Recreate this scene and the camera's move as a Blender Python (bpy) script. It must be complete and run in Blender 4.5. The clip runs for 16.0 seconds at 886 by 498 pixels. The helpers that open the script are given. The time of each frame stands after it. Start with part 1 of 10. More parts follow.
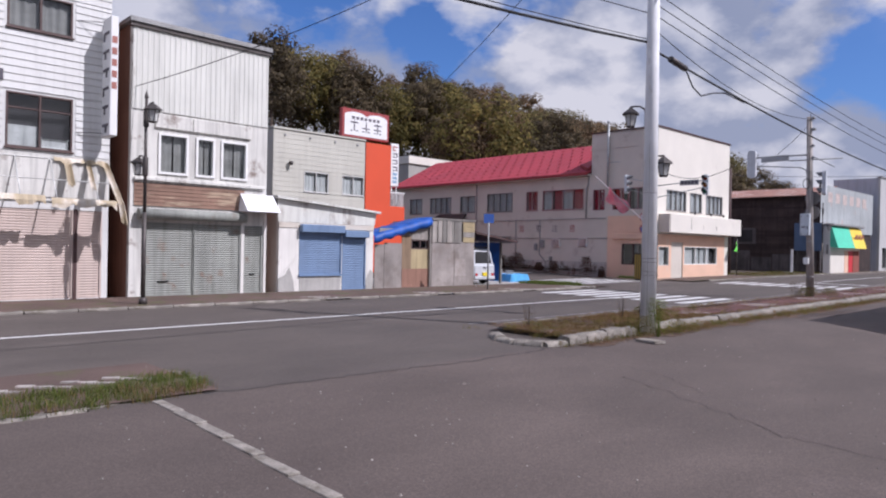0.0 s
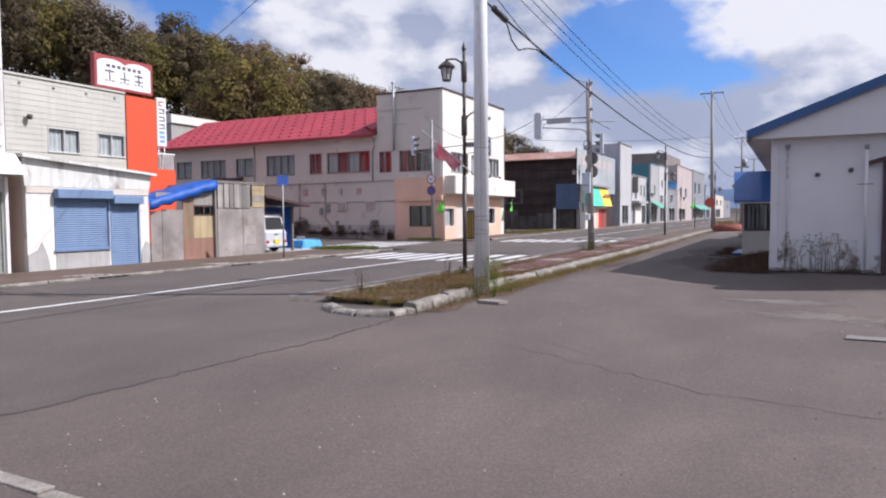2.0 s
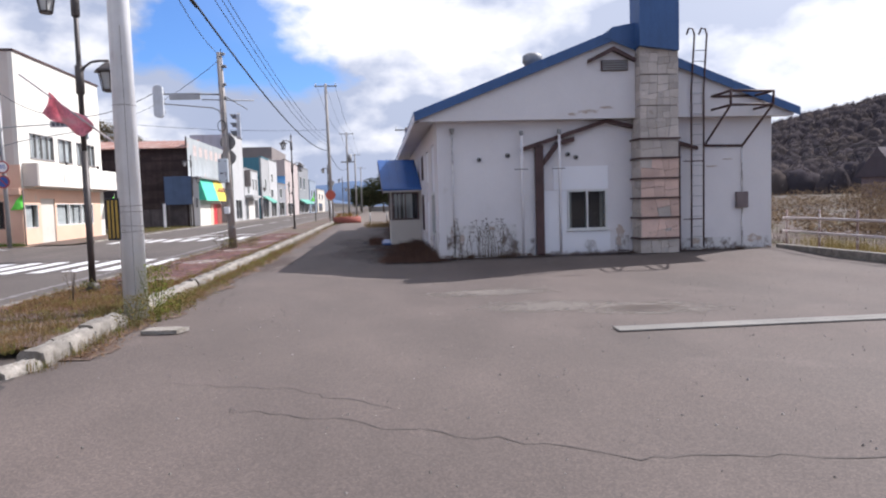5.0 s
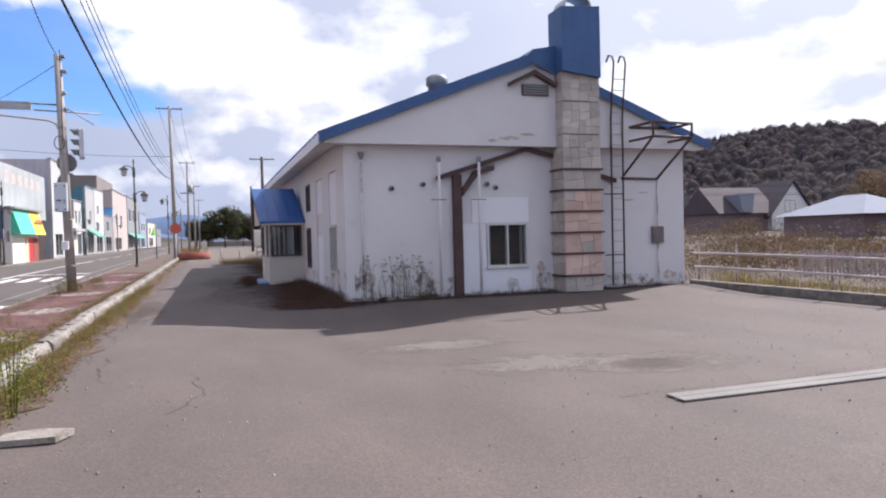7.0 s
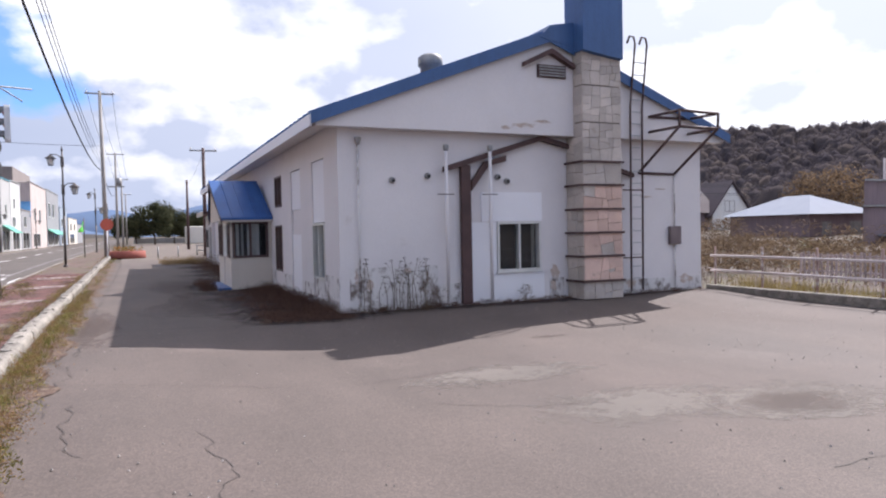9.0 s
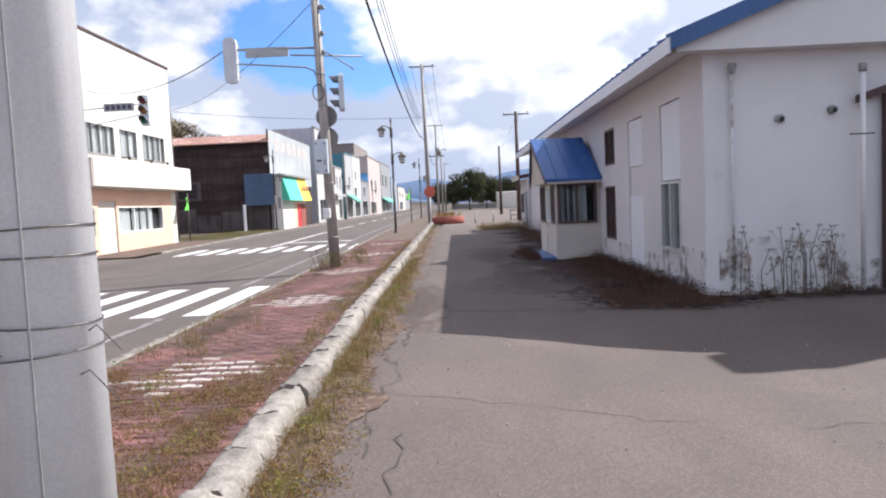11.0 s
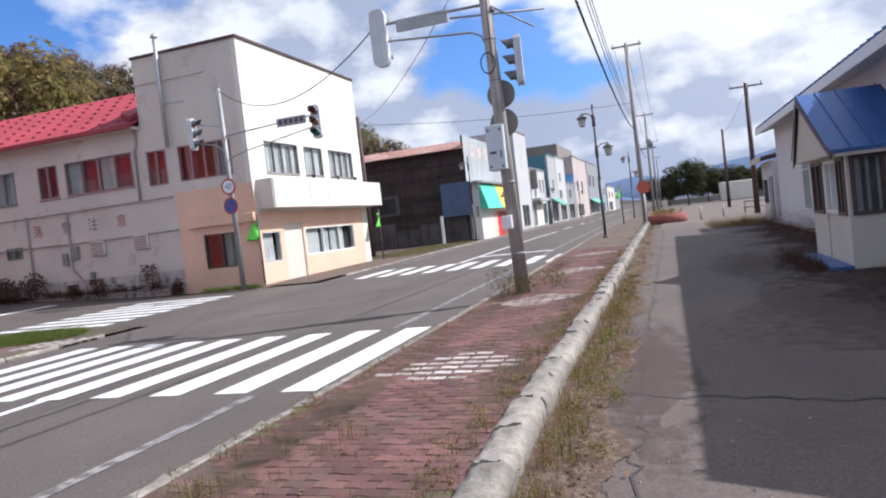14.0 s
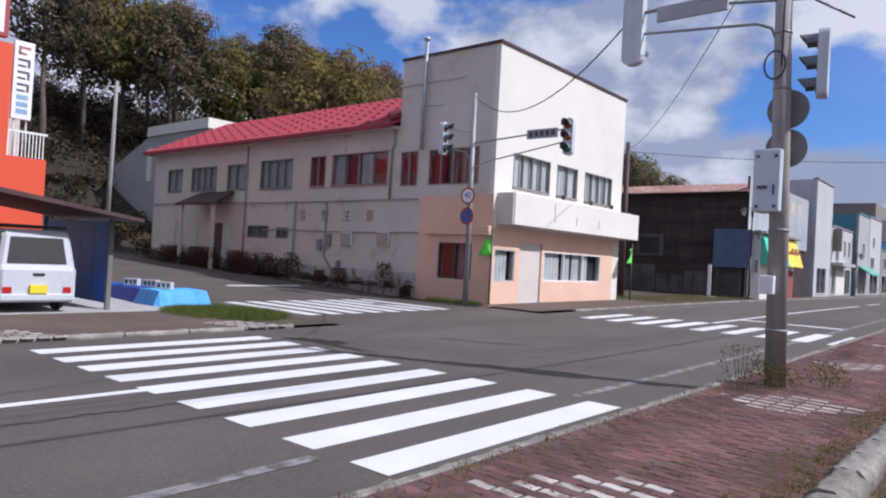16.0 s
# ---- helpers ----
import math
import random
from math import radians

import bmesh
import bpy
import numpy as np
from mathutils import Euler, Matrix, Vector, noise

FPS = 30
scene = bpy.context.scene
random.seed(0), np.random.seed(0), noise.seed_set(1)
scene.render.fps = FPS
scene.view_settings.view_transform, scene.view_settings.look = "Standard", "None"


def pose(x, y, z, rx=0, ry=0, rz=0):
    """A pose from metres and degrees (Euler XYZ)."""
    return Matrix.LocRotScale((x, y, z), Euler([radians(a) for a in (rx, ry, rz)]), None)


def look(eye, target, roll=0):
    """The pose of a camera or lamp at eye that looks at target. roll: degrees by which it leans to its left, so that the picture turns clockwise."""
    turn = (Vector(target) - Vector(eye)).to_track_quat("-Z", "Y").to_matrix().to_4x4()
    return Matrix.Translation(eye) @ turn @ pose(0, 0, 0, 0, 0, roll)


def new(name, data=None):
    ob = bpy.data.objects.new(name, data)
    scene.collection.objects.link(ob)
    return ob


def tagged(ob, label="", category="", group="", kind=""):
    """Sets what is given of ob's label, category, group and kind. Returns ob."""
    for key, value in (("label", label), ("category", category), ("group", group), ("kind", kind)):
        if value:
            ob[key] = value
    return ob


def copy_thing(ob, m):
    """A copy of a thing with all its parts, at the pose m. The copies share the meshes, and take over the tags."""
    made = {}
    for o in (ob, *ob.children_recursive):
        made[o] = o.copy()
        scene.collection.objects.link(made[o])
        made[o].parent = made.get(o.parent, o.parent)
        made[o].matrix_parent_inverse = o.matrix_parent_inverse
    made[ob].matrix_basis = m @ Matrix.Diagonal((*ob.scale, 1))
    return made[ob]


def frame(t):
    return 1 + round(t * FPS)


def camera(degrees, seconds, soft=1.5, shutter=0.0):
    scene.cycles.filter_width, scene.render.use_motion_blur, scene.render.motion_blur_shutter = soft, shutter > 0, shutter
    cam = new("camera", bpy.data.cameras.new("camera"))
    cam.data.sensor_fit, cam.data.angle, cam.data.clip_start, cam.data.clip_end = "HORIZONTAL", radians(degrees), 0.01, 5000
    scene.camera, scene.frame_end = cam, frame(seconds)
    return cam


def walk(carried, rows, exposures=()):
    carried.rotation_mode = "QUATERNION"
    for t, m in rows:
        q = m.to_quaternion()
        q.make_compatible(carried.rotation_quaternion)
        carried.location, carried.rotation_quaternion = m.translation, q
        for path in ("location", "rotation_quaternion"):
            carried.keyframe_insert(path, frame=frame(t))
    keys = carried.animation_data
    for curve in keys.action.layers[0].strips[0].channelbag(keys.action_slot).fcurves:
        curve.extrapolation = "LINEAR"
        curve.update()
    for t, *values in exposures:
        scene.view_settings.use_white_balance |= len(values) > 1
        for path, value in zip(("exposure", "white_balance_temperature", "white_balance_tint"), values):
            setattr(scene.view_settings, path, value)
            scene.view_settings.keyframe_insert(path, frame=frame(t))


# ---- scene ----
cam = camera(65.9, 16.0, soft=2.1)
PATH = [
    (0, (4.618, -6.708, 1.814), (3.168, -5.33, 1.81), 1.1),
    (0.5, (4.09, -6.676, 1.781), (2.674, -5.264, 1.773), 1.1),
    (1, (3.618, -6.721, 1.739), (2.321, -5.199, 1.707), -0.1),
    (1.5, (3.171, -6.596, 1.715), (2.088, -4.916, 1.643), -1.1),
    (2, (2.742, -6.318, 1.701), (1.828, -4.543, 1.601), -0.4),
    (2.5, (2.335, -5.948, 1.68), (1.626, -4.081, 1.582), 1.2),
    (3, (1.925, -5.49, 1.589), (1.261, -3.61, 1.433), 2.1),
    (3.5, (1.52, -5.049, 1.574), (1.032, -3.113, 1.472), 1.3),
    (4, (1.141, -4.54, 1.532), (0.864, -2.561, 1.445), -1.3),
    (4.5, (0.746, -3.99, 1.554), (0.674, -1.992, 1.518), 2.1),
    (5, (0.406, -3.355, 1.562), (0.59, -1.368, 1.43), -1.7),
    (5.2, (0.27, -3.119, 1.56), (0.548, -1.139, 1.51), -1.5),
    (7.3, (-1.137, -0.186, 1.613), (-0.44, 1.688, 1.569), -0.1),
    (7.5, (-1.229, 0.078, 1.635), (-0.494, 1.937, 1.568), 1.8),
    (8, (-1.472, 0.755, 1.682), (-0.622, 2.565, 1.66), 3.0),
    (8.2, (-1.518, 1.039, 1.666), (-0.627, 2.829, 1.635), 0.3),
    (10.3, (-1.999, 3.875, 1.695), (-1.52, 5.816, 1.639), -1.9),
    (10.5, (-1.966, 4.168, 1.664), (-1.691, 6.149, 1.627), -3.8),
    (11, (-1.916, 4.929, 1.681), (-1.948, 6.924, 1.548), -2.6),
    (11.5, (-1.853, 5.669, 1.664), (-1.913, 7.665, 1.552), -1.5),
    (12, (-1.864, 6.441, 1.671), (-1.967, 8.436, 1.577), -0.3),
    (12.5, (-1.975, 7.213, 1.681), (-2.206, 9.193, 1.524), -2.4),
    (13, (-2.085, 8.03, 1.717), (-2.448, 9.996, 1.67), -1.4),
    (13.5, (-2.177, 8.847, 1.672), (-2.601, 10.801, 1.629), -3.7),
    (14, (-2.213, 9.567, 1.655), (-2.843, 11.464, 1.584), -6.5),
    (14.5, (-2.283, 10.299, 1.649), (-3.127, 12.112, 1.625), -6.9),
    (15, (-2.3, 11.012, 1.669), (-3.368, 12.703, 1.676), -5.1),
    (15.5, (-2.382, 11.711, 1.662), (-3.609, 13.29, 1.688), 1.9),
    (16, (-2.44, 12.377, 1.667), (-3.736, 13.9, 1.696), 3.2),
]
EXPOSURES = [(0, -0.2, 5850, 21), (1, 0.04, 5900, 20), (2, 0.16, 5960, 18), (3.5, 0.34, 5980, 16), (5, 0.45, 6040, 15), (8, 0.65, 6150, 17), (10.5, 0.74, 6130, 14), (11.5, 0.65, 6110, 13), (13, 0.52, 6030, 13), (14.5, 0.29, 5820, 14), (16, -0.1, 5670, 18)]
walk(cam, [(t, look(eye, target, roll)) for t, eye, target, roll in PATH], EXPOSURES)

# ---- sky, sun ----
SUN = Vector((3.57, 1.6, 4.0)).normalized()
world = bpy.data.worlds.new("sky")
scene.world = world
world.use_nodes = True
wn, wl = world.node_tree.nodes, world.node_tree.links
wn.clear()


def wnode(kind, **kw):
    n = wn.new(kind)
    for k, v in kw.items():
        n.inputs[k].default_value = v
    return n


sky = wn.new("ShaderNodeTexSky")
sky.sky_type = "NISHITA"
sky.sun_disc = False
sky.sun_elevation = math.asin(SUN.z)
sky.sun_rotation = math.atan2(SUN.x, SUN.y)
sky.air_density, sky.dust_density, sky.ozone_density = 1.0, 0.6, 2.2
wtc = wn.new("ShaderNodeTexCoord")
sep = wn.new("ShaderNodeSeparateXYZ")
wl.new(wtc.outputs["Generated"], sep.inputs[0])


def wmath(op, a, b=None):
    n = wn.new("ShaderNodeMath")
    n.operation = op
    for i, v in enumerate((a, b)):
        if v is None:
            continue
        if hasattr(v, "links"):
            wl.new(v, n.inputs[i])
        else:
            n.inputs[i].default_value = v
    return n.outputs[0]


# clouds as heaps: noise over the dome, a little flattened towards the horizon
layer = wn.new("ShaderNodeCombineXYZ")
wl.new(sep.outputs[0], layer.inputs[0])
wl.new(sep.outputs[1], layer.inputs[1])
wl.new(wmath("MULTIPLY", sep.outputs[2], 1.7), layer.inputs[2])


def cloud_noise(scale, detail, rough, shift):
    m = wn.new("ShaderNodeMapping")
    m.inputs["Location"].default_value = shift
    wl.new(layer.outputs[0], m.inputs["Vector"])
    n = wnode("ShaderNodeTexNoise", Scale=scale, Detail=detail, Roughness=rough)
    wl.new(m.outputs[0], n.inputs["Vector"])
    return n.outputs["Fac"]


def wramp(value, stops):
    r = wn.new("ShaderNodeValToRGB")
    while len(r.color_ramp.elements) < len(stops):
        r.color_ramp.elements.new(0.5)
    for e, (p, c) in zip(r.color_ramp.elements, stops):
        e.position, e.color = p, (*c, 1)
    wl.new(value, r.inputs[0])
    return r.outputs[0]


# cloud gathers round the sun
sunward = wn.new("ShaderNodeVectorMath")
sunward.operation = "DOT_PRODUCT"
wl.new(wtc.outputs["Generated"], sunward.inputs[0])
sunward.inputs[1].default_value = SUN
sunny = wmath("POWER", wmath("MAXIMUM", sunward.outputs["Value"], 0.0), 2.0)
SH = (2.3, 0.9, 0.35)
big = cloud_noise(2.6, 10, 0.52, SH)
# and over the northern hills
north = wn.new("ShaderNodeVectorMath")
north.operation = "DOT_PRODUCT"
wl.new(wtc.outputs["Generated"], north.inputs[0])
north.inputs[1].default_value = (0.12, 0.99, 0.0)
hills = wmath("POWER", wmath("MAXIMUM", north.outputs["Value"], 0.0), 4.0)
gather = wmath("ADD", wmath("MULTIPLY", sunny, 0.14), wmath("MULTIPLY", hills, 0.118))
# and thins out towards the north-west
west = wn.new("ShaderNodeVectorMath")
west.operation = "DOT_PRODUCT"
wl.new(wtc.outputs["Generated"], west.inputs[0])
west.inputs[1].default_value = (-0.68, 0.62, 0.39)
thin = wmath("POWER", wmath("MAXIMUM", west.outputs["Value"], 0.0), 7.0)
gather = wmath("SUBTRACT", gather, wmath("MULTIPLY", thin, 0.036))
cover = wramp(wmath("ADD", big, gather), [(0.455, (0, 0, 0)), (0.515, (1, 1, 1))])
lit = cloud_noise(2.6, 10, 0.52, (SH[0] - 0.03, SH[1] - 0.02, SH[2] - 0.075))
thick = wmath("SUBTRACT", lit, big)
shade = wramp(wmath("ADD", wmath("MULTIPLY", thick, -3.2), 0.5), [(0.33, (0.54, 0.60, 0.73)), (0.58, (1.14, 1.13, 1.11))])
core = wramp(cloud_noise(1.3, 5, 0.5, (5.1, 1.2, 0.7)), [(0.44, (1, 1, 1)), (0.68, (0.68, 0.74, 0.85))])
cloud = wn.new("ShaderNodeMix")
cloud.data_type, cloud.blend_type = "RGBA", "MULTIPLY"
cloud.inputs["Factor"].default_value = 0.7
wl.new(shade, cloud.inputs["A"])
wl.new(core, cloud.inputs["B"])
glow = wmath("ADD", wmath("MULTIPLY", wmath("POWER", wmath("MAXIMUM", sunward.outputs["Value"], 0.0), 3.0), 3.4), 10.1)
even = wn.new("ShaderNodeMix")
even.data_type = "RGBA"
wl.new(wmath("MINIMUM", wmath("MULTIPLY", sunny, 0.6), 0.34), even.inputs["Factor"])
wl.new(cloud.outputs["Result"], even.inputs["A"])
even.inputs["B"].default_value = (0.95, 0.96, 0.98, 1)
bright = wn.new("ShaderNodeVectorMath")
bright.operation = "SCALE"
wl.new(even.outputs["Result"], bright.inputs[0])
wl.new(glow, bright.inputs["Scale"])
blue = wn.new("ShaderNodeMix")
blue.data_type, blue.blend_type = "RGBA", "MULTIPLY"
blue.inputs["Factor"].default_value = 1.0
wl.new(sky.outputs[0], blue.inputs["A"])
blue.inputs["B"].default_value = (0.96, 1.37, 1.92, 1)
mixsky = wn.new("ShaderNodeMix")
mixsky.data_type = "RGBA"
veil = wmath("ADD", cover, wmath("MULTIPLY", sunny, 0.5))
wl.new(wmath("MINIMUM", veil, 1.0), mixsky.inputs["Factor"])
wl.new(blue.outputs["Result"], mixsky.inputs["A"])
wl.new(bright.outputs[0], mixsky.inputs["B"])
bg = wnode("ShaderNodeBackground", Strength=0.067)
wl.new(mixsky.outputs["Result"], bg.inputs["Color"])
wl.new(bg.outputs[0], wn.new("ShaderNodeOutputWorld").inputs[0])

sun_data = bpy.data.lights.new("sun", "SUN")
sun_data.energy, sun_data.angle, sun_data.color = 5.0, radians(0.55), (1.0, 0.95, 0.88)
sun = new("sun", sun_data)
sun.matrix_world = look(SUN * 100, (0, 0, 0))

# ---- mesh tools ----


def V(*a):
    return Vector(a)


def box(bm, x0, y0, z0, x1, y1, z1, m=None, bevel=0.0):
    r = bmesh.ops.create_cube(bm, size=1.0)
    vs = r["verts"]
    for v in vs:
        v.co = Vector((x0 + (v.co.x + 0.5) * (x1 - x0), y0 + (v.co.y + 0.5) * (y1 - y0), z0 + (v.co.z + 0.5) * (z1 - z0)))
    if bevel > 0:
        es = list({e for v in vs for e in v.link_edges})
        r = bmesh.ops.bevel(bm, geom=es, offset=bevel, segments=1, affect="EDGES", clamp_overlap=True)
        vs = list({v for f in r["faces"] for v in f.verts} | {v for v in vs if v.is_valid})
    if m is not None:
        for v in vs:
            v.co = m @ v.co
    return vs


def tube(bm, pts, r0, r1=None, n=8, cap=True):
    """A round bar along points."""
    r1 = r0 if r1 is None else r1
    pts = [Vector(p) for p in pts]
    rings = []
    side = None
    for i, p in enumerate(pts):
        d = (pts[min(i + 1, len(pts) - 1)] - pts[max(i - 1, 0)]).normalized()
        if side is None:
            side = d.orthogonal().normalized()
        side = (side - d * side.dot(d)).normalized()
        up2 = d.cross(side)
        r = r0 + (r1 - r0) * i / max(1, len(pts) - 1)
        rings.append([bm.verts.new(p + r * (math.cos(a) * side + math.sin(a) * up2)) for a in (2 * math.pi * k / n for k in range(n))])
    for a, b in zip(rings, rings[1:]):
        for k in range(n):
            f = bm.faces.new((a[k], a[(k + 1) % n], b[(k + 1) % n], b[k]))
            f.smooth = n > 5
    if cap:
        bm.faces.new(rings[0][::-1])
        bm.faces.new(rings[-1])
    return rings


def lathe(bm, profile, centre, n=16, axis="z"):
    """A turned shape: (radius, height) pairs."""
    c = Vector(centre)
    rings = []
    for r, h in profile:
        ring = []
        for k in range(n):
            a = 2 * math.pi * k / n
            u, w = r * math.cos(a), r * math.sin(a)
            ring.append(bm.verts.new(c + (V(u, w, h) if axis == "z" else V(h, u, w) if axis == "x" else V(u, h, w))))
        rings.append(ring)
    for (a, b), (r0, h0), (r1, h1) in zip(zip(rings, rings[1:]), profile, profile[1:]):
        for k in range(n):
            bm.faces.new((a[k], a[(k + 1) % n], b[(k + 1) % n], b[k])).smooth = n > 8 and abs(h1 - h0) > 0.25 * abs(r1 - r0)
    bm.faces.new(rings[0][::-1])
    bm.faces.new(rings[-1])


def prism(bm, outline, depth):
    """A flat outline pushed along a vector."""
    d = Vector(depth)
    a = [bm.verts.new(Vector(p)) for p in outline]
    b = [bm.verts.new(Vector(p) + d) for p in outline]
    n = len(a)
    bm.faces.new(a)
    bm.faces.new(b[::-1])
    for k in range(n):
        bm.faces.new((a[k], b[k], b[(k + 1) % n], a[(k + 1) % n]))


def pierced(bm, at, across, length, z0, z1, depth, holes):
    """A wall with openings: at its foot, along a flat vector, pushed back by depth; holes are (u0, u1, z0, z1)."""
    o, u, d = Vector(at), Vector(across).normalized(), Vector(depth)
    us = sorted({0, length, *(h[0] for h in holes), *(h[1] for h in holes)})
    zs = sorted({z0, z1, *(h[2] for h in holes), *(h[3] for h in holes)})
    us = [x for x in us if 0 <= x <= length]
    zs = [x for x in zs if z0 <= x <= z1]
    solid = [[not any(h[0] - 1e-6 < (ua + ub) / 2 < h[1] + 1e-6 and h[2] - 1e-6 < (za + zb) / 2 < h[3] + 1e-6 for h in holes) for za, zb in zip(zs, zs[1:])] for ua, ub in zip(us, us[1:])]
    fr = {(i, j): bm.verts.new(o + u * x + V(0, 0, z - o.z)) for i, x in enumerate(us) for j, z in enumerate(zs)}
    bk = {k: bm.verts.new(v.co + d) for k, v in fr.items()}
    nu, nz = len(us) - 1, len(zs) - 1
    on = lambda i, j: 0 <= i < nu and 0 <= j < nz and solid[i][j]  # noqa: E731
    for i in range(nu):
        for j in range(nz):
            if not solid[i][j]:
                continue
            q = [(i, j), (i + 1, j), (i + 1, j + 1), (i, j + 1)]
            bm.faces.new([fr[k] for k in q])
            bm.faces.new([bk[k] for k in q[::-1]])
            for (a, b), nb in (((q[0], q[1]), (i, j - 1)), ((q[1], q[2]), (i + 1, j)), ((q[2], q[3]), (i, j + 1)), ((q[3], q[0]), (i - 1, j))):
                if not on(*nb):
                    bm.faces.new((fr[b], fr[a], bk[a], bk[b]))
    loose = [v for v in bm.verts if not v.link_faces]
    bmesh.ops.delete(bm, geom=loose, context="VERTS")


def mesh_of(bm, name):
    bmesh.ops.recalc_face_normals(bm, faces=bm.faces)
    me = bpy.data.meshes.new(name)
    bm.to_mesh(me)
    bm.free()
    return me


def part(name, bm, material, parent, label=""):
    """One mesh object under a thing or a part, built in the parent's own space."""
    me = mesh_of(bm, name)
    me.materials.append(material)
    ob = new(name, me)
    ob.parent = parent
    return tagged(ob, label) if label else ob


def thing(name, label, category, at=(0, 0, 0), turn=0.0, group="", kind=""):
    ob = new(name)
    ob.empty_display_size = 0.2
    ob.matrix_world = pose(*at, 0, 0, turn)
    return tagged(ob, label, category, group, kind)


def solo(name, bm, material, label, category, at=(0, 0, 0), turn=0.0, group="", kind=""):
    me = mesh_of(bm, name)
    me.materials.append(material)
    ob = new(name, me)
    ob.matrix_world = pose(*at, 0, 0, turn)
    return tagged(ob, label, category, group, kind)


def letters(text, size, depth=0.002):
    c = bpy.data.curves.new("letters", "FONT")
    c.body, c.size, c.align_x, c.align_y, c.extrude = text, size, "CENTER", "CENTER", depth
    ob = bpy.data.objects.new("letters", c)
    scene.collection.objects.link(ob)
    bpy.context.view_layer.update()
    me = bpy.data.meshes.new_from_object(ob.evaluated_get(bpy.context.evaluated_depsgraph_get()))
    bpy.data.objects.remove(ob)
    return me


# ---- materials ----


def ramp2(nt, value, a, b, pa=0.35, pb=0.65):
    r = nt.nodes.new("ShaderNodeValToRGB")
    r.color_ramp.elements[0].position, r.color_ramp.elements[0].color = pa, (*a, 1)
    r.color_ramp.elements[1].position, r.color_ramp.elements[1].color = pb, (*b, 1)
    nt.links.new(value, r.inputs[0])
    return r.outputs[0]


def mixc(nt, fac, a, b, kind="MIX"):
    m = nt.nodes.new("ShaderNodeMix")
    m.data_type, m.blend_type = "RGBA", kind
    for key, v in (("Factor", fac), ("A", a), ("B", b)):
        if hasattr(v, "links"):
            nt.links.new(v, m.inputs[key])
        elif key == "Factor":
            m.inputs[key].default_value = v
        else:
            m.inputs[key].default_value = (*v, 1)
    return m.outputs["Result"]


def noise_tex(nt, vec, scale, detail=4.0, rough=0.55, stretch=None):
    if stretch:
        m = nt.nodes.new("ShaderNodeMapping")
        m.inputs["Scale"].default_value = stretch
        nt.links.new(vec, m.inputs["Vector"])
        vec = m.outputs[0]
    n = nt.nodes.new("ShaderNodeTexNoise")
    n.inputs["Scale"].default_value, n.inputs["Detail"].default_value, n.inputs["Roughness"].default_value = scale, detail, rough
    nt.links.new(vec, n.inputs["Vector"])
    return n.outputs["Fac"]


def surf(name, c, vary=0.18, scale=1.2, fine=40.0, rough=0.75, metal=0.0, bump=0.15, streak=0.0, stain=None, stain_at=0.6, stain_scale=1.5, stain_stretch=None, each=0.0, spec=0.4, bump_dist=0.01, stain_soft=0.12, island=0.0):
    """A worn surface: broad tone, fine grain, streaks down the wall and patches of another colour."""
    m = bpy.data.materials.new(name)
    m.use_nodes = True
    nt = m.node_tree
    b = nt.nodes["Principled BSDF"]
    vec = nt.nodes.new("ShaderNodeTexCoord").outputs["Object"]
    lo, hi = tuple(x * (1 - vary) for x in c), tuple(min(1, x * (1 + vary)) for x in c)
    broad = noise_tex(nt, vec, scale, 5)
    col = ramp2(nt, broad, lo, hi, 0.3, 0.7)
    grain = noise_tex(nt, vec, fine, 3)
    col = mixc(nt, 1.0, col, ramp2(nt, grain, (1 - 0.6 * vary,) * 3, (1 + 0.3 * vary,) * 3), "MULTIPLY")
    if streak:
        s = noise_tex(nt, vec, 6.0, 3, stretch=(1, 1, 0.06))
        col = mixc(nt, 1.0, col, ramp2(nt, s, (1 - streak,) * 3, (1, 1, 1), 0.3, 0.55), "MULTIPLY")
    if stain:
        s = noise_tex(nt, vec, stain_scale, 7, 0.62, stretch=stain_stretch)
        f = ramp2(nt, s, (0, 0, 0), (1, 1, 1), stain_at, stain_at + stain_soft)
        col = mixc(nt, f, col, stain)
    if each:
        rnd = nt.nodes.new("ShaderNodeObjectInfo").outputs["Random"]
        col = mixc(nt, 1.0, col, ramp2(nt, rnd, (1 - each,) * 3, (1 + 0.5 * each,) * 3, 0, 1), "MULTIPLY")
    if island:
        rnd = nt.nodes.new("ShaderNodeNewGeometry").outputs["Random Per Island"]
        col = mixc(nt, 1.0, col, ramp2(nt, rnd, (1 - island,) * 3, (1 + 0.6 * island,) * 3, 0, 1), "MULTIPLY")
    nt.links.new(col, b.inputs["Base Color"])
    b.inputs["Metallic"].default_value = metal
    b.inputs["Specular IOR Level"].default_value = spec
    rr = nt.nodes.new("ShaderNodeMapRange")
    rr.inputs["To Min"].default_value, rr.inputs["To Max"].default_value = max(0.05, rough - 0.12), min(1, rough + 0.12)
    nt.links.new(broad, rr.inputs["Value"])
    nt.links.new(rr.outputs[0], b.inputs["Roughness"])
    if bump:
        bp = nt.nodes.new("ShaderNodeBump")
        bp.inputs["Strength"].default_value, bp.inputs["Distance"].default_value = bump, bump_dist
        nt.links.new(grain, bp.inputs["Height"])
        nt.links.new(bp.outputs[0], b.inputs["Normal"])
    return m


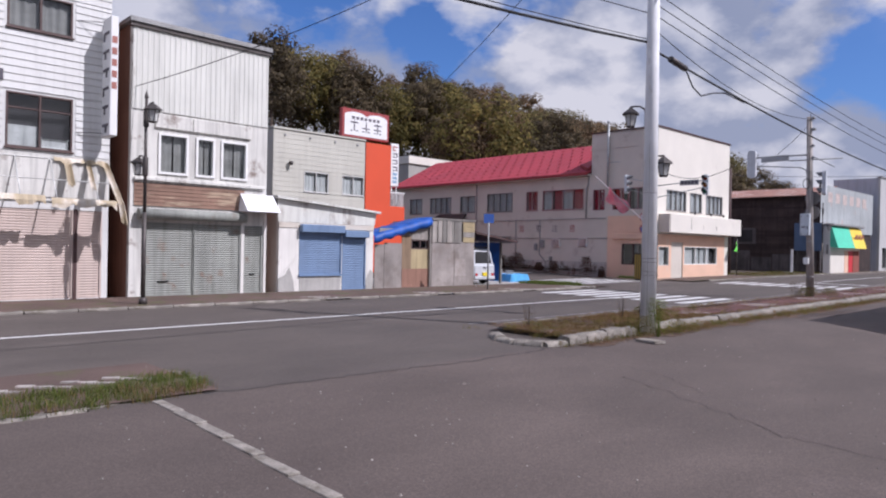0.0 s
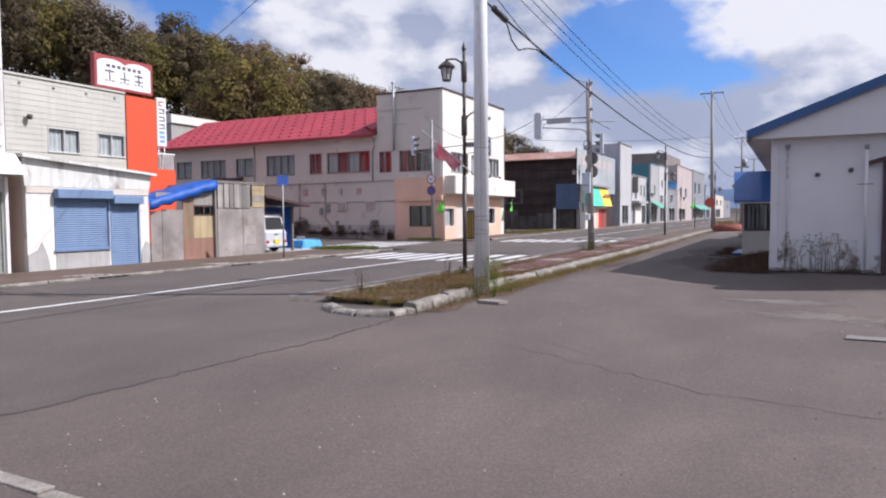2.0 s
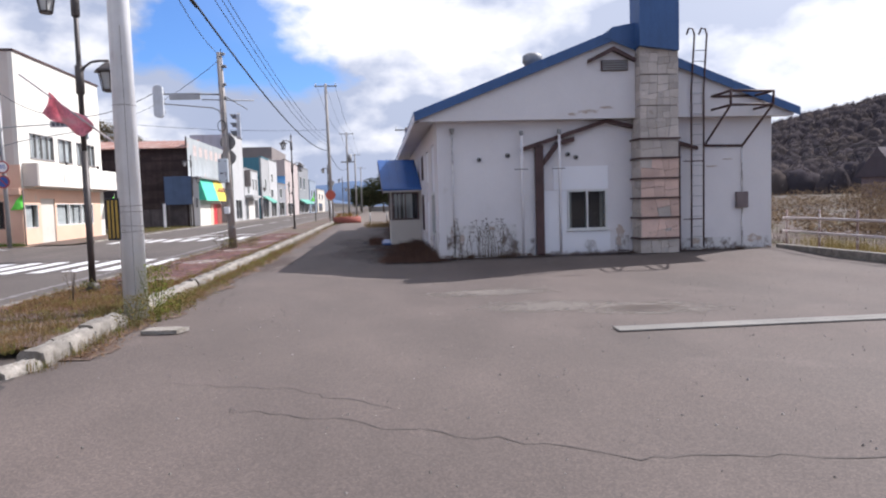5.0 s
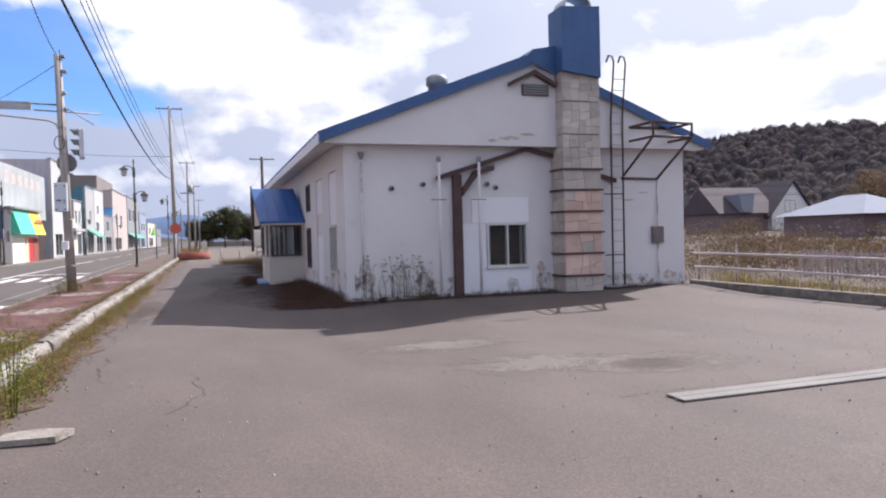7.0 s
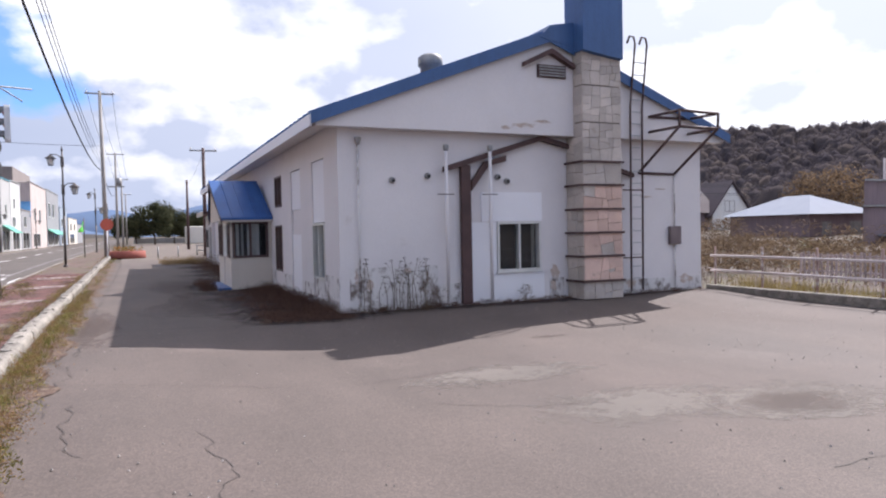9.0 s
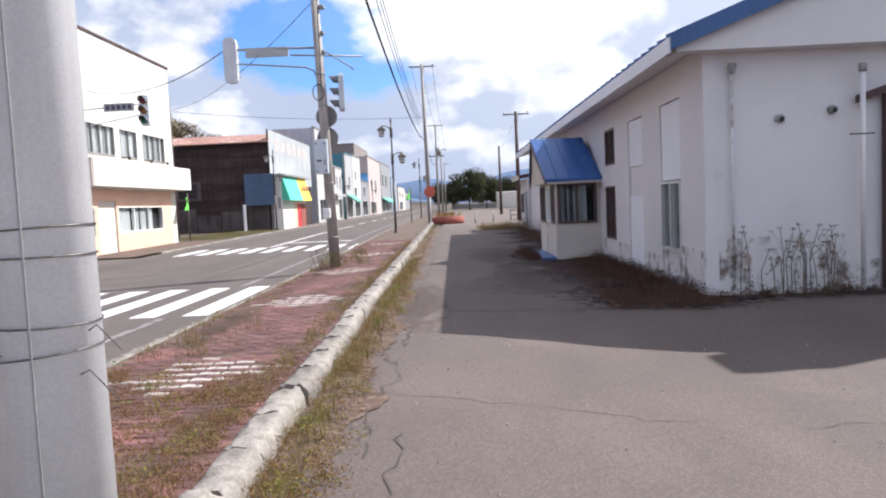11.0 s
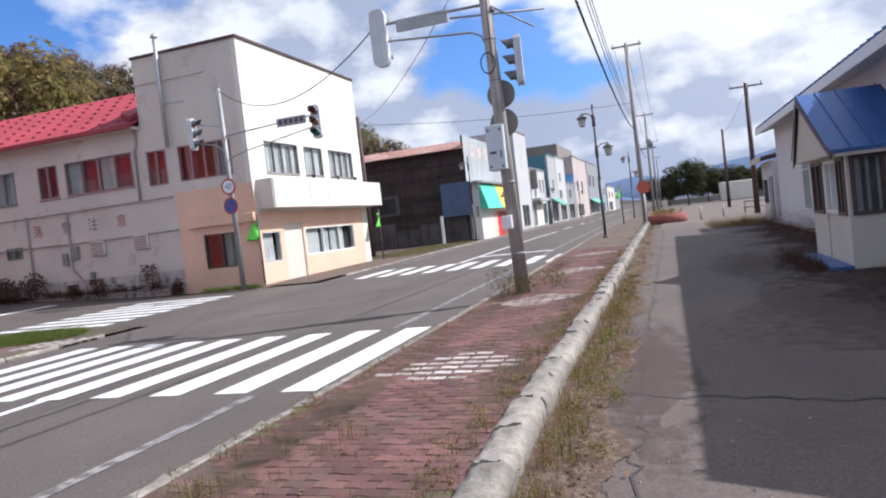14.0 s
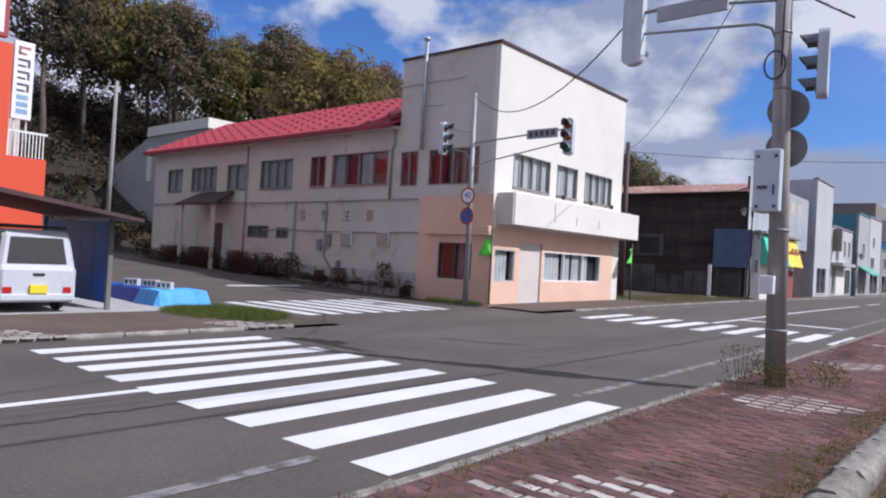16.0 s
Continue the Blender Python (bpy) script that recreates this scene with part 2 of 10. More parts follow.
def glass_mat(name, tint=(0.75, 0.8, 0.82)):
    m = bpy.data.materials.new(name)
    m.use_nodes = True
    nt = m.node_tree
    nt.nodes.clear()
    lw = nt.nodes.new("ShaderNodeLayerWeight")
    lw.inputs["Blend"].default_value = 0.5
    pw = nt.nodes.new("ShaderNodeMath")
    pw.operation = "POWER"
    nt.links.new(lw.outputs["Facing"], pw.inputs[0])
    pw.inputs[1].default_value = 4.0
    fr = nt.nodes.new("ShaderNodeMath")
    fr.operation = "MULTIPLY_ADD"
    nt.links.new(pw.outputs[0], fr.inputs[0])
    fr.inputs[1].default_value, fr.inputs[2].default_value = 0.9, 0.07
    tr = nt.nodes.new("ShaderNodeBsdfTransparent")
    tr.inputs[0].default_value = (*tint, 1)
    gl = nt.nodes.new("ShaderNodeBsdfGlossy")
    gl.inputs["Roughness"].default_value = 0.03
    mx = nt.nodes.new("ShaderNodeMixShader")
    nt.links.new(fr.outputs[0], mx.inputs[0])
    nt.links.new(tr.outputs[0], mx.inputs[1])
    nt.links.new(gl.outputs[0], mx.inputs[2])
    nt.links.new(mx.outputs[0], nt.nodes.new("ShaderNodeOutputMaterial").inputs[0])
    return m


def leaf_mat(name, a, b, c):
    m = bpy.data.materials.new(name)
    m.use_nodes = True
    nt = m.node_tree
    p = nt.nodes["Principled BSDF"]
    g = nt.nodes.new("ShaderNodeNewGeometry").outputs["Random Per Island"]
    r = nt.nodes.new("ShaderNodeValToRGB")
    r.color_ramp.elements.new(0.5)
    for e, (q, k) in zip(r.color_ramp.elements, ((0.0, a), (0.55, b), (1.0, c))):
        e.position, e.color = q, (*k, 1)
    nt.links.new(g, r.inputs[0])
    o = nt.nodes.new("ShaderNodeObjectInfo").outputs["Random"]
    nt.links.new(mixc(nt, 1.0, r.outputs[0], ramp2(nt, o, (0.75, 0.75, 0.75), (1.2, 1.15, 1.05), 0, 1), "MULTIPLY"), p.inputs["Base Color"])
    p.inputs["Roughness"].default_value = 0.8
    p.inputs["Specular IOR Level"].default_value = 0.06
    tl = nt.nodes.new("ShaderNodeBsdfTranslucent")
    nt.links.new(r.outputs[0], tl.inputs[0])
    mx = nt.nodes.new("ShaderNodeMixShader")
    mx.inputs[0].default_value = 0.38
    nt.links.new(p.outputs[0], mx.inputs[1])
    nt.links.new(tl.outputs[0], mx.inputs[2])
    nt.links.new(mx.outputs[0], nt.nodes["Material Output"].inputs[0])
    return m


def asphalt(name, c, crack=0.0, patch=None):
    m = surf(name, c, vary=0.16, scale=0.35, fine=90.0, rough=0.85, bump=0.3, stain=patch, stain_at=0.60, stain_scale=0.5, bump_dist=0.006, stain_soft=0.18)
    nt = m.node_tree
    b = nt.nodes["Principled BSDF"]
    vec = nt.nodes.new("ShaderNodeTexCoord").outputs["Object"]
    src = b.inputs["Base Color"].links[0].from_socket
    # pale and dark aggregate
    sp = nt.nodes.new("ShaderNodeTexVoronoi")
    sp.inputs["Scale"].default_value = 75.0
    nt.links.new(vec, sp.inputs["Vector"])
    pale = ramp2(nt, sp.outputs["Color"], (0.84, 0.84, 0.84), (1.36, 1.33, 1.30), 0.3, 1.0)
    src = mixc(nt, 1.0, src, pale, "MULTIPLY")
    wear = noise_tex(nt, vec, 0.8, 6, 0.6, stretch=(1.0, 0.35, 1))
    src = mixc(nt, 1.0, src, ramp2(nt, wear, (0.86, 0.86, 0.86), (1.1, 1.1, 1.1), 0.3, 0.7), "MULTIPLY")
    if crack:
        warp = nt.nodes.new("ShaderNodeVectorMath")
        warp.operation = "MULTIPLY_ADD"
        w = nt.nodes.new("ShaderNodeTexNoise")
        w.inputs["Scale"].default_value, w.inputs["Detail"].default_value = 0.9, 6
        nt.links.new(vec, w.inputs["Vector"])
        nt.links.new(w.outputs["Color"], warp.inputs[0])
        warp.inputs[1].default_value = (1.6, 1.6, 0)
        nt.links.new(vec, warp.inputs[2])
        v = nt.nodes.new("ShaderNodeTexVoronoi")
        v.feature = "DISTANCE_TO_EDGE"
        v.inputs["Scale"].default_value = crack
        nt.links.new(warp.outputs[0], v.inputs["Vector"])
        thin = noise_tex(nt, vec, 0.22, 2)
        wid = nt.nodes.new("ShaderNodeMath")
        wid.operation = "SUBTRACT"
        nt.links.new(v.outputs["Distance"], wid.inputs[0])
        k = ramp2(nt, thin, (0, 0, 0), (0.007, 0.007, 0.007), 0.42, 0.62)
        nt.links.new(k, wid.inputs[1])
        src = mixc(nt, ramp2(nt, wid.outputs[0], (1, 1, 1), (0, 0, 0), 0.0, 0.006), src, (0.045, 0.04, 0.04))
    nt.links.new(src, b.inputs["Base Color"])
    return m


M_LOT = asphalt("lot_asphalt", (0.105, 0.083, 0.074), 0.0, (0.132, 0.104, 0.094))
M_ROAD = asphalt("road_asphalt", (0.096, 0.080, 0.072), 0.0)
M_SOIL = surf("soil", (0.082, 0.058, 0.048), 0.3, 0.5, 25, 0.95, bump=0.6, stain=(0.075, 0.075, 0.034), stain_at=0.5, stain_scale=0.7)
_nt = M_SOIL.node_tree
_b = _nt.nodes["Principled BSDF"]
_sx = _nt.nodes.new("ShaderNodeSeparateXYZ")
_nt.links.new(_nt.nodes.new("ShaderNodeTexCoord").outputs["Object"], _sx.inputs[0])
_src = _b.inputs["Base Color"].links[0].from_socket


def beyond(axis_value, a, b):
    r = _nt.nodes.new("ShaderNodeMapRange")
    r.inputs["From Min"].default_value, r.inputs["From Max"].default_value = a, b
    _nt.links.new(axis_value, r.inputs["Value"])
    return r.outputs[0]


# leaf-covered forest floor on the slopes at either side, the left darkened as conifer shade
_src = mixc(_nt, beyond(_sx.outputs[0], 95, 130), _src, (0.030, 0.025, 0.026))
_src = mixc(_nt, beyond(_sx.outputs[0], -43, -49), _src, (0.030, 0.022, 0.015))
_nt.links.new(_src, _b.inputs["Base Color"])
M_PAVER = surf("paver", (0.142, 0.066, 0.061), 0.35, 1.5, 60, 0.92, bump=0.5, each=0.3, island=0.38, stain=(0.108, 0.066, 0.054), stain_at=0.46, stain_scale=1.6, stain_soft=0.22)
M_PAVED = surf("old_pavers", (0.115, 0.076, 0.064), 0.25, 0.8, 40, 0.9, bump=0.5, stain=(0.095, 0.085, 0.045), stain_at=0.50, stain_scale=1.2)
M_WHITE_PAVER = surf("white_paver", (0.46, 0.42, 0.39), 0.2, 2, 50, 0.9, bump=0.4, each=0.2, island=0.3, stain=(0.20, 0.13, 0.105), stain_at=0.50, stain_scale=5, stain_soft=0.18)
M_KERB = surf("kerb_stone", (0.270, 0.245, 0.215), 0.3, 5, 45, 0.9, bump=0.8, each=0.25, stain=(0.165, 0.145, 0.118), stain_at=0.50, stain_scale=7, stain_soft=0.16)
M_CONC = surf("concrete", (0.42, 0.41, 0.39), 0.14, 1.5, 60, 0.85, bump=0.3, streak=0.15)
M_POLE = surf("pole_concrete", (0.82, 0.83, 0.85), 0.10, 2.0, 90, 0.8, bump=0.08, streak=0.2, stain=(0.40, 0.37, 0.35), stain_at=0.60, stain_scale=3, stain_stretch=(1, 1, 0.3))
M_LINE = surf("road_paint", (0.64, 0.635, 0.625), 0.05, 1.5, 60, 0.75, bump=0.2, stain=(0.30, 0.29, 0.29), stain_at=0.66, stain_scale=5)
M_OLDLINE = surf("worn_paint", (0.24, 0.225, 0.22), 0.15, 1.5, 60, 0.8, bump=0.2, stain=(0.095, 0.085, 0.082), stain_at=0.46, stain_scale=4)
M_TAR = surf("tar", (0.05, 0.047, 0.047), 0.2, 1, 50, 0.8)
M_CRACK = surf("crack_shadow", (0.058, 0.050, 0.047), 0.2, 1, 50, 0.95, bump=0.0)
M_IRON = surf("dark_iron", (0.085, 0.074, 0.070), 0.3, 3, 50, 0.5, metal=0.3, bump=0.1)
M_STEEL = surf("zinc_steel", (0.42, 0.43, 0.44), 0.12, 3, 60, 0.45, metal=0.6, bump=0.1)
M_GREYMETAL = surf("grey_metal", (0.30, 0.30, 0.30), 0.15, 3, 60, 0.55, metal=0.3, bump=0.1, streak=0.2)
M_WIRE = surf("wire", (0.03, 0.03, 0.032), 0.1, 3, 50, 0.7)
M_WHITE = surf("white_paint", (0.66, 0.66, 0.645), 0.05, 0.8, 40, 0.7, bump=0.08, streak=0.1)
M_WALLW = surf("white_wall", (0.80, 0.78, 0.74), 0.06, 0.5, 40, 0.85, bump=0.15, streak=0.05, stain=(0.52, 0.47, 0.41), stain_at=0.66, stain_scale=0.9)
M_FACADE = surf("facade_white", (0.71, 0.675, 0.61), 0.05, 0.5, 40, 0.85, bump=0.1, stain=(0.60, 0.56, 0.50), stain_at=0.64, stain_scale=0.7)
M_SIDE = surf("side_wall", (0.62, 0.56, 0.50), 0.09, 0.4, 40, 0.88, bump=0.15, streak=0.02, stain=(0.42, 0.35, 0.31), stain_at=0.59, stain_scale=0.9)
M_SIDEWORN = surf("side_plinth", (0.52, 0.47, 0.44), 0.14, 0.8, 40, 0.9, bump=0.3, streak=0.12, stain=(0.17, 0.125, 0.11), stain_at=0.52, stain_scale=1.8, stain_stretch=(1, 1, 0.6))
M_PIPE = surf("old_pipe", (0.36, 0.32, 0.305), 0.2, 2, 40, 0.8, bump=0.1)
M_PINKFRAME = surf("pink_frame", (0.36, 0.22, 0.22), 0.1, 2, 40, 0.6, bump=0.05)
M_PEACH = surf("peach_paint", (0.74, 0.49, 0.36), 0.08, 0.6, 40, 0.85, bump=0.1, streak=0.02, stain=(0.66, 0.52, 0.42), stain_at=0.6, stain_scale=1.2)
M_STATION = surf("station_wall", (0.66, 0.635, 0.64), 0.06, 0.5, 45, 0.85, bump=0.2, stain=(0.50, 0.46, 0.44), stain_at=0.68, stain_scale=1.1)
M_STATION2 = surf("lower_wall_worn", (0.64, 0.625, 0.62), 0.08, 0.9, 45, 0.88, bump=0.25, streak=0.08, stain=(0.18, 0.145, 0.13), stain_at=0.51, stain_scale=3.0, stain_stretch=(1, 1, 0.7))
M_FRESH = surf("fresh_white", (0.76, 0.76, 0.79), 0.03, 0.7, 40, 0.8, bump=0.08)
M_BLUE = surf("blue_roof", (0.050, 0.112, 0.26), 0.14, 0.8, 30, 0.5, bump=0.1, streak=0.12)
M_BLUEROOF = surf("blue_sheet", (0.04, 0.11, 0.31), 0.15, 1.2, 30, 0.45, bump=0.1, stain=(0.10, 0.2, 0.40), stain_at=0.6)
M_REDROOF = surf("red_roof", (0.36, 0.052, 0.070), 0.12, 0.4, 30, 0.6, bump=0.1, streak=0.0)
M_REDDARK = surf("red_trim", (0.30, 0.045, 0.05), 0.15, 1, 30, 0.6)
M_BROWN = surf("brown_steel", (0.075, 0.042, 0.040), 0.25, 2, 50, 0.65, bump=0.2, stain=(0.13, 0.07, 0.05), stain_at=0.62, stain_scale=6)
M_BRICK = surf("chimney_stone", (0.49, 0.44, 0.40), 0.16, 1.2, 40, 0.9, bump=0.5, each=0.18, stain=(0.34, 0.29, 0.25), stain_at=0.6, stain_scale=3)
M_BRICKP = surf("chimney_stone_pink", (0.62, 0.45, 0.38), 0.16, 1.2, 40, 0.9, bump=0.5, each=0.18, stain=(0.36, 0.27, 0.22), stain_at=0.62, stain_scale=3)
M_MORTAR = surf("mortar", (0.17, 0.145, 0.13), 0.15, 3, 60, 0.95, bump=0.5)
M_RUST = surf("rusty_sheet", (0.33, 0.18, 0.145), 0.25, 1.0, 40, 0.85, bump=0.3, streak=0.3, stain=(0.52, 0.42, 0.38), stain_at=0.54, stain_scale=1.4, stain_stretch=(0.4, 2, 1))
M_DARKWOOD = surf("dark_boards", (0.058, 0.040, 0.038), 0.35, 0.8, 30, 0.9, bump=0.4, streak=0.3, each=0.3)
M_TIMBER = surf("weathered_board", (0.36, 0.33, 0.30), 0.25, 1.0, 40, 0.9, bump=0.4, streak=0.35, each=0.25, stain=(0.20, 0.15, 0.12), stain_at=0.6, stain_scale=1.8)
M_TIMBERP = surf("pale_board", (0.21, 0.198, 0.182), 0.22, 1.0, 40, 0.9, bump=0.5, each=0.2, stain=(0.26, 0.22, 0.18), stain_at=0.56, stain_scale=3, stain_stretch=(0.35, 3, 1))
M_PLY = surf("plywood", (0.42, 0.34, 0.20), 0.2, 1.0, 40, 0.9, bump=0.3, streak=0.25)
M_PLYOLD = surf("old_plywood", (0.27, 0.19, 0.125), 0.2, 1.0, 40, 0.9, bump=0.3, streak=0.2)
M_SHUTTER = surf("grey_shutter", (0.30, 0.312, 0.285), 0.14, 0.8, 40, 0.7, metal=0.15, bump=0.1, streak=0.25, stain=(0.22, 0.155, 0.12), stain_at=0.58, stain_scale=2.0)
M_SHUTTERB = surf("blue_shutter", (0.165, 0.245, 0.385), 0.12, 0.8, 40, 0.6, bump=0.1, streak=0.12)
M_SHUTTERP = surf("cream_shutter", (0.54, 0.44, 0.39), 0.1, 0.8, 40, 0.65, bump=0.1, streak=0.12)
M_BEIGE = surf("beige_siding", (0.52, 0.51, 0.45), 0.06, 0.6, 40, 0.8, bump=0.1, streak=0.08)
M_ORANGE = surf("orange_paint", (0.64, 0.085, 0.032), 0.05, 0.6, 40, 0.65, bump=0.08)
M_CORR = surf("white_corrugated", (0.66, 0.66, 0.615), 0.07, 0.6, 40, 0.6, bump=0.1, streak=0.16, stain=(0.30, 0.26, 0.23), stain_at=0.60, stain_scale=1.2, stain_stretch=(1, 1, 0.4))
M_OLDWHITE = surf("old_render", (0.66, 0.65, 0.61), 0.1, 0.8, 40, 0.88, bump=0.3, streak=0.3, stain=(0.24, 0.19, 0.165), stain_at=0.58, stain_scale=1.6)
M_BOARDRED = surf("red_brown_board", (0.25, 0.155, 0.115), 0.3, 1.0, 40, 0.88, bump=0.4, streak=0.1, stain=(0.46, 0.35, 0.25), stain_at=0.54, stain_scale=2.0, stain_stretch=(1, 0.3, 2))
M_BROWNWALL = surf("brown_side", (0.27, 0.15, 0.11), 0.2, 0.5, 40, 0.85, bump=0.2, streak=0.25)
M_CREAM = surf("cream_wall", (0.60, 0.55, 0.485), 0.08, 0.6, 40, 0.88, bump=0.15, streak=0.02, stain=(0.42, 0.36, 0.30), stain_at=0.64, stain_scale=1.8)
M_PINKBASE = surf("pale_wall", (0.74, 0.72, 0.68), 0.08, 0.6, 40, 0.88, bump=0.15, streak=0.12, stain=(0.38, 0.33, 0.29), stain_at=0.60, stain_scale=1.3)
M_TARP = surf("blue_tarp", (0.012, 0.085, 0.38), 0.25, 3, 30, 0.5, bump=0.5)
M_TARPL = surf("light_blue_tarp", (0.10, 0.40, 0.75), 0.2, 3, 30, 0.45, bump=0.5)
M_BLOCK = surf("concrete_block", (0.50, 0.48, 0.45), 0.12, 4, 60, 0.92, bump=0.4)
M_VAN = surf("van_paint", (0.54, 0.56, 0.59), 0.03, 0.6, 40, 0.3, bump=0.0, spec=0.6)
M_BLACK = surf("black_plastic", (0.02, 0.02, 0.02), 0.2, 3, 40, 0.5, bump=0.0)
M_REDLENS = surf("red_lens", (0.45, 0.02, 0.02), 0.1, 3, 40, 0.25, bump=0.0)
M_YELLOW = surf("yellow_plate", (0.80, 0.62, 0.03), 0.05, 3, 40, 0.5, bump=0.0)
M_YELLOWOLD = surf("old_yellow", (0.42, 0.27, 0.05), 0.2, 3, 40, 0.6, bump=0.0)
M_SIGNRED = surf("sign_red", (0.55, 0.04, 0.05), 0.08, 2, 40, 0.5, bump=0.0)
M_SIGNBLUE = surf("sign_blue", (0.04, 0.10, 0.34), 0.1, 2, 40, 0.5, bump=0.0)
M_SIGNWHITE = surf("sign_white", (0.78, 0.78, 0.78), 0.04, 2, 40, 0.5, bump=0.0)
M_SIGNRIM = surf("sign_rim", (0.33, 0.06, 0.06), 0.08, 2, 40, 0.55)
M_INK = surf("ink", (0.10, 0.09, 0.11), 0.15, 2, 40, 0.6, bump=0.0)
M_INKRED = surf("ink_red", (0.40, 0.16, 0.13), 0.15, 2, 40, 0.6, bump=0.0)
M_INKBLUE = surf("ink_blue", (0.25, 0.38, 0.52), 0.15, 2, 40, 0.6, bump=0.0)
M_AWNG = surf("green_awning", (0.10, 0.58, 0.40), 0.1, 1.5, 40, 0.7)
M_AWNY = surf("yellow_awning", (0.80, 0.60, 0.08), 0.1, 1.5, 40, 0.7)
M_BOARDBLUE = surf("blue_board", (0.085, 0.13, 0.22), 0.12, 1.0, 40, 0.7, bump=0.1, streak=0.1)
M_FLAGG = surf("green_flag", (0.18, 0.80, 0.10), 0.12, 4, 40, 0.8, bump=0.0)
M_FLAGP = surf("pink_flag", (0.90, 0.36, 0.42), 0.25, 5, 40, 0.85, bump=0.0, stain=(0.78, 0.48, 0.50), stain_at=0.54, stain_scale=5)
_nt = M_FLAGP.node_tree
_p = _nt.nodes["Principled BSDF"]
_t = _nt.nodes.new("ShaderNodeBsdfTranslucent")
_nt.links.new(_p.inputs["Base Color"].links[0].from_socket, _t.inputs[0])
_x = _nt.nodes.new("ShaderNodeMixShader")
_x.inputs[0].default_value = 0.5
_nt.links.new(_p.outputs[0], _x.inputs[1])
_nt.links.new(_t.outputs[0], _x.inputs[2])
_nt.links.new(_x.outputs[0], _nt.nodes["Material Output"].inputs[0])
M_ALU = surf("window_frame", (0.62, 0.62, 0.60), 0.06, 3, 60, 0.4, metal=0.4, bump=0.0)
M_OLDFRAME = surf("old_frame", (0.25, 0.235, 0.23), 0.12, 3, 60, 0.5, metal=0.2, bump=0.0)
M_FRAMEB = surf("brown_frame", (0.10, 0.065, 0.06), 0.15, 3, 60, 0.5, bump=0.05)
M_FRAMEW = surf("white_frame", (0.80, 0.80, 0.78), 0.04, 3, 60, 0.5, bump=0.0)
M_GLASS = glass_mat("glass")
# near-black colour stands in for the shade inside rooms and openings
M_DARK = surf("unlit_inside", (0.035, 0.032, 0.034), 0.3, 1, 20, 0.9, bump=0.0)
M_CURTAIN = surf("pale_curtain", (0.62, 0.62, 0.60), 0.12, 3, 40, 0.9, bump=0.0, streak=0.3)
M_CURTRED = surf("red_curtain", (0.36, 0.032, 0.058), 0.2, 3, 40, 0.9, bump=0.0, streak=0.3)
M_GREYCURT = surf("grey_curtain", (0.30, 0.29, 0.27), 0.2, 3, 40, 0.9, bump=0.0, streak=0.3)
M_PINKWALL = surf("pink_planter", (0.27, 0.085, 0.065), 0.15, 2, 40, 0.85, bump=0.2)
# blue stands in for the air between, painted as base colour
M_MOUNTHAZE = surf("haze_blue_mountain", (0.10, 0.15, 0.25), 0.1, 0.002, 0.02, 1.0, bump=0.0)
M_RUSTFENCE = surf("rusty_rail", (0.30, 0.20, 0.18), 0.25, 4, 50, 0.8, bump=0.2, stain=(0.52, 0.48, 0.47), stain_at=0.5, stain_scale=5)
M_PICKET = surf("old_picket", (0.40, 0.33, 0.33), 0.2, 4, 50, 0.85, bump=0.2, each=0.3)
M_FENCEPALE = surf("pale_rail", (0.52, 0.46, 0.46), 0.12, 4, 50, 0.7, bump=0.1, stain=(0.30, 0.2, 0.17), stain_at=0.6, stain_scale=6)
M_BARK = surf("bark", (0.12, 0.09, 0.07), 0.3, 3, 30, 0.95, bump=0.6)
M_LEAF = leaf_mat("leaf_green", (0.085, 0.080, 0.041), (0.155, 0.138, 0.066), (0.247, 0.203, 0.093))
M_LEAFD = leaf_mat("leaf_dark", (0.076, 0.066, 0.047), (0.129, 0.104, 0.071), (0.204, 0.161, 0.097))
M_LEAFFAR = leaf_mat("far_leaf", (0.032, 0.038, 0.022), (0.052, 0.058, 0.032), (0.085, 0.085, 0.045))
M_LEAFB = leaf_mat("leaf_brown", (0.111, 0.077, 0.055), (0.176, 0.123, 0.078), (0.261, 0.179, 0.107))
M_LEAFY = leaf_mat("leaf_yellow", (0.093, 0.087, 0.036), (0.166, 0.145, 0.054), (0.268, 0.206, 0.073))
M_GRASS = leaf_mat("grass_blade", (0.085, 0.095, 0.028), (0.150, 0.145, 0.045), (0.240, 0.200, 0.080))
M_DRY = leaf_mat("dry_grass", (0.140, 0.095, 0.045), (0.220, 0.155, 0.075), (0.310, 0.220, 0.110))
M_WEED = leaf_mat("weed_leaf", (0.070, 0.100, 0.024), (0.130, 0.165, 0.040), (0.230, 0.240, 0.065))
M_HUSK = leaf_mat("dead_stalk", (0.085, 0.066, 0.050), (0.140, 0.110, 0.082), (0.210, 0.170, 0.125))
M_SIDESIGN = surf("grey_sign", (0.40, 0.41, 0.42), 0.1, 2, 50, 0.6)


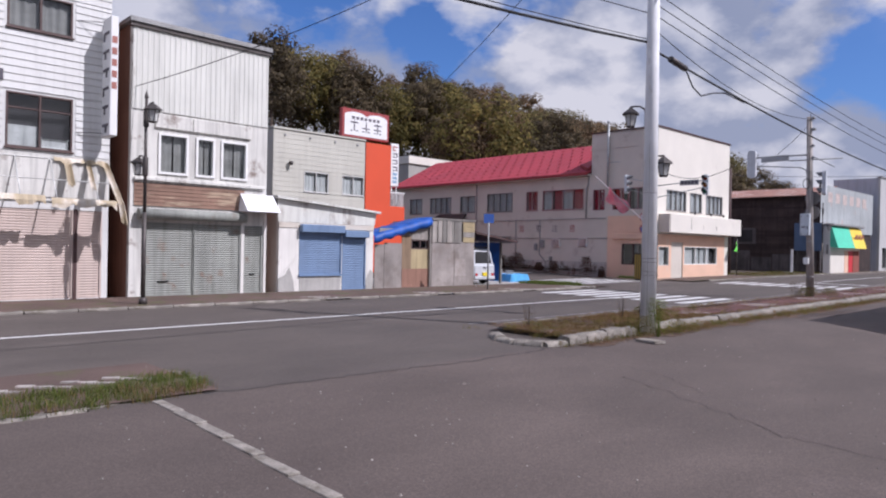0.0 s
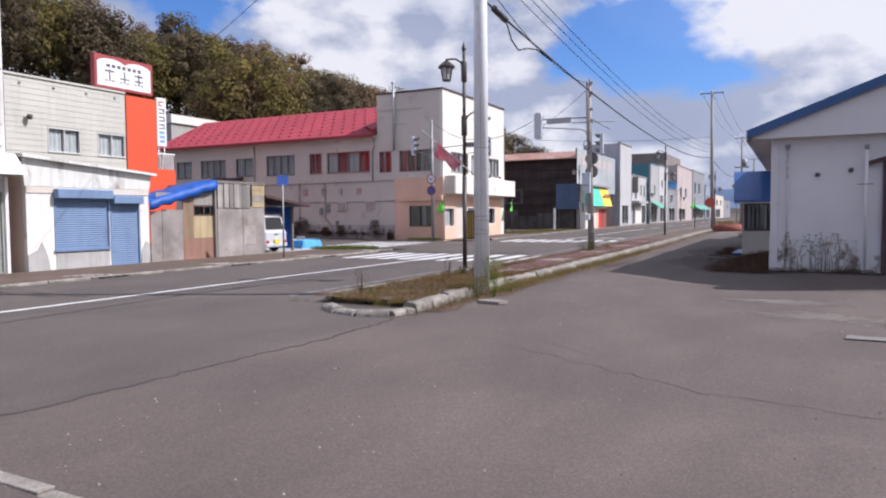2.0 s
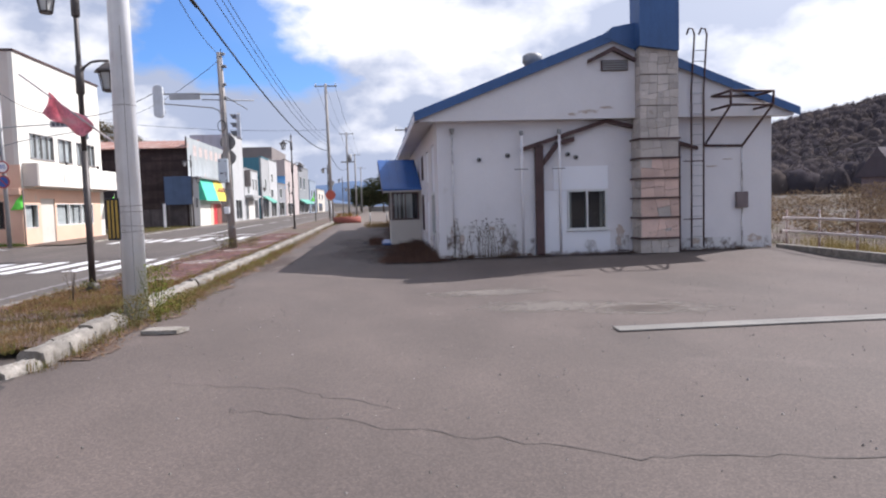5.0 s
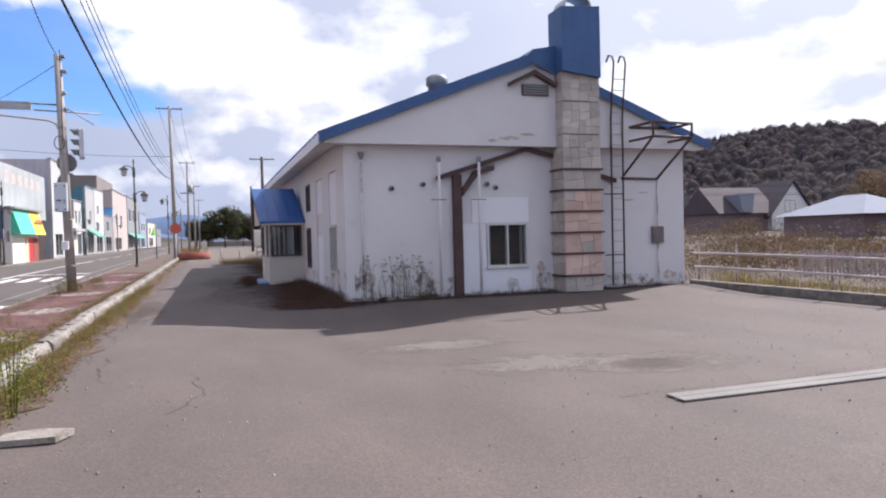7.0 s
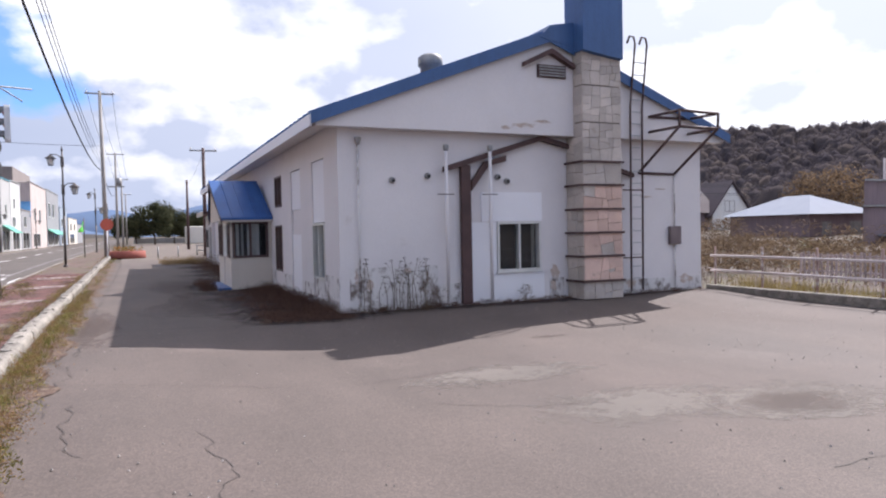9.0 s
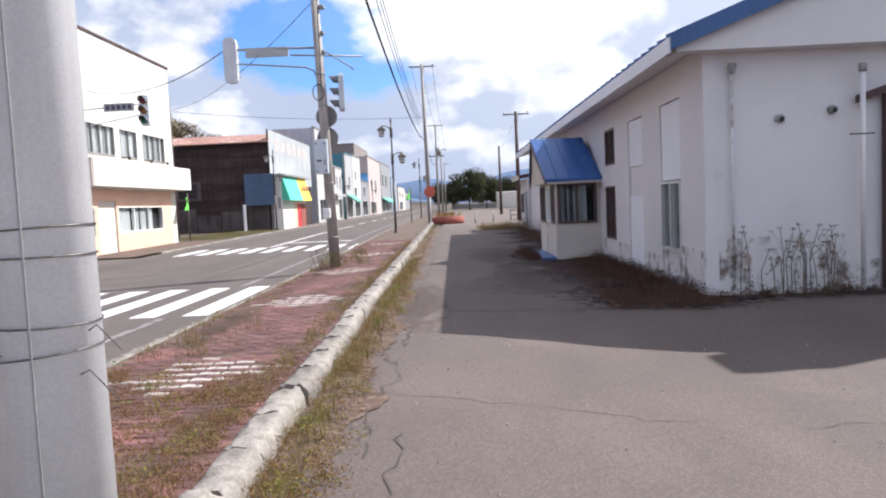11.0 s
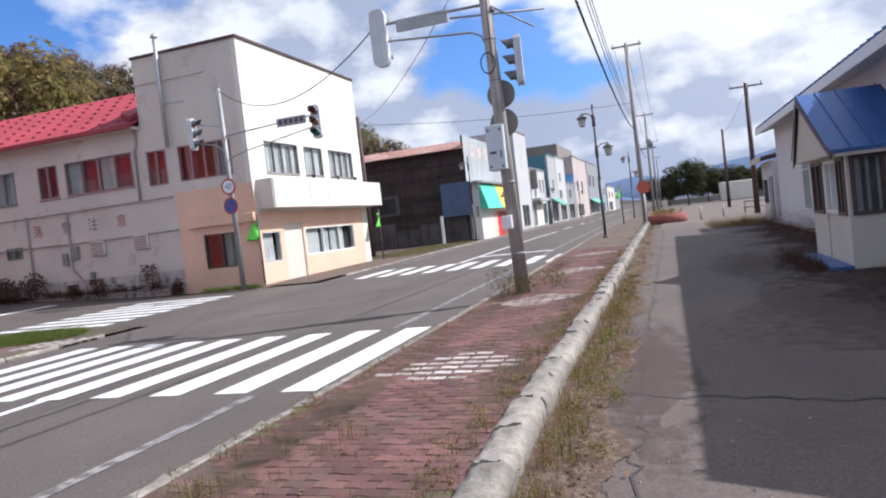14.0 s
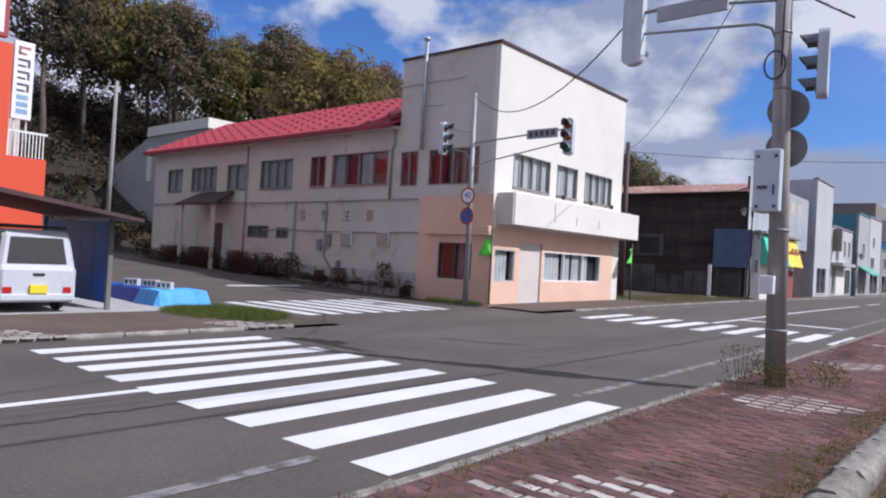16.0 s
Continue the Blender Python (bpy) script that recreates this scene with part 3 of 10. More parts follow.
def film(name, c, level):
    """A thin dusty film on the asphalt, fading out at its rim."""
    m = surf(name, c, 0.15, 1.0, 60, 0.92, bump=0.4)
    nt = m.node_tree
    p = nt.nodes["Principled BSDF"]
    tc = nt.nodes.new("ShaderNodeTexCoord")
    off = nt.nodes.new("ShaderNodeMapping")
    off.inputs["Location"].default_value, off.inputs["Scale"].default_value = (-1, -1, 0), (2, 2, 0)
    nt.links.new(tc.outputs["Generated"], off.inputs["Vector"])
    ln = nt.nodes.new("ShaderNodeVectorMath")
    ln.operation = "LENGTH"
    nt.links.new(off.outputs[0], ln.inputs[0])
    add = nt.nodes.new("ShaderNodeMath")
    add.operation = "ADD"
    nt.links.new(ln.outputs["Value"], add.inputs[0])
    wob = nt.nodes.new("ShaderNodeMapRange")
    wob.inputs["From Min"].default_value, wob.inputs["From Max"].default_value = 0.3, 0.7
    wob.inputs["To Min"].default_value, wob.inputs["To Max"].default_value = -0.5, 0.6
    nt.links.new(noise_tex(nt, tc.outputs["Object"], 4.5, 8, 0.7), wob.inputs["Value"])
    nt.links.new(wob.outputs[0], add.inputs[1])
    f = ramp2(nt, add.outputs[0], (level, level, level), (0, 0, 0), 0.45, 1.0)
    tr = nt.nodes.new("ShaderNodeBsdfTransparent")
    mx = nt.nodes.new("ShaderNodeMixShader")
    nt.links.new(f, mx.inputs[0])
    nt.links.new(tr.outputs[0], mx.inputs[1])
    nt.links.new(p.outputs[0], mx.inputs[2])
    nt.links.new(mx.outputs[0], nt.nodes["Material Output"].inputs[0])
    return m


M_DUST = film("dust_film", (0.185, 0.160, 0.142), 0.75)
M_MUD = film("mud_film", (0.078, 0.050, 0.042), 0.4)
M_DARKHOUSE = surf("dark_boarding", (0.22, 0.165, 0.175), 0.15, 0.6, 20, 0.85, bump=0.2, streak=0.2)
M_ROOFDARK = surf("dark_sheet_roof", (0.085, 0.066, 0.075), 0.12, 0.6, 20, 0.85, bump=0.1)
M_HIPROOF = surf("pale_sheet_roof", (0.27, 0.29, 0.34), 0.05, 0.6, 30, 0.9, bump=0.05, spec=0.1)
M_VERGE = leaf_mat("verge_grass", (0.055, 0.090, 0.022), (0.100, 0.140, 0.035), (0.170, 0.180, 0.055))
# distance haze put into the leaf colour as a pale purple-grey
M_HILLHAZE = leaf_mat("hazy_hill_leaf", (0.100, 0.090, 0.107), (0.125, 0.110, 0.121), (0.155, 0.131, 0.127))
M_HILLHAZE.node_tree.nodes["Mix Shader"].inputs[0].default_value = 0.45
M_HILLHAZE.node_tree.nodes["Principled BSDF"].inputs["Roughness"].default_value = 1.0
M_HILLHAZE.node_tree.nodes["Principled BSDF"].inputs["Specular IOR Level"].default_value = 0.0

# ---- the lie of the land ----


def sm(t):
    t = max(0.0, min(1.0, t))
    return t * t * (3 - 2 * t)


def H(x, y):
    z = 0.2 * sm((y - 15) / 40)
    if x > -2.8:
        z -= 0.21 * sm((x + 2.8) / 3.6) * sm((15.6 - y) / 2.8) * (1 - 0.75 * sm((9 - y) / 9)) * (1 - 0.5 * sm((x - 8) / 4))
    if x < -21:
        z += 0.035 * min(-21 - x, 26)
    if x < -46:
        z += 19 * sm((-46 - x) / 55) * (1 - 0.5 * sm((y - 80) / 90))
    if x > 13:
        z -= 0.35 * sm((x - 13) / 1.5)
    if x > 25:
        z += 1.2 * sm((x - 25) / 60)
    if x > 130:
        z += 60 * sm((x - 130) / 260) * (0.75 + 0.27 * sm((y - 190) / 190)) * (1 - 0.6 * sm((y - 500) / 500))
    return z


def span(*pieces):
    """Even steps over stretches: (from, to, step)."""
    out = []
    for a, b, s in pieces:
        n = max(1, round(abs(b - a) / s))
        out += [a + (b - a) * k / n for k in range(n)]
    return out + [pieces[-1][1]]


def sheet_bm(xs, ys, dz, skip=None, height=H):
    bm = bmesh.new()
    vs = [[bm.verts.new((x, y, height(x, y) + dz)) for y in ys] for x in xs]
    for i in range(len(xs) - 1):
        for j in range(len(ys) - 1):
            if skip and skip((xs[i] + xs[i + 1]) / 2, (ys[j] + ys[j + 1]) / 2):
                continue
            bm.faces.new((vs[i][j], vs[i + 1][j], vs[i + 1][j + 1], vs[i][j + 1])).smooth = True
    return bm


gx = span((-2600, -600, 400), (-600, -120, 40), (-120, -14, 4), (-14, 12, 2), (12, 16, 0.5), (16, 80, 8), (80, 400, 16), (400, 2600, 300))
gy = span((-2600, -500, 400), (-500, -60, 40), (-60, 60, 3), (60, 120, 6), (120, 700, 20), (700, 3000, 300))
solo("ground", sheet_bm(gx, gy, -0.05, height=lambda x, y: H(x, y) - (0.35 if -13.5 < x < 11.5 and -39 < y < 46 else 0)), M_SOIL, "bare soil and thin grass reaching out to the hills", "ground", kind="structure")

ROAD0, ROAD1 = -14.3, -5.75
ry = span((-80, -10, 5), (-10, 60, 1.0), (60, 420, 10))
solo("road", sheet_bm(span((ROAD0, ROAD1, 1.0)), ry, 0.0), M_ROAD, "worn grey asphalt two-lane street", "road", kind="structure")
solo("side_road", sheet_bm(span((-62, ROAD0, 1.5)), span((22.9, 31.4, 1.3)), 0.0), M_ROAD, "asphalt side street climbing towards the wooded hill", "road", kind="structure")
solo("parking_lot", sheet_bm(span((-3.2, 12.1, 1.0)), span((-40, 47, 1.0)), 0.0), M_LOT, "cracked grey asphalt yard beside the street", "parking lot", kind="structure")
solo("yard_entrance", sheet_bm(span((ROAD1, -3.2, 0.6)), span((-4.4, 5.4, 0.8)), 0.0), M_ROAD, "asphalt opening between the street and the yard", "driveway", kind="structure")
M_GRAVEL = surf("gravel", (0.135, 0.108, 0.092), 0.2, 0.4, 60, 0.95, bump=0.5, stain=(0.22, 0.21, 0.12), stain_at=0.58, stain_scale=0.5)
solo("gravel_lot", sheet_bm(span((-2.6, 14, 2)), span((47, 170, 6)), -0.01), M_GRAVEL, "pale bare gravel ground beyond the yard", "ground", kind="structure")
solo("verge", sheet_bm(span((-22, ROAD0, 1.2)), span((42.5, 57, 1.5)), 0.05), M_SOIL, "rough grass verge before the old wooden shop", "verge", kind="structure")

# ---- painted lines ----


def paint(parent, name, x0, x1, y0, y1, material, dz=0.006, step=1.0):
    return part(name, sheet_bm([x0, x1], span((y0, y1, step)), dz), material, parent)


cross = thing("crosswalk", "fresh white zebra crossing over the street", "crosswalk", kind="structure")
for x in (-6.49, -7.38, -8.31, -9.21, -10.12, -10.95, -11.77, -12.58, -13.43):
    paint(cross, "stripe", x, x + 0.445, 16.13, 20.06, M_LINE)
cross2 = thing("crosswalk", "white zebra crossing beyond the junction", "crosswalk", kind="structure")
for k in range(9):
    paint(cross2, "stripe", -6.1 - 0.86 * k, -5.67 - 0.86 * k, 31.5, 34.6, M_LINE)
cross3 = thing("crosswalk", "white zebra crossing over the side street", "crosswalk", kind="structure")
for k in range(8):
    part("stripe", sheet_bm(span((-20.5, -16.4, 0.5)), [23.65 + 0.76 * k, 24.06 + 0.76 * k], 0.006), M_LINE, cross3)
lines = thing("road_marking", "white centre and edge lines, partly worn away", "road marking", kind="structure")
paint(lines, "centre_line", -10.02, -9.86, -60, 16.13, M_LINE)
paint(lines, "centre_line", -10.02, -9.86, 34.7, 60, M_LINE)
for k in range(14):
    paint(lines, "centre_line", -10.16, -10.0, 64 + 10 * k, 69 + 10 * k, M_LINE)
paint(lines, "edge_line", -6.83, -6.69, 5, 16.0, M_OLDLINE)
paint(lines, "edge_line", -6.8, -6.66, 20.2, 31.3, M_OLDLINE)
paint(lines, "edge_line", -6.8, -6.66, 35, 120, M_OLDLINE)
paint(lines, "edge_line", -13.75, -13.6, 38, 120, M_OLDLINE)
part("stop_line", sheet_bm([-9.85, -6.8], [37.2, 37.6], 0.006), M_LINE, lines)
part("stop_line", sheet_bm([-25.6, -25.2], span((26.9, 30.3, 1)), 0.006), M_LINE, lines)
# patches and seams of tar


def crack(name, pts, w, parent, seed):
    rnd = random.Random(seed)
    bm = bmesh.new()
    fine = []
    for (x0, y0), (x1, y1) in zip(pts, pts[1:]):
        n = max(2, int(math.hypot(x1 - x0, y1 - y0) / 0.13))
        for k in range(n):
            fine.append((x0 + (x1 - x0) * k / n + rnd.uniform(-0.06, 0.06), y0 + (y1 - y0) * k / n + rnd.uniform(-0.06, 0.06)))
    fine.append(pts[-1])
    prev = None
    for i, (x, y) in enumerate(fine):
        a, b = fine[max(0, i - 1)], fine[min(len(fine) - 1, i + 1)]
        d = Vector((b[0] - a[0], b[1] - a[1], 0)).normalized()
        s = Vector((-d.y, d.x, 0)) * w * rnd.uniform(0.4, 1.0)
        z = H(x, y) + 0.004
        pair = (bm.verts.new((x + s.x, y + s.y, z)), bm.verts.new((x - s.x, y - s.y, z)))
        if prev:
            bm.faces.new((prev[0], prev[1], pair[1], pair[0]))
        prev = pair
    return part(name, bm, M_TAR if name == "patch" else M_CRACK, parent)


seams = thing("asphalt_crack", "long cracks and dark seams in the asphalt", "crack", kind="structure")
crack("crack", [(-3.28, 3.9), (-3.05, 2.9), (-3.0, 1.3), (-3.1, 0.1), (-3.15, -0.8), (-3.3, -3.1)], 0.03, seams, 1)
crack("crack", [(-0.9, 2.2), (-0.26, 1.95), (0.31, 1.66), (1.05, 1.26), (1.56, 0.91), (1.91, 0.68), (3.5, 0.45), (5.2, 0.5)], 0.007, seams, 2)
crack("crack", [(-1.6, 3.1), (-0.4, 2.8), (0.5, 2.0)], 0.005, seams, 3)
crack("crack", [(-3.0, 15.7), (-2.2, 15.5), (0.0, 15.2), (2.0, 15.1)], 0.02, seams, 4)
crack("crack", [(-2.6, 9.4), (-2.7, 10.6), (-2.5, 11.6), (-2.75, 12.8), (-2.7, 14.6)], 0.006, seams, 5)
crack("crack", [(-2.2, 8.0), (-2.4, 9.0), (-2.35, 9.9)], 0.006, seams, 6)
crack("crack", [(3.0, 5.6), (5.0, 5.5), (8.0, 5.7)], 0.006, seams, 7)
crack("crack", [(-2.6, 11.0), (0.5, 10.2), (2.6, 10.4)], 0.006, seams, 8)
crack("crack", [(-13.9, 19.4), (-12.5, 19.2), (-11.2, 19.5)], 0.016, seams, 12)
crack("seam", [(-2.55, 13.0), (-2.56, 20.0), (-2.55, 27.0), (-2.5, 36.0), (-2.5, 46.0)], 0.012, seams, 13)
crack("crack", [(-1.4, 6.4), (-1.1, 7.4), (-1.3, 8.6)], 0.006, seams, 14)
crack("crack", [(0.5, 12.0), (1.0, 13.4), (0.8, 14.6)], 0.006, seams, 15)
M_DIRT = surf("leaf_mould", (0.100, 0.062, 0.046), 0.4, 6, 60, 0.95, bump=0.8, stain=(0.165, 0.125, 0.090), stain_at=0.5, stain_scale=9, bump_dist=0.02)
rd = random.Random(41)
bm = bmesh.new()
prev = None
yd = 4.2
while yd < 46:
    wd = 0.36 + 0.12 * math.sin(yd * 1.9) + 0.07 * math.sin(yd * 5.3 + 1) + rd.uniform(-0.05, 0.05)
    pair = [bm.verts.new((x, yd, H(x, yd) + z)) for x, z in ((-3.34, 0.02), (-3.1 + wd * 0.4, 0.014), (-3.12 + wd, 0.004))]
    if prev:
        for k in range(2):
            bm.faces.new((prev[k], prev[k + 1], pair[k + 1], pair[k])).smooth = True
    prev = pair
    yd += 0.12
solo("dirt_strip", bm, M_DIRT, "strip of brown soil and dead leaves against the kerb", "dirt", kind="structure")
tarline = thing("tar_patch", "dark tar strips across the street", "road patch", kind="structure")
crack("patch", [(-11.65, 23.2), (-10.9, 23.5), (-10.05, 23.9)], 0.10, tarline, 61)
crack("patch", [(-13.9, 4.0), (-13.0, 9.0), (-12.9, 14.0)], 0.012, tarline, 62)
crack("patch", [(-9.1, 4.0), (-9.08, 11.0), (-9.16, 16.1)], 0.03, tarline, 63)
joint = thing("concrete_joint", "pale concrete strip set flush across the yard entrance", "kerb", kind="structure")
bm = bmesh.new()
for k in range(9):
    x = -3.25 + 0.62 * k
    z = H(x + 0.3, -3.7)
    box(bm, x, -3.74 - 0.02 * k, z - 0.03, x + 0.6, -3.62 - 0.02 * k, z + 0.012, bevel=0.006)
part("strip", bm, M_KERB, joint)

# ---- near pavement: kerbs and pavers ----
TOP = 0.13


def kerb_block(length, width, height):
    bm = bmesh.new()
    rnd = random.Random(int(length * 1000 + height * 77))
    box(bm, -width / 2, 0.004, -0.12, width / 2, length - 0.004, height, bevel=0.0)
    top = [e for e in bm.edges if all(v.co.z > 0 for v in e.verts) and abs(e.verts[0].co.y - e.verts[1].co.y) > 0.1]
    bmesh.ops.bevel(bm, geom=top, offset=min(0.11, width * 0.36), segments=5, profile=0.5, affect="EDGES")
    for k in range(1, 5):
        bmesh.ops.bisect_plane(bm, geom=bm.verts[:] + bm.edges[:] + bm.faces[:], plane_co=(0, length * k / 5, 0), plane_no=(0, 1, 0))
    for v in bm.verts:
        e = 1.6 if v.co.y < 0.02 or v.co.y > length - 0.02 else 1.0
        v.co += V(rnd.uniform(-0.009, 0.009), 0, rnd.uniform(-0.014, 0.009) * e if v.co.z > 0 else 0)
    bm.normal_update()
    for f in bm.faces:
        f.smooth = abs(f.normal.y) < 0.5
    for e in bm.edges:
        e.smooth = all(abs(f.normal.y) < 0.5 for f in e.link_faces)
    me = mesh_of(bm, "kerb_block")
    me.materials.append(M_KERB)
    return me


kerb = thing("kerb", "weathered pale concrete kerb stones along the pavement", "kerb", kind="structure")
rk = random.Random(5)
heavy = [kerb_block(0.6, 0.29, 0.192 + 0.004 * k) for k in range(5)]


def kerb_x(y):
    """The kerb's line, bending slightly away from the yard."""
    return -3.25 - 0.10 * sm((y - 7) / 3) - 0.08 * sm((y - 11) / 5)


y = 7.02
while y < 62:
    ob = new("kerb_block", heavy[rk.randrange(5)])
    ob.parent = kerb
    ob.matrix_local = pose(kerb_x(y) + rk.uniform(-0.012, 0.012), y, H(-3.2, y) + rk.uniform(-0.012, 0.012), rk.uniform(-0.8, 0.8), rk.uniform(-2, 2), rk.uniform(-1.2, 1.2) + math.degrees(math.atan2(kerb_x(y) - kerb_x(y + 0.7), 0.7))) @ Matrix.Diagonal((1, 1.19, 1, 1))
    y += 0.72
# the end of the pavement turns round in a short arc
arc = [(-3.25, 6.42), (-3.25, 5.8), (-3.2, 5.2), (-3.18, 4.5), (-3.2, 3.95), (-3.34, 3.5), (-3.85, 3.3), (-4.35, 3.45), (-4.85, 3.8)]
for (x0, y0), (x1, y1) in zip(arc, arc[1:]):
    ob = new("kerb_block", heavy[rk.randrange(5)])
    ob.parent = kerb
    d = math.hypot(x1 - x0, y1 - y0)
    low = -0.10 if x1 < -3.3 else 0.0
    ob.matrix_local = pose(x0, y0, low + rk.uniform(-0.01, 0.01), 0, rk.uniform(-3, 3), math.degrees(math.atan2(-(x1 - x0), y1 - y0))) @ Matrix.Diagonal((1, d / 0.6, 1, 1))
light = [kerb_block(0.6, 0.15, 0.12 + 0.003 * k) for k in range(2)]
y = 4.9
while y < 80:
    ob = new("kerb_block", light[rk.randrange(2)])
    ob.parent = kerb
    ob.matrix_local = pose(-5.66, y, H(-5.7, y) + 0.022 - (0.012 if 14 < y < 21 else 0) + rk.uniform(-0.006, 0.004), 0, 0, rk.uniform(-1, 1))
    y += 0.605
bm = sheet_bm(span((-5.6, -3.42, 0.4)), span((4.5, 8.4, 0.5), (8.4, 90, 3)), TOP - 0.0055)
pavement = solo("pavement", bm, M_PAVED, "narrow pavement of worn red-brown pavers with weeds", "pavement", kind="structure")


def in_mark(x, y):
    """White pavers form slanting lozenges every five metres."""
    cy = 11.5 + 5.0 * round((y - 11.5) / 5.0)
    dx, dy = x + 4.52, y - cy
    return abs(dx) / 0.85 + abs(dy - 0.25 * dx) / 0.75 < 1


def wavy(w, d):
    """Outline of an interlocking paver with a wave in its long sides."""
    wave = ((-1, 0.004), (-0.5, 0.011), (0, 0.0), (0.5, -0.011), (1, -0.004))
    return [(w * s, a - d) for s, a in wave] + [(w * s, a + d) for s, a in reversed(wave)]


def paver_mesh(w, d, m):
    bm = bmesh.new()
    rings = [[bm.verts.new((x, y, z)) for x, y in wavy(w / 2 - e, d / 2 - e)] for z, e in ((-0.05, 0), (-0.0035, 0), (0, 0.004))]
    bm.faces.new(rings[2])
    for r0, r1 in zip(rings, rings[1:]):
        for k in range(len(r0)):
            q = (k + 1) % len(r0)
            bm.faces.new((r0[k], r0[q], r1[q], r1[k]))
    me = mesh_of(bm, "paver")
    me.materials.append(m)
    return me


PW, PD = 0.222, 0.113
P_RED, P_WHITE = paver_mesh(PW - 0.006, PD - 0.007, M_PAVER), paver_mesh(PW - 0.03, PD - 0.02, M_WHITE_PAVER)
rp = random.Random(9)
loose, loosew = [], []
single = []
row, y = 0, 7.4
while y < 34:
    off = 0.5 * PW * (row % 2)
    x = -5.465 + off
    while x < -3.46:
        if rp.random() > 0.02:
            white = in_mark(x, y) and row % 2 == 0
            item = (x, y, H(x, y) + TOP + rp.uniform(-0.002, 0.004), rp.uniform(-0.9, 0.9), rp.uniform(-0.5, 0.5), rp.uniform(-2.0, 2.0), white)
            single.append(item) if 10.3 < y < 12.0 and -5.5 < x < -3.5 and len(single) < 290 else (loosew if white else loose).append(item)
        x += PW
    row, y = row + 1, y + PD


def joined_pavers(items, gap):
    verts, faces = [], []
    for x, y, z, rx, ry2, rz, _ in items:
        m = pose(x, y, z, rx, ry2, rz)
        w, d = PW / 2 - 0.003 - gap, PD / 2 - 0.0035 - gap * 0.5
        n = len(verts)
        verts += [m @ V(px, py, -0.0045) for px, py in wavy(w, d)]
        verts += [m @ V(px, py, 0) for px, py in wavy(w - 0.004, d - 0.004)]
        faces.append(tuple(range(n + 10, n + 20)))
        faces += [(n + k, n + (k + 1) % 10, n + 10 + (k + 1) % 10, n + 10 + k) for k in range(10)]
    me = bpy.data.meshes.new("pavers")
    me.from_pydata(verts, [], faces)
    return me


for items, m, nm in ((loose, M_PAVER, "pavers"), (loosew, M_WHITE_PAVER, "white_pavers")):
    me = joined_pavers(items, 0.012 if "white" in nm else 0.0)
    me.materials.append(m)
    ob = new(nm, me)
    ob.parent = pavement
    tagged(ob, kind="stuff")

# ---- the second island beyond the entrance ----
island = thing("kerb", "low kerb stones round the grassy end of the pavement", "kerb", kind="structure")
ring = [(-3.3, -9.0), (-3.3, -8.4), (-3.3, -7.8), (-3.3, -7.2), (-3.3, -6.6), (-3.3, -6.0), (-3.3, -5.4), (-3.32, -4.8), (-3.4, -4.2), (-3.5, -3.6), (-3.7, -3.05), (-4.2, -2.8), (-4.8, -2.8), (-5.4, -3.0)]
for (x0, y0), (x1, y1) in zip(ring, ring[1:]):
    ob = new("kerb_block", light[rk.randrange(2)])
    ob.parent = island
    d = math.hypot(x1 - x0, y1 - y0)
    ob.matrix_local = pose(x0, y0, -0.105, 0, 0, math.degrees(math.atan2(-(x1 - x0), y1 - y0))) @ Matrix.Diagonal((1, d / 0.6, 1, 1))
solo("pavement", sheet_bm(span((-5.75, -3.35, 0.4)), span((-40, -2.9, 1.2)), 0.025), M_PAVED, "overgrown end of the pavement beside the yard entrance", "pavement", kind="structure")

# ---- far pavement ----
kerb2 = thing("kerb", "low concrete kerb along the shop fronts", "kerb", kind="structure")
y = -45.0
while y < 130:
    if not 20.6 < y < 32.6:
        ob = new("kerb_block", light[rk.randrange(2)])
        ob.parent = kerb2
        ob.matrix_local = pose(ROAD0 - 0.06, y, H(-14.3, y) - 0.04, 0, 0, 0) @ Matrix.Diagonal((1, 2.0, 1, 1))
    y += 1.21
bm = sheet_bm(span((-17.95, ROAD0 - 0.13, 0.9)), span((-45, 21.0, 1.5)), 0.06)
solo("pavement", bm, M_PAVED, "red-brown paved footway before the shuttered shops", "pavement", kind="structure")
bm = sheet_bm(span((-16.95, ROAD0 - 0.13, 0.9)), span((31.4, 42.5, 1.5)), 0.06)
solo("kerb_edge", (lambda b: (box(b, -16.95, 31.28, -0.05, ROAD0 - 0.13, 31.4, 0.075, bevel=0.015), b)[1])(bmesh.new()), M_KERB, "low concrete edge of the corner footway", "kerb", kind="structure")
solo("pavement", bm, M_PAVED, "paved footway before the white corner building", "pavement", kind="structure")
bm = sheet_bm(span((-15.6, ROAD0 - 0.13, 0.6)), span((57, 200, 8)), 0.06)
solo("pavement", bm, M_PAVED, "footway along the row of shops", "pavement", kind="structure")
solo("verge", sheet_bm(span((-22, ROAD0 - 0.13, 1.2)), span((20.9, 22.95, 0.7)), 0.035), M_SOIL, "grass verge beside the side street", "verge", kind="structure")
solo("forecourt", sheet_bm(span((-24, -17.95, 1.2)), span((10.9, 21.4, 1.5)), 0.045), M_CONC, "concrete forecourt of the lean-to and carport", "forecourt", kind="structure")

moss = thing("soil_patch", "thin soil and moss creeping over the pavers", "soil", kind="structure")
rm = random.Random(12)
M_MOSS = film("moss_film", (0.115, 0.082, 0.050), 0.26)
M_SILT = film("silt_film", (0.105, 0.068, 0.056), 0.22)


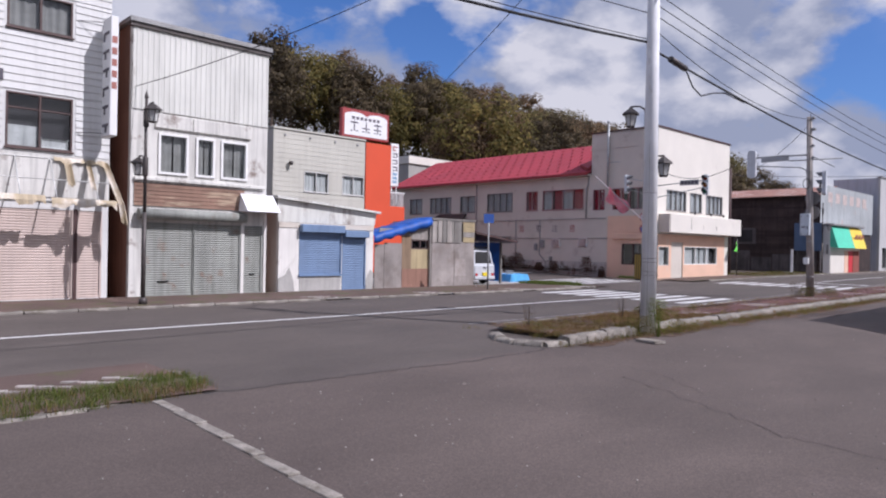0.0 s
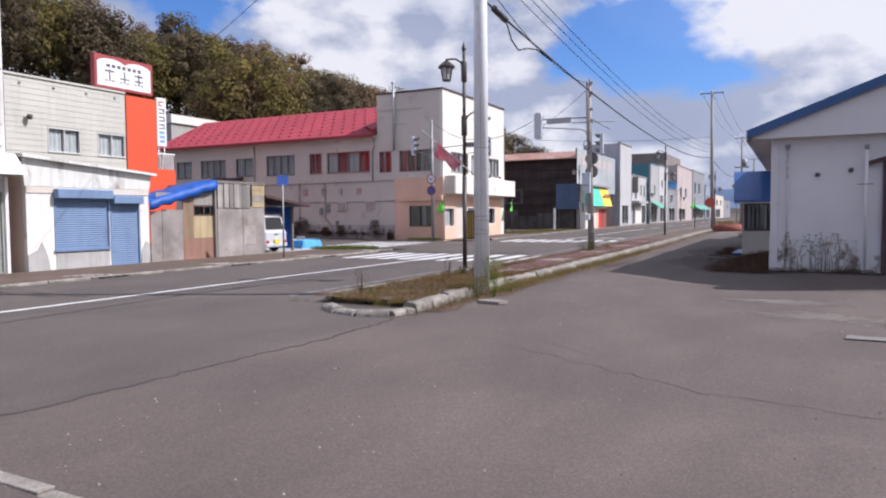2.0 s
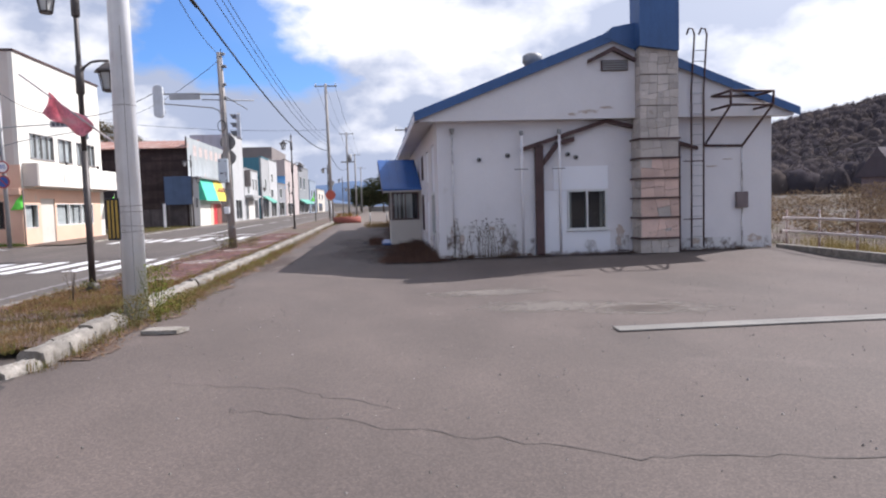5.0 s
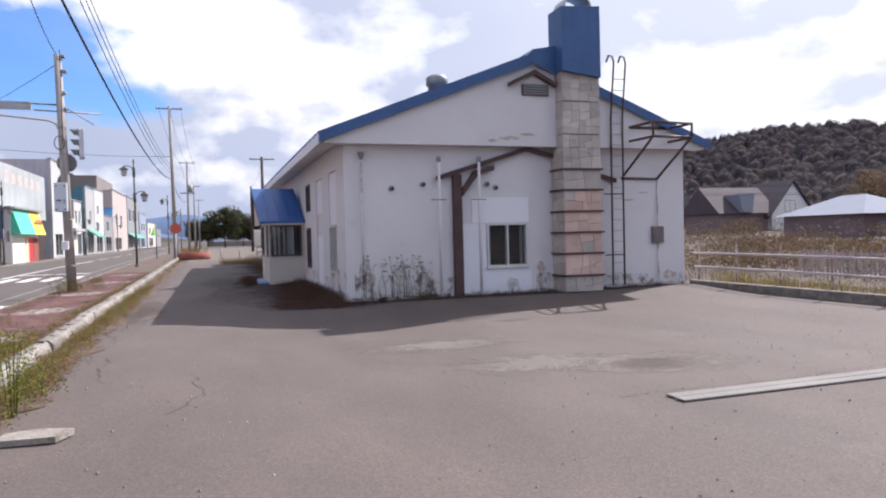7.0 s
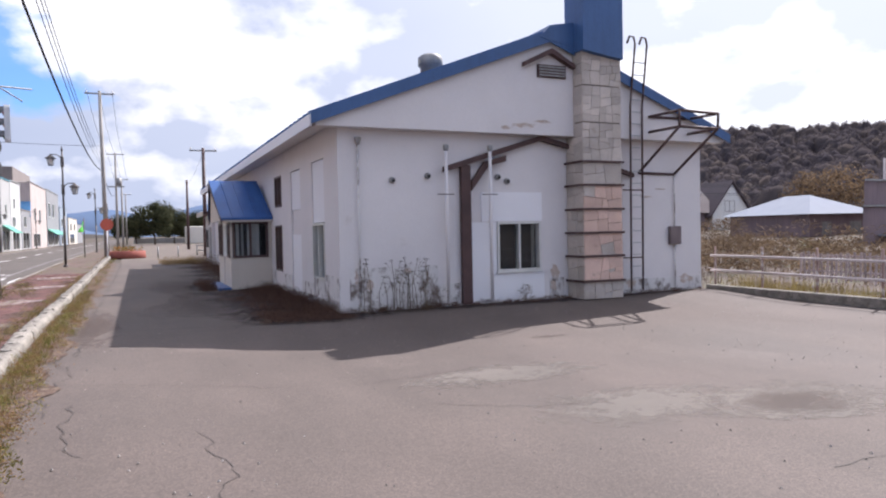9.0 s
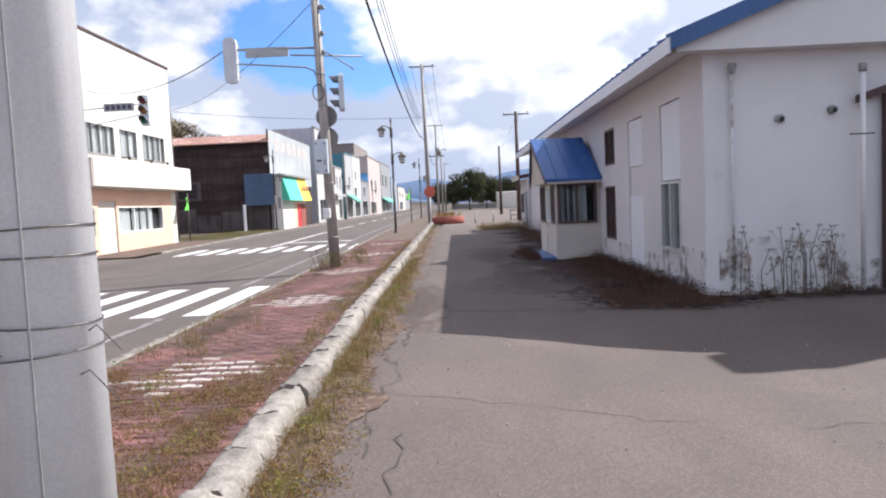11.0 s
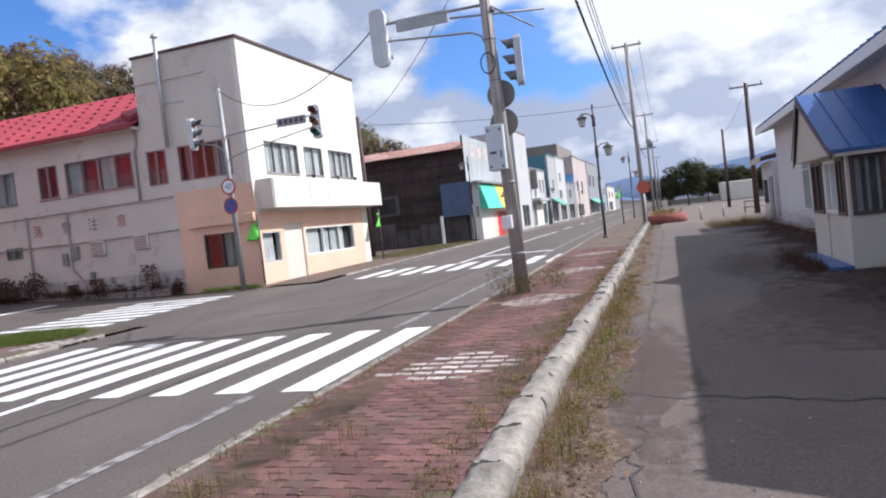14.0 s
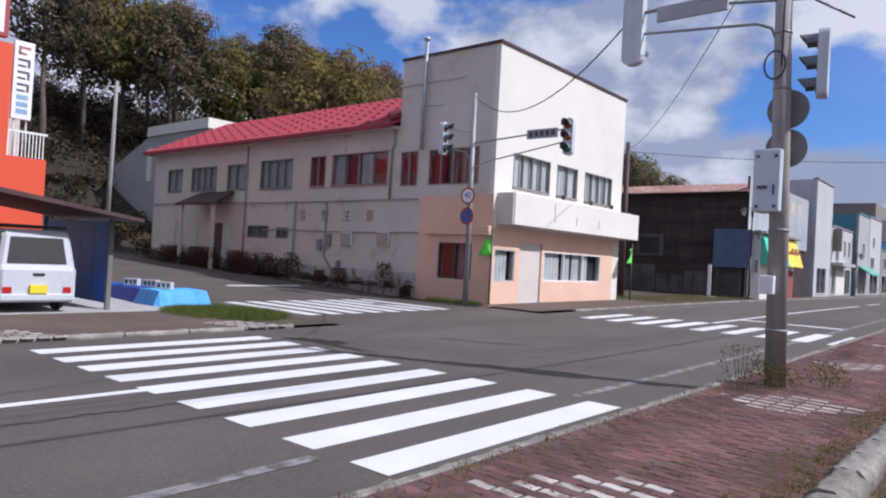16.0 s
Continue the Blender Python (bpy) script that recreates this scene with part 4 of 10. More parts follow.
def smear(cx, cy, rx, ry2, material, dz):
    bm2 = bmesh.new()
    ring3 = []
    for k in range(20):
        a = 2 * math.pi * k / 20
        ring3.append(bm2.verts.new((cx + rx * math.cos(a), cy + ry2 * math.sin(a), H(cx, cy) + dz)))
    bm2.faces.new(ring3)
    part("patch", bm2, material, moss)


for k in range(40):
    cy = 7.2 + 24 * rm.random() ** 1.3
    side = rm.random()
    side *= 0.74
    cx = rm.uniform(-5.3, -5.1) if side < 0.35 else rm.uniform(-3.85, -3.75)
    smear(cx, cy, rm.uniform(0.28, 0.36) if side < 0.75 else rm.uniform(0.4, 0.7), rm.uniform(0.6, 1.6), (M_MOSS, M_SILT)[k % 2], TOP + 0.006 + 0.0004 * k)
crack("crack", [(1.2, 8.9), (1.9, 8.4), (2.8, 8.0)], 0.006, seams, 9)


def blot(name, cx, cy, rx, ry2, material, parent, seed, dz=0.004):
    rnd = random.Random(seed)
    bm = bmesh.new()
    ph = [rnd.uniform(0, 6.28) for _ in range(4)]
    ring2 = []
    for k in range(36):
        a = 2 * math.pi * k / 36
        r = 1 + 0.16 * math.sin(2 * a + ph[0]) + 0.1 * math.sin(3 * a + ph[1]) + 0.06 * math.sin(7 * a + ph[2])
        x, y = cx + rx * r * math.cos(a), cy + ry2 * r * math.sin(a)
        ring2.append(bm.verts.new((x, y, H(x, y) + dz)))
    bm.faces.new(ring2)
    return part(name, bm, material, parent)


worn = thing("asphalt_patch", "dusty pale worn patches, dark soil and painted shade on the yard's asphalt", "patch", kind="structure")
blot("patch", 2.6, 9.85, 1.3, 0.7, M_DUST, worn, 3)
blot("patch", 3.05, 7.9, 1.2, 0.9, M_DUST, worn, 4)
blot("patch", 4.65, 7.15, 1.45, 0.8, M_DUST, worn, 5)
blot("patch", 4.6, 7.1, 0.9, 0.45, M_MUD, worn, 6, 0.008)
blot("patch", 4.8, 12.2, 0.5, 0.12, M_MUD, worn, 10)
# grit lying about the yard
rq = random.Random(6)
verts, faces = [], []
for k in range(2600):
    x, y = rq.uniform(-2.6, 11.5), rq.uniform(-6, 15)
    z, q = H(x, y) + 0.002, 0.005 + 0.013 * rq.random() ** 3
    n = len(verts)
    verts += [(x + q * math.cos(1.57 * i + k), y + q * math.sin(1.57 * i + k), z) for i in range(4)] + [(x, y, z + q)]
    faces += [(n + i, n + (i + 1) % 4, n + 4) for i in range(4)]
me = bpy.data.meshes.new("grit")
me.from_pydata(verts, [], faces)
me.materials.append(surf("grit", (0.26, 0.235, 0.215), 0.2, 5, 50, 0.9, island=0.5))
tagged(new("grit", me), "pale grit scattered over the asphalt yard", "grit", kind="stuff")
blot("patch", -2.5, 16.5, 0.5, 3.0, M_MUD, worn, 12)

# ---- buildings ----


def world_of(ob):
    m = ob.matrix_parent_inverse @ ob.matrix_basis
    return world_of(ob.parent) @ m if ob.parent else ob.matrix_basis.copy()


def wpart(name, bm, material, parent, label=""):
    """A part whose mesh is given in world metres."""
    ob = part(name, bm, material, parent, label)
    ob.matrix_parent_inverse = world_of(parent).inverted()
    return ob


def bmnew():
    return bmesh.new()


def bbox_part(name, material, parent, x0, y0, z0, x1, y1, z1, bevel=0.0, label=""):
    bm = bmesh.new()
    box(bm, x0, y0, z0, x1, y1, z1, bevel=bevel)
    return wpart(name, bm, material, parent, label)


def oriented(o, u, n):
    """A frame on a wall: u along it, n out of it, z up."""
    u, n, o = Vector(u).normalized(), Vector(n).normalized(), Vector(o)
    return Matrix(((u.x, n.x, 0, o.x), (u.y, n.y, 0, o.y), (u.z, n.z, 1, o.z), (0, 0, 0, 1)))


def window(parent, o, u, n, w, h, frame_mat, lights=2, curtain=None, bar=0.05, deep=0.10, transom=0.0, sill=0.0, proud=0.02, inside=0.16, curt_parts=None):
    """A framed window set into its opening: o is the opening's lower corner on the wall's face."""
    m = oriented(o, u, n)
    bm = bmesh.new()
    f, b = proud, -deep
    n3, u3 = Vector(n).normalized(), Vector(u).normalized()
    zs = [(bar, h - bar)] if not transom else [(bar, transom - bar * 0.4), (transom + bar * 0.4, h - bar)]
    o3 = Vector(o)
    gaps = [(w * k / lights + (bar if k == 0 else bar * 0.5), w * (k + 1) / lights - (bar if k == lights - 1 else bar * 0.5), o3.z + za, o3.z + zb) for k in range(lights) for za, zb in zs]
    pierced(bm, o3 + n3 * f, u3, w, o3.z, o3.z + h, -n3 * (f - b), gaps)
    win = wpart("window", bm, frame_mat, parent)
    if sill:
        bm = bmesh.new()
        box(bm, -sill * 0.5, -deep * 0.5, -0.05, w + sill * 0.5, sill, -0.002, m, bevel=0.008)
        wpart("window_sill", bm, frame_mat, win)
    rows = [(bar, h - bar)] if not transom else [(bar, transom), (transom, h - bar)]
    for k in range(lights):
        x0, x1 = w * k / lights + 0.005, w * (k + 1) / lights - 0.005
        for z0, z1 in rows:
            bm = bmesh.new()
            y = -deep * 0.5 - 0.012 * (k % 2)
            vs = [bm.verts.new(m @ V(*p)) for p in ((x0, y, z0), (x1, y, z0), (x1, y, z1), (x0, y, z1))]
            bm.faces.new(vs)
            g = wpart("pane", bm, M_GLASS, win)
            g.visible_shadow = False
    if curtain:
        stripes = curt_parts or [(0.0, 1.0)]
        for a, c in stripes:
            bm = bmesh.new()
            n2 = max(6, int((c - a) * w / 0.05))
            prev = None
            for k in range(n2 + 1):
                x = bar + (w - 2 * bar) * (a + (c - a) * k / n2)
                y = -deep - 0.05 - 0.018 * math.sin(k * 1.3)
                pair = (bm.verts.new(m @ V(x, y, 0.03)), bm.verts.new(m @ V(x, y, h - 0.03)))
                if prev:
                    bm.faces.new((prev[0], pair[0], pair[1], prev[1])).smooth = True
                prev = pair
            wpart("curtain", bm, curtain, win)
    # near-black sheet behind the panes paints the unlit room
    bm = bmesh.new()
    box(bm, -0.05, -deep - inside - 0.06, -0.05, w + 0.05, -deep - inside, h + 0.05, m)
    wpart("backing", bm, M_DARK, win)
    return win


def shutter(parent, name, o, u, n, w, h, mat, slat=0.075, box_h=0.0, box_mat=None):
    """A roller shutter: curved slats in one curtain, between two rails."""
    m = oriented(o, u, n)
    bm = bmesh.new()
    rows = int(h / slat)
    prev = None
    for k in range(rows * 3 + 1):
        z = h * k / (rows * 3)
        y = -0.03 + (0.008 if k % 3 else -0.005)
        pair = (bm.verts.new(m @ V(0, y, z)), bm.verts.new(m @ V(w, y, z)))
        if prev:
            bm.faces.new((prev[0], prev[1], pair[1], pair[0]))
        prev = pair
    sh = wpart(name, bm, mat, parent)
    bm = bmesh.new()
    box(bm, -0.05, -0.06, 0, 0, 0.02, h, m)
    box(bm, w, -0.06, 0, w + 0.05, 0.02, h, m)
    box(bm, 0, -0.05, 0, w, 0.0, 0.06, m)
    wpart("rail", bm, mat, sh)
    if box_h:
        bm = bmesh.new()
        box(bm, -0.06, -0.02, h, w + 0.06, 0.26, h + box_h, m, bevel=0.02)
        wpart("shutter_box", bm, box_mat or mat, sh)
    return sh


def siding(bm, x, y0, y1, z0, z1, pitch, depth=0.02, side=1):
    """Lapped boards on a wall facing +x (side 1) or -x."""
    z = z0
    while z < z1 - 1e-3:
        t = min(z + pitch, z1)
        a = [(x + side * depth, y0, z), (x + side * depth, y1, z), (x + side * 0.002, y1, t), (x + side * 0.002, y0, t)]
        vs = [bm.verts.new(p) for p in a]
        bm.faces.new(vs)
        vb = [bm.verts.new((x, y0, z)), bm.verts.new((x, y1, z))]
        bm.faces.new((vb[0], vb[1], vs[1], vs[0]))
        z = t


def boards(parent, name, mat, x, y0, y1, z0, z1, pitch, depth):
    """Lapped boards on a wall facing +x, each a wedge of its own."""
    z = z0
    while z < z1 - 0.02:
        t = min(z + pitch, z1)
        bm = bmesh.new()
        prism(bm, [(x, y0, z), (x + depth, y0, z), (x + 0.004, y0, t - 0.002), (x, y0, t - 0.002)], (0, y1 - y0, 0))
        wpart(name, bm, mat, parent)
        z = t


def ribbed(bm, o, u, n, w, h, pitch, depth):
    """Sheet metal with upright ribs."""
    m = oriented(o, u, n)
    k = int(w / pitch)
    xs = []
    for i in range(k):
        a = w * i / k
        p = w / k
        xs += [(a, 0), (a + 0.55 * p, 0), (a + 0.65 * p, depth), (a + 0.9 * p, depth)]
    xs.append((w, 0))
    prev = None
    for x, y in xs:
        pair = (bm.verts.new(m @ V(x, y, 0)), bm.verts.new(m @ V(x, y, h)))
        if prev:
            bm.faces.new((prev[0], pair[0], pair[1], prev[1]))
        prev = pair


FX = -17.9
PX = (1, 0, 0)
PY = (0, 1, 0)


def shell(parent, x0, x1, y0, y1, z0, z1, front_holes, mat_front, mat_side, roof_mat, t=0.2, name="wall", side_holes=()):
    """Four walls with openings in the +x front (u runs along +y) and a flat roof."""
    bm = bmesh.new()
    pierced(bm, (x1, y0, z0), PY, y1 - y0, z0, z1, (-t, 0, 0), front_holes)
    wpart("front_wall", bm, mat_front, parent)
    bm = bmesh.new()
    pierced(bm, (x0, y0, z0), PX, x1 - t - 0.003 - x0, z0, z1 - 0.004, (0, t, 0), list(side_holes))
    wpart("side_wall", bm, mat_side, parent)
    bbox_part("side_wall", mat_side, parent, x0, y1 - t, z0, x1 - t - 0.003, y1, z1 - 0.004)
    bbox_part("back_wall", mat_side, parent, x0, y0 + t + 0.003, z0, x0 + t, y1 - t - 0.003, z1 - 0.008)
    bbox_part("roof", roof_mat, parent, x0 + t + 0.003, y0 + t + 0.003, z1 - 0.35, x1 - t - 0.003, y1 - t - 0.003, z1 - 0.2)


# --- white clapboard shop with torn awning ---
b1 = thing("house", "white clapboard shop with torn awning and closed cream shutters", "house", at=(FX, -3.5, 0))
B1Y0, B1Y1 = -9.0, 0.35
holes = [(-2.42 - B1Y0, -0.70 - B1Y0, 4.45, 6.02), (-2.42 - B1Y0, -0.74 - B1Y0, 7.85, 8.9), (-5.6 - B1Y0, -3.6 - B1Y0, 4.45, 6.02), (-1.55 - B1Y0 - 4.2, -0.68 - B1Y0, 0.08, 2.72), (-0.48 - B1Y0, 0.12 - B1Y0, 0.08, 2.72)]
shell(b1, FX - 9, FX, B1Y0, B1Y1, 0, 10.4, holes, M_WHITE, M_BROWNWALL, M_GREYMETAL)
for sy0, sy1, sz0, sz1 in ((B1Y0, B1Y1, 6.10, 7.78), (B1Y0, B1Y1, 8.98, 10.4), (-0.62, B1Y1, 4.35, 6.10), (-0.66, B1Y1, 7.78, 8.98), (-3.52, -2.5, 4.35, 6.10), (B1Y0, -5.68, 4.35, 6.10), (B1Y0, -2.5, 7.78, 8.98)):
    boards(b1, "clapboard", M_WHITE, FX + 0.004, sy0, sy1, sz0, sz1, 0.215, 0.028)
for y0, w, z, h in ((-2.42, 1.72, 4.45, 1.57), (-2.42, 1.68, 7.85, 1.05), (-5.6, 2.0, 4.45, 1.57)):
    window(b1, (FX, y0, z), PY, PX, w, h, M_FRAMEB, 2, M_GREYCURT if z > 7 else None, transom=h * 0.72 if h > 1.2 else 0, sill=0.08, curt_parts=[(0, 1)])
bm = bmnew()
box(bm, FX - 0.1, -2.35, 4.5, FX - 0.25, -1.6, 5.1)
box(bm, FX - 0.12, -1.5, 4.5, FX - 0.28, -0.8, 4.78, bevel=0.05)
wpart("packed_goods", bm, M_CURTAIN, b1)
bbox_part("signband", M_OLDWHITE, b1, FX + 0.002, B1Y0, 2.95, FX + 0.05, B1Y1, 4.32)
shutter(b1, "shutter", (FX, -5.75, 0.08), PY, PX, 5.07, 2.64, M_SHUTTERP, 0.08)
shutter(b1, "shutter", (FX, -0.48, 0.08), PY, PX, 0.60, 2.64, M_SHUTTERP, 0.08)
bbox_part("post", M_BROWN, b1, FX - 0.02, -0.63, 0.06, FX + 0.05, -0.53, 2.75)
# frame of the torn awning
bm = bmnew()
for y in (-6.0, -4.4, -3.2, -2.2, -1.3, -0.2):
    tube(bm, [(FX + 0.05, y, 4.2), (FX + 0.95, y, 2.92)], 0.02, n=6)
for x, z in ((0.05, 4.2), (0.5, 3.56), (0.95, 2.92)):
    tube(bm, [(FX + x, -7, z), (FX + x, 0.3, z)], 0.02, n=6)
wpart("awning_frame", bm, M_ALU, b1)
bm = bmnew()
rnd = random.Random(4)
for a0, a1, t0, t1 in ((-7.0, -2.9, 0.86, 1.18), (-2.7, -1.6, 0.9, 1.08), (-1.45, 0.3, 0.94, 1.12), (-0.95, -0.75, 0.0, 0.62), (-0.35, -0.2, 0.0, 0.7), (0.12, 0.3, 0.0, 1.5), (-1.2, 0.25, -0.03, 0.10)):
    g = 10
    vs = {}
    for i in range(g + 1):
        for j in range(4):
            t = t0 + (t1 - t0) * j / 3 + (rnd.uniform(-0.08, 0.08) if j == 3 else 0)
            y = a0 + (a1 - a0) * i / g
            drop = max(0, t - 1) * 1.2
            vs[i, j] = bm.verts.new((FX + 0.07 + 0.9 * min(t, 1.02) + 0.03 * math.sin(3 * i), y + 0.1 * j * (1 if t1 > 1.3 else 0), 4.22 - 1.28 * min(t, 1.0) - drop))
    for i in range(g):
        for j in range(3):
            bm.faces.new((vs[i, j], vs[i + 1, j], vs[i + 1, j + 1], vs[i, j + 1]))
M_CANVAS = surf("torn_canvas", (0.48, 0.40, 0.28), 0.2, 1.5, 40, 0.9, stain=(0.66, 0.60, 0.52), stain_at=0.5, stain_scale=1.5)
aw = wpart("awning", bm, M_CANVAS, b1, "torn beige canvas hanging in strips")
sol = aw.modifiers.new("cloth", "SOLIDIFY")
sol.thickness = 0.01
# blade sign at its corner
sign = thing("blade_sign", "tall white double-faced shop sign hung from the corner", "sign", at=(FX + 0.5, 0.18, 5))
bbox_part("panel", M_SIGNWHITE, sign, FX + 0.28, 0.02, 4.95, FX + 1.02, 0.24, 8.5, bevel=0.02)
for k in range(6):
    z = 8.15 - 0.55 * k
    bbox_part("letter_bar", M_INK, sign, FX + 0.42, -0.004, z - 0.16, FX + 0.9, 0.016, z - 0.08)
    bbox_part("letter_bar", M_INK, sign, FX + 0.42 + 0.12 * (k % 3), -0.004, z - 0.34, FX + 0.52 + 0.12 * (k % 3), 0.016, z - 0.17)
for k in range(5):
    z = 7.9 - 0.34 * k
    bbox_part("letter_bar", M_INKRED, sign, FX + 1.024, 0.06, z - 0.2, FX + 1.03, 0.2, z)
for z in (8.4, 5.05):
    bm = bmnew()
    tube(bm, [(FX, 0.13, z), (FX + 0.28, 0.13, z)], 0.025, n=6)
    wpart("bracket", bm, M_IRON, sign)
    bm = bmnew()
    tube(bm, [(FX + 0.02, -0.6, z + 0.02), (FX + 0.4, 0.0, z + 0.02)], 0.012, n=5)
    wpart("stay", bm, M_IRON, sign)
bm = bmnew()
for y, z, h in ((-2.95, 6.6, 0.18), (-2.95, 6.95, 0.12), (-2.7, 6.3, 0.3), (-3.2, 6.4, 0.6)):
    box(bm, FX + 0.03, y - 0.25, z, FX + 0.06, y + 0.2, z + h)
solo("wall_letters", bm, M_INK, "broken dark lettering fixed to the clapboard", "lettering")

# --- tall narrow shop with grey shutters ---
b2 = thing("house", "tall narrow shop with corrugated top and grey roller shutters", "house", at=(FX, 3.3, 0))
Y0, Y1 = 0.98, 5.76
wins = [(1.84, 2.83), (3.09, 3.76), (3.98, 4.97)]
holes = [(a - Y0, b - Y0, 4.04, 5.38) for a, b in wins] + [(1.40 - Y0, 4.75 - Y0, 0.06, 2.46), (4.9 - Y0, 5.62 - Y0, 0.06, 2.46)]
shell(b2, FX - 9, FX, Y0, Y1, 0, 8.75, holes, M_OLDWHITE, M_BROWNWALL, M_GREYMETAL)
bm = bmnew()
ribbed(bm, (FX + 0.03, Y0 + 0.02, 6.05), PY, PX, Y1 - Y0 - 0.04, 2.66, 0.17, 0.018)
wpart("corrugated_sheet", bm, M_CORR, b2)
bbox_part("roof_edge", M_GREYMETAL, b2, FX - 9, Y0 - 0.12, 8.76, FX + 0.16, Y1 + 0.08, 8.93, bevel=0.02)
bbox_part("roof_edge", M_IRON, b2, FX - 0.05, Y0 - 0.08, 8.64, FX + 0.10, Y1 + 0.05, 8.755)
for (a, b), lights in zip(wins, (1, 1, 1)):
    window(b2, (FX, a, 4.04), PY, PX, b - a, 1.34, M_FRAMEW, lights, M_GREYCURT, bar=0.075, proud=0.06, curt_parts=[(0.0, 0.5), (0.58, 1.0)])
    bbox_part("hood", M_OLDWHITE, b2, FX + 0.003, a - 0.12, 5.52, FX + 0.09, b + 0.12, 5.98, bevel=0.02)
bbox_part("sill_band", M_OLDWHITE, b2, FX + 0.003, Y0 + 0.1, 3.78, FX + 0.12, Y1 - 0.12, 3.9, bevel=0.02)
boards(b2, "sign_board", M_BOARDRED, FX + 0.02, Y0 + 0.12, 4.86, 2.98, 3.72, 0.124, 0.02)
bm = bmnew()
tube(bm, [(FX + 0.2, Y0 + 0.2, 2.72), (FX + 0.2, 4.86, 2.72)], 0.17, n=12)
wpart("shutter_roll", bm, M_SHUTTER, b2)
shutter(b2, "shutter", (FX, 1.42, 0.06), PY, PX, 1.62, 2.4, M_SHUTTER)
shutter(b2, "shutter", (FX, 3.11, 0.06), PY, PX, 1.62, 2.4, M_SHUTTER)
shutter(b2, "shutter", (FX, 4.95, 0.06), PY, PX, 0.62, 2.4, M_SHUTTER)
bbox_part("handle", M_BLACK, b2, FX - 0.02, 1.9, 0.52, FX + 0.02, 2.25, 0.56)
bbox_part("handle", M_BLACK, b2, FX - 0.02, 5.15, 0.72, FX + 0.02, 5.35, 0.76)
bm = bmnew()
prism(bm, [(FX + 0.05, 4.72, 3.58), (FX + 0.15, 4.66, 3.58), (FX + 0.75, 4.66, 2.95), (FX + 0.05, 4.66, 2.95)], (0, 1.28, 0))
wpart("canopy", bm, M_FRESH, b2, "small white sheet-metal canopy")
bbox_part("pilaster", M_PINKBASE, b2, FX + 0.003, 5.66, 0.05, FX + 0.06, 5.755, 2.9)
bbox_part("pilaster", M_PINKBASE, b2, FX + 0.003, 4.78, 0.05, FX + 0.05, 4.89, 2.6)

# --- low hut with blue shutters ---
hut = thing("house", "low cream shop hut with blue roller shutters", "house", at=(FX, 8.5, 0))
Y0, Y1 = 6.3, 10.7
bm = bmnew()
pierced(bm, (FX, Y0, 0), PY, Y1 - Y0, 0, 3.1, (-0.16, 0, 0), [(7.2 - Y0, 9.08 - Y0, 0.68, 2.3), (9.18 - Y0, 10.28 - Y0, 0.02, 2.2)])
wpart("front_wall", bm, M_PINKBASE, hut)
bbox_part("side_wall", M_CREAM, hut, FX - 4, Y0, 0, FX - 0.163, Y0 + 0.16, 3.3)
bbox_part("side_wall", M_CREAM, hut, FX - 4, Y1 - 0.16, 0, FX - 0.163, Y1, 3.08)
bbox_part("back_wall", M_CREAM, hut, FX - 4, Y0 + 0.163, 0, FX - 3.84, Y1 - 0.163, 3.1)
bm = bmnew()
prism(bm, [(FX + 0.04, Y0 - 0.05, 2.66), (FX + 0.04, Y1 + 0.02, 2.66), (FX + 0.04, Y1 + 0.1, 3.16), (FX + 0.04, Y0 - 0.1, 3.5)], (-0.038, 0, 0))
wpart("fascia", bm, M_CORR, hut, "pale sheet-metal fascia")
bm = bmnew()
prism(bm, [(FX + 0.22, Y0 - 0.18, 3.52), (FX + 0.22, Y1 + 0.22, 3.16), (FX + 0.22, Y1 + 0.22, 3.24), (FX + 0.22, Y0 - 0.18, 3.62)], (-4.3, 0, 0.1))
wpart("roof", bm, M_CORR, hut)
bbox_part("band", M_CREAM, hut, FX + 0.003, Y0, 2.46, FX + 0.03, Y1, 2.655)
shutter(hut, "shutter", (FX, 7.22, 0.68), PY, PX, 1.84, 1.62, M_SHUTTERB, 0.07, 0.30)
shutter(hut, "shutter", (FX, 9.2, 0.02), PY, PX, 1.06, 2.13, M_SHUTTERB, 0.07, 0.27)
bbox_part("sill", M_SHUTTERB, hut, FX - 0.05, 7.15, 0.62, FX + 0.08, 9.12, 0.68)
bbox_part("plinth", M_CONC, hut, FX + 0.003, 7.2, 0.02, FX + 0.02, 9.08, 0.615)
bm = bmnew()
prism(bm, [(FX + 0.004, Y0, 0.02), (FX + 0.004, 7.0, 0.02), (FX + 0.004, 6.92, 0.5), (FX + 0.004, 6.75, 0.95), (FX + 0.004, 6.6, 0.7), (FX + 0.004, Y0, 0.55)], (0.02, 0, 0))
wpart("bare_render", bm, M_CONC, hut, "patch of bare grey render")
bm = bmnew()
prism(bm, [(FX + 0.004, 10.32, 0.02), (FX + 0.004, Y1, 0.02), (FX + 0.004, Y1, 0.7), (FX + 0.004, 10.55, 0.85), (FX + 0.004, 10.36, 0.5)], (0.02, 0, 0))
wpart("bare_render", bm, M_CONC, hut, "patch of bare grey render")

# --- beige and orange bookshop, set back behind the hut ---
BX = -28.7
shop = thing("house", "two-storey beige shop with a bright orange corner bay", "house", at=(BX, 16, 0.3))
Y0, Y1, BT = 12.1, 18.3, 8.15
holes = [(14.06 - Y0, 15.7 - Y0, 4.82, 5.96), (16.66 - Y0, 18.24 - Y0, 4.84, 5.98)]
shell(shop, BX - 9, BX, Y0, Y1, 0, BT, holes, M_BEIGE, M_BEIGE, M_GREYMETAL)
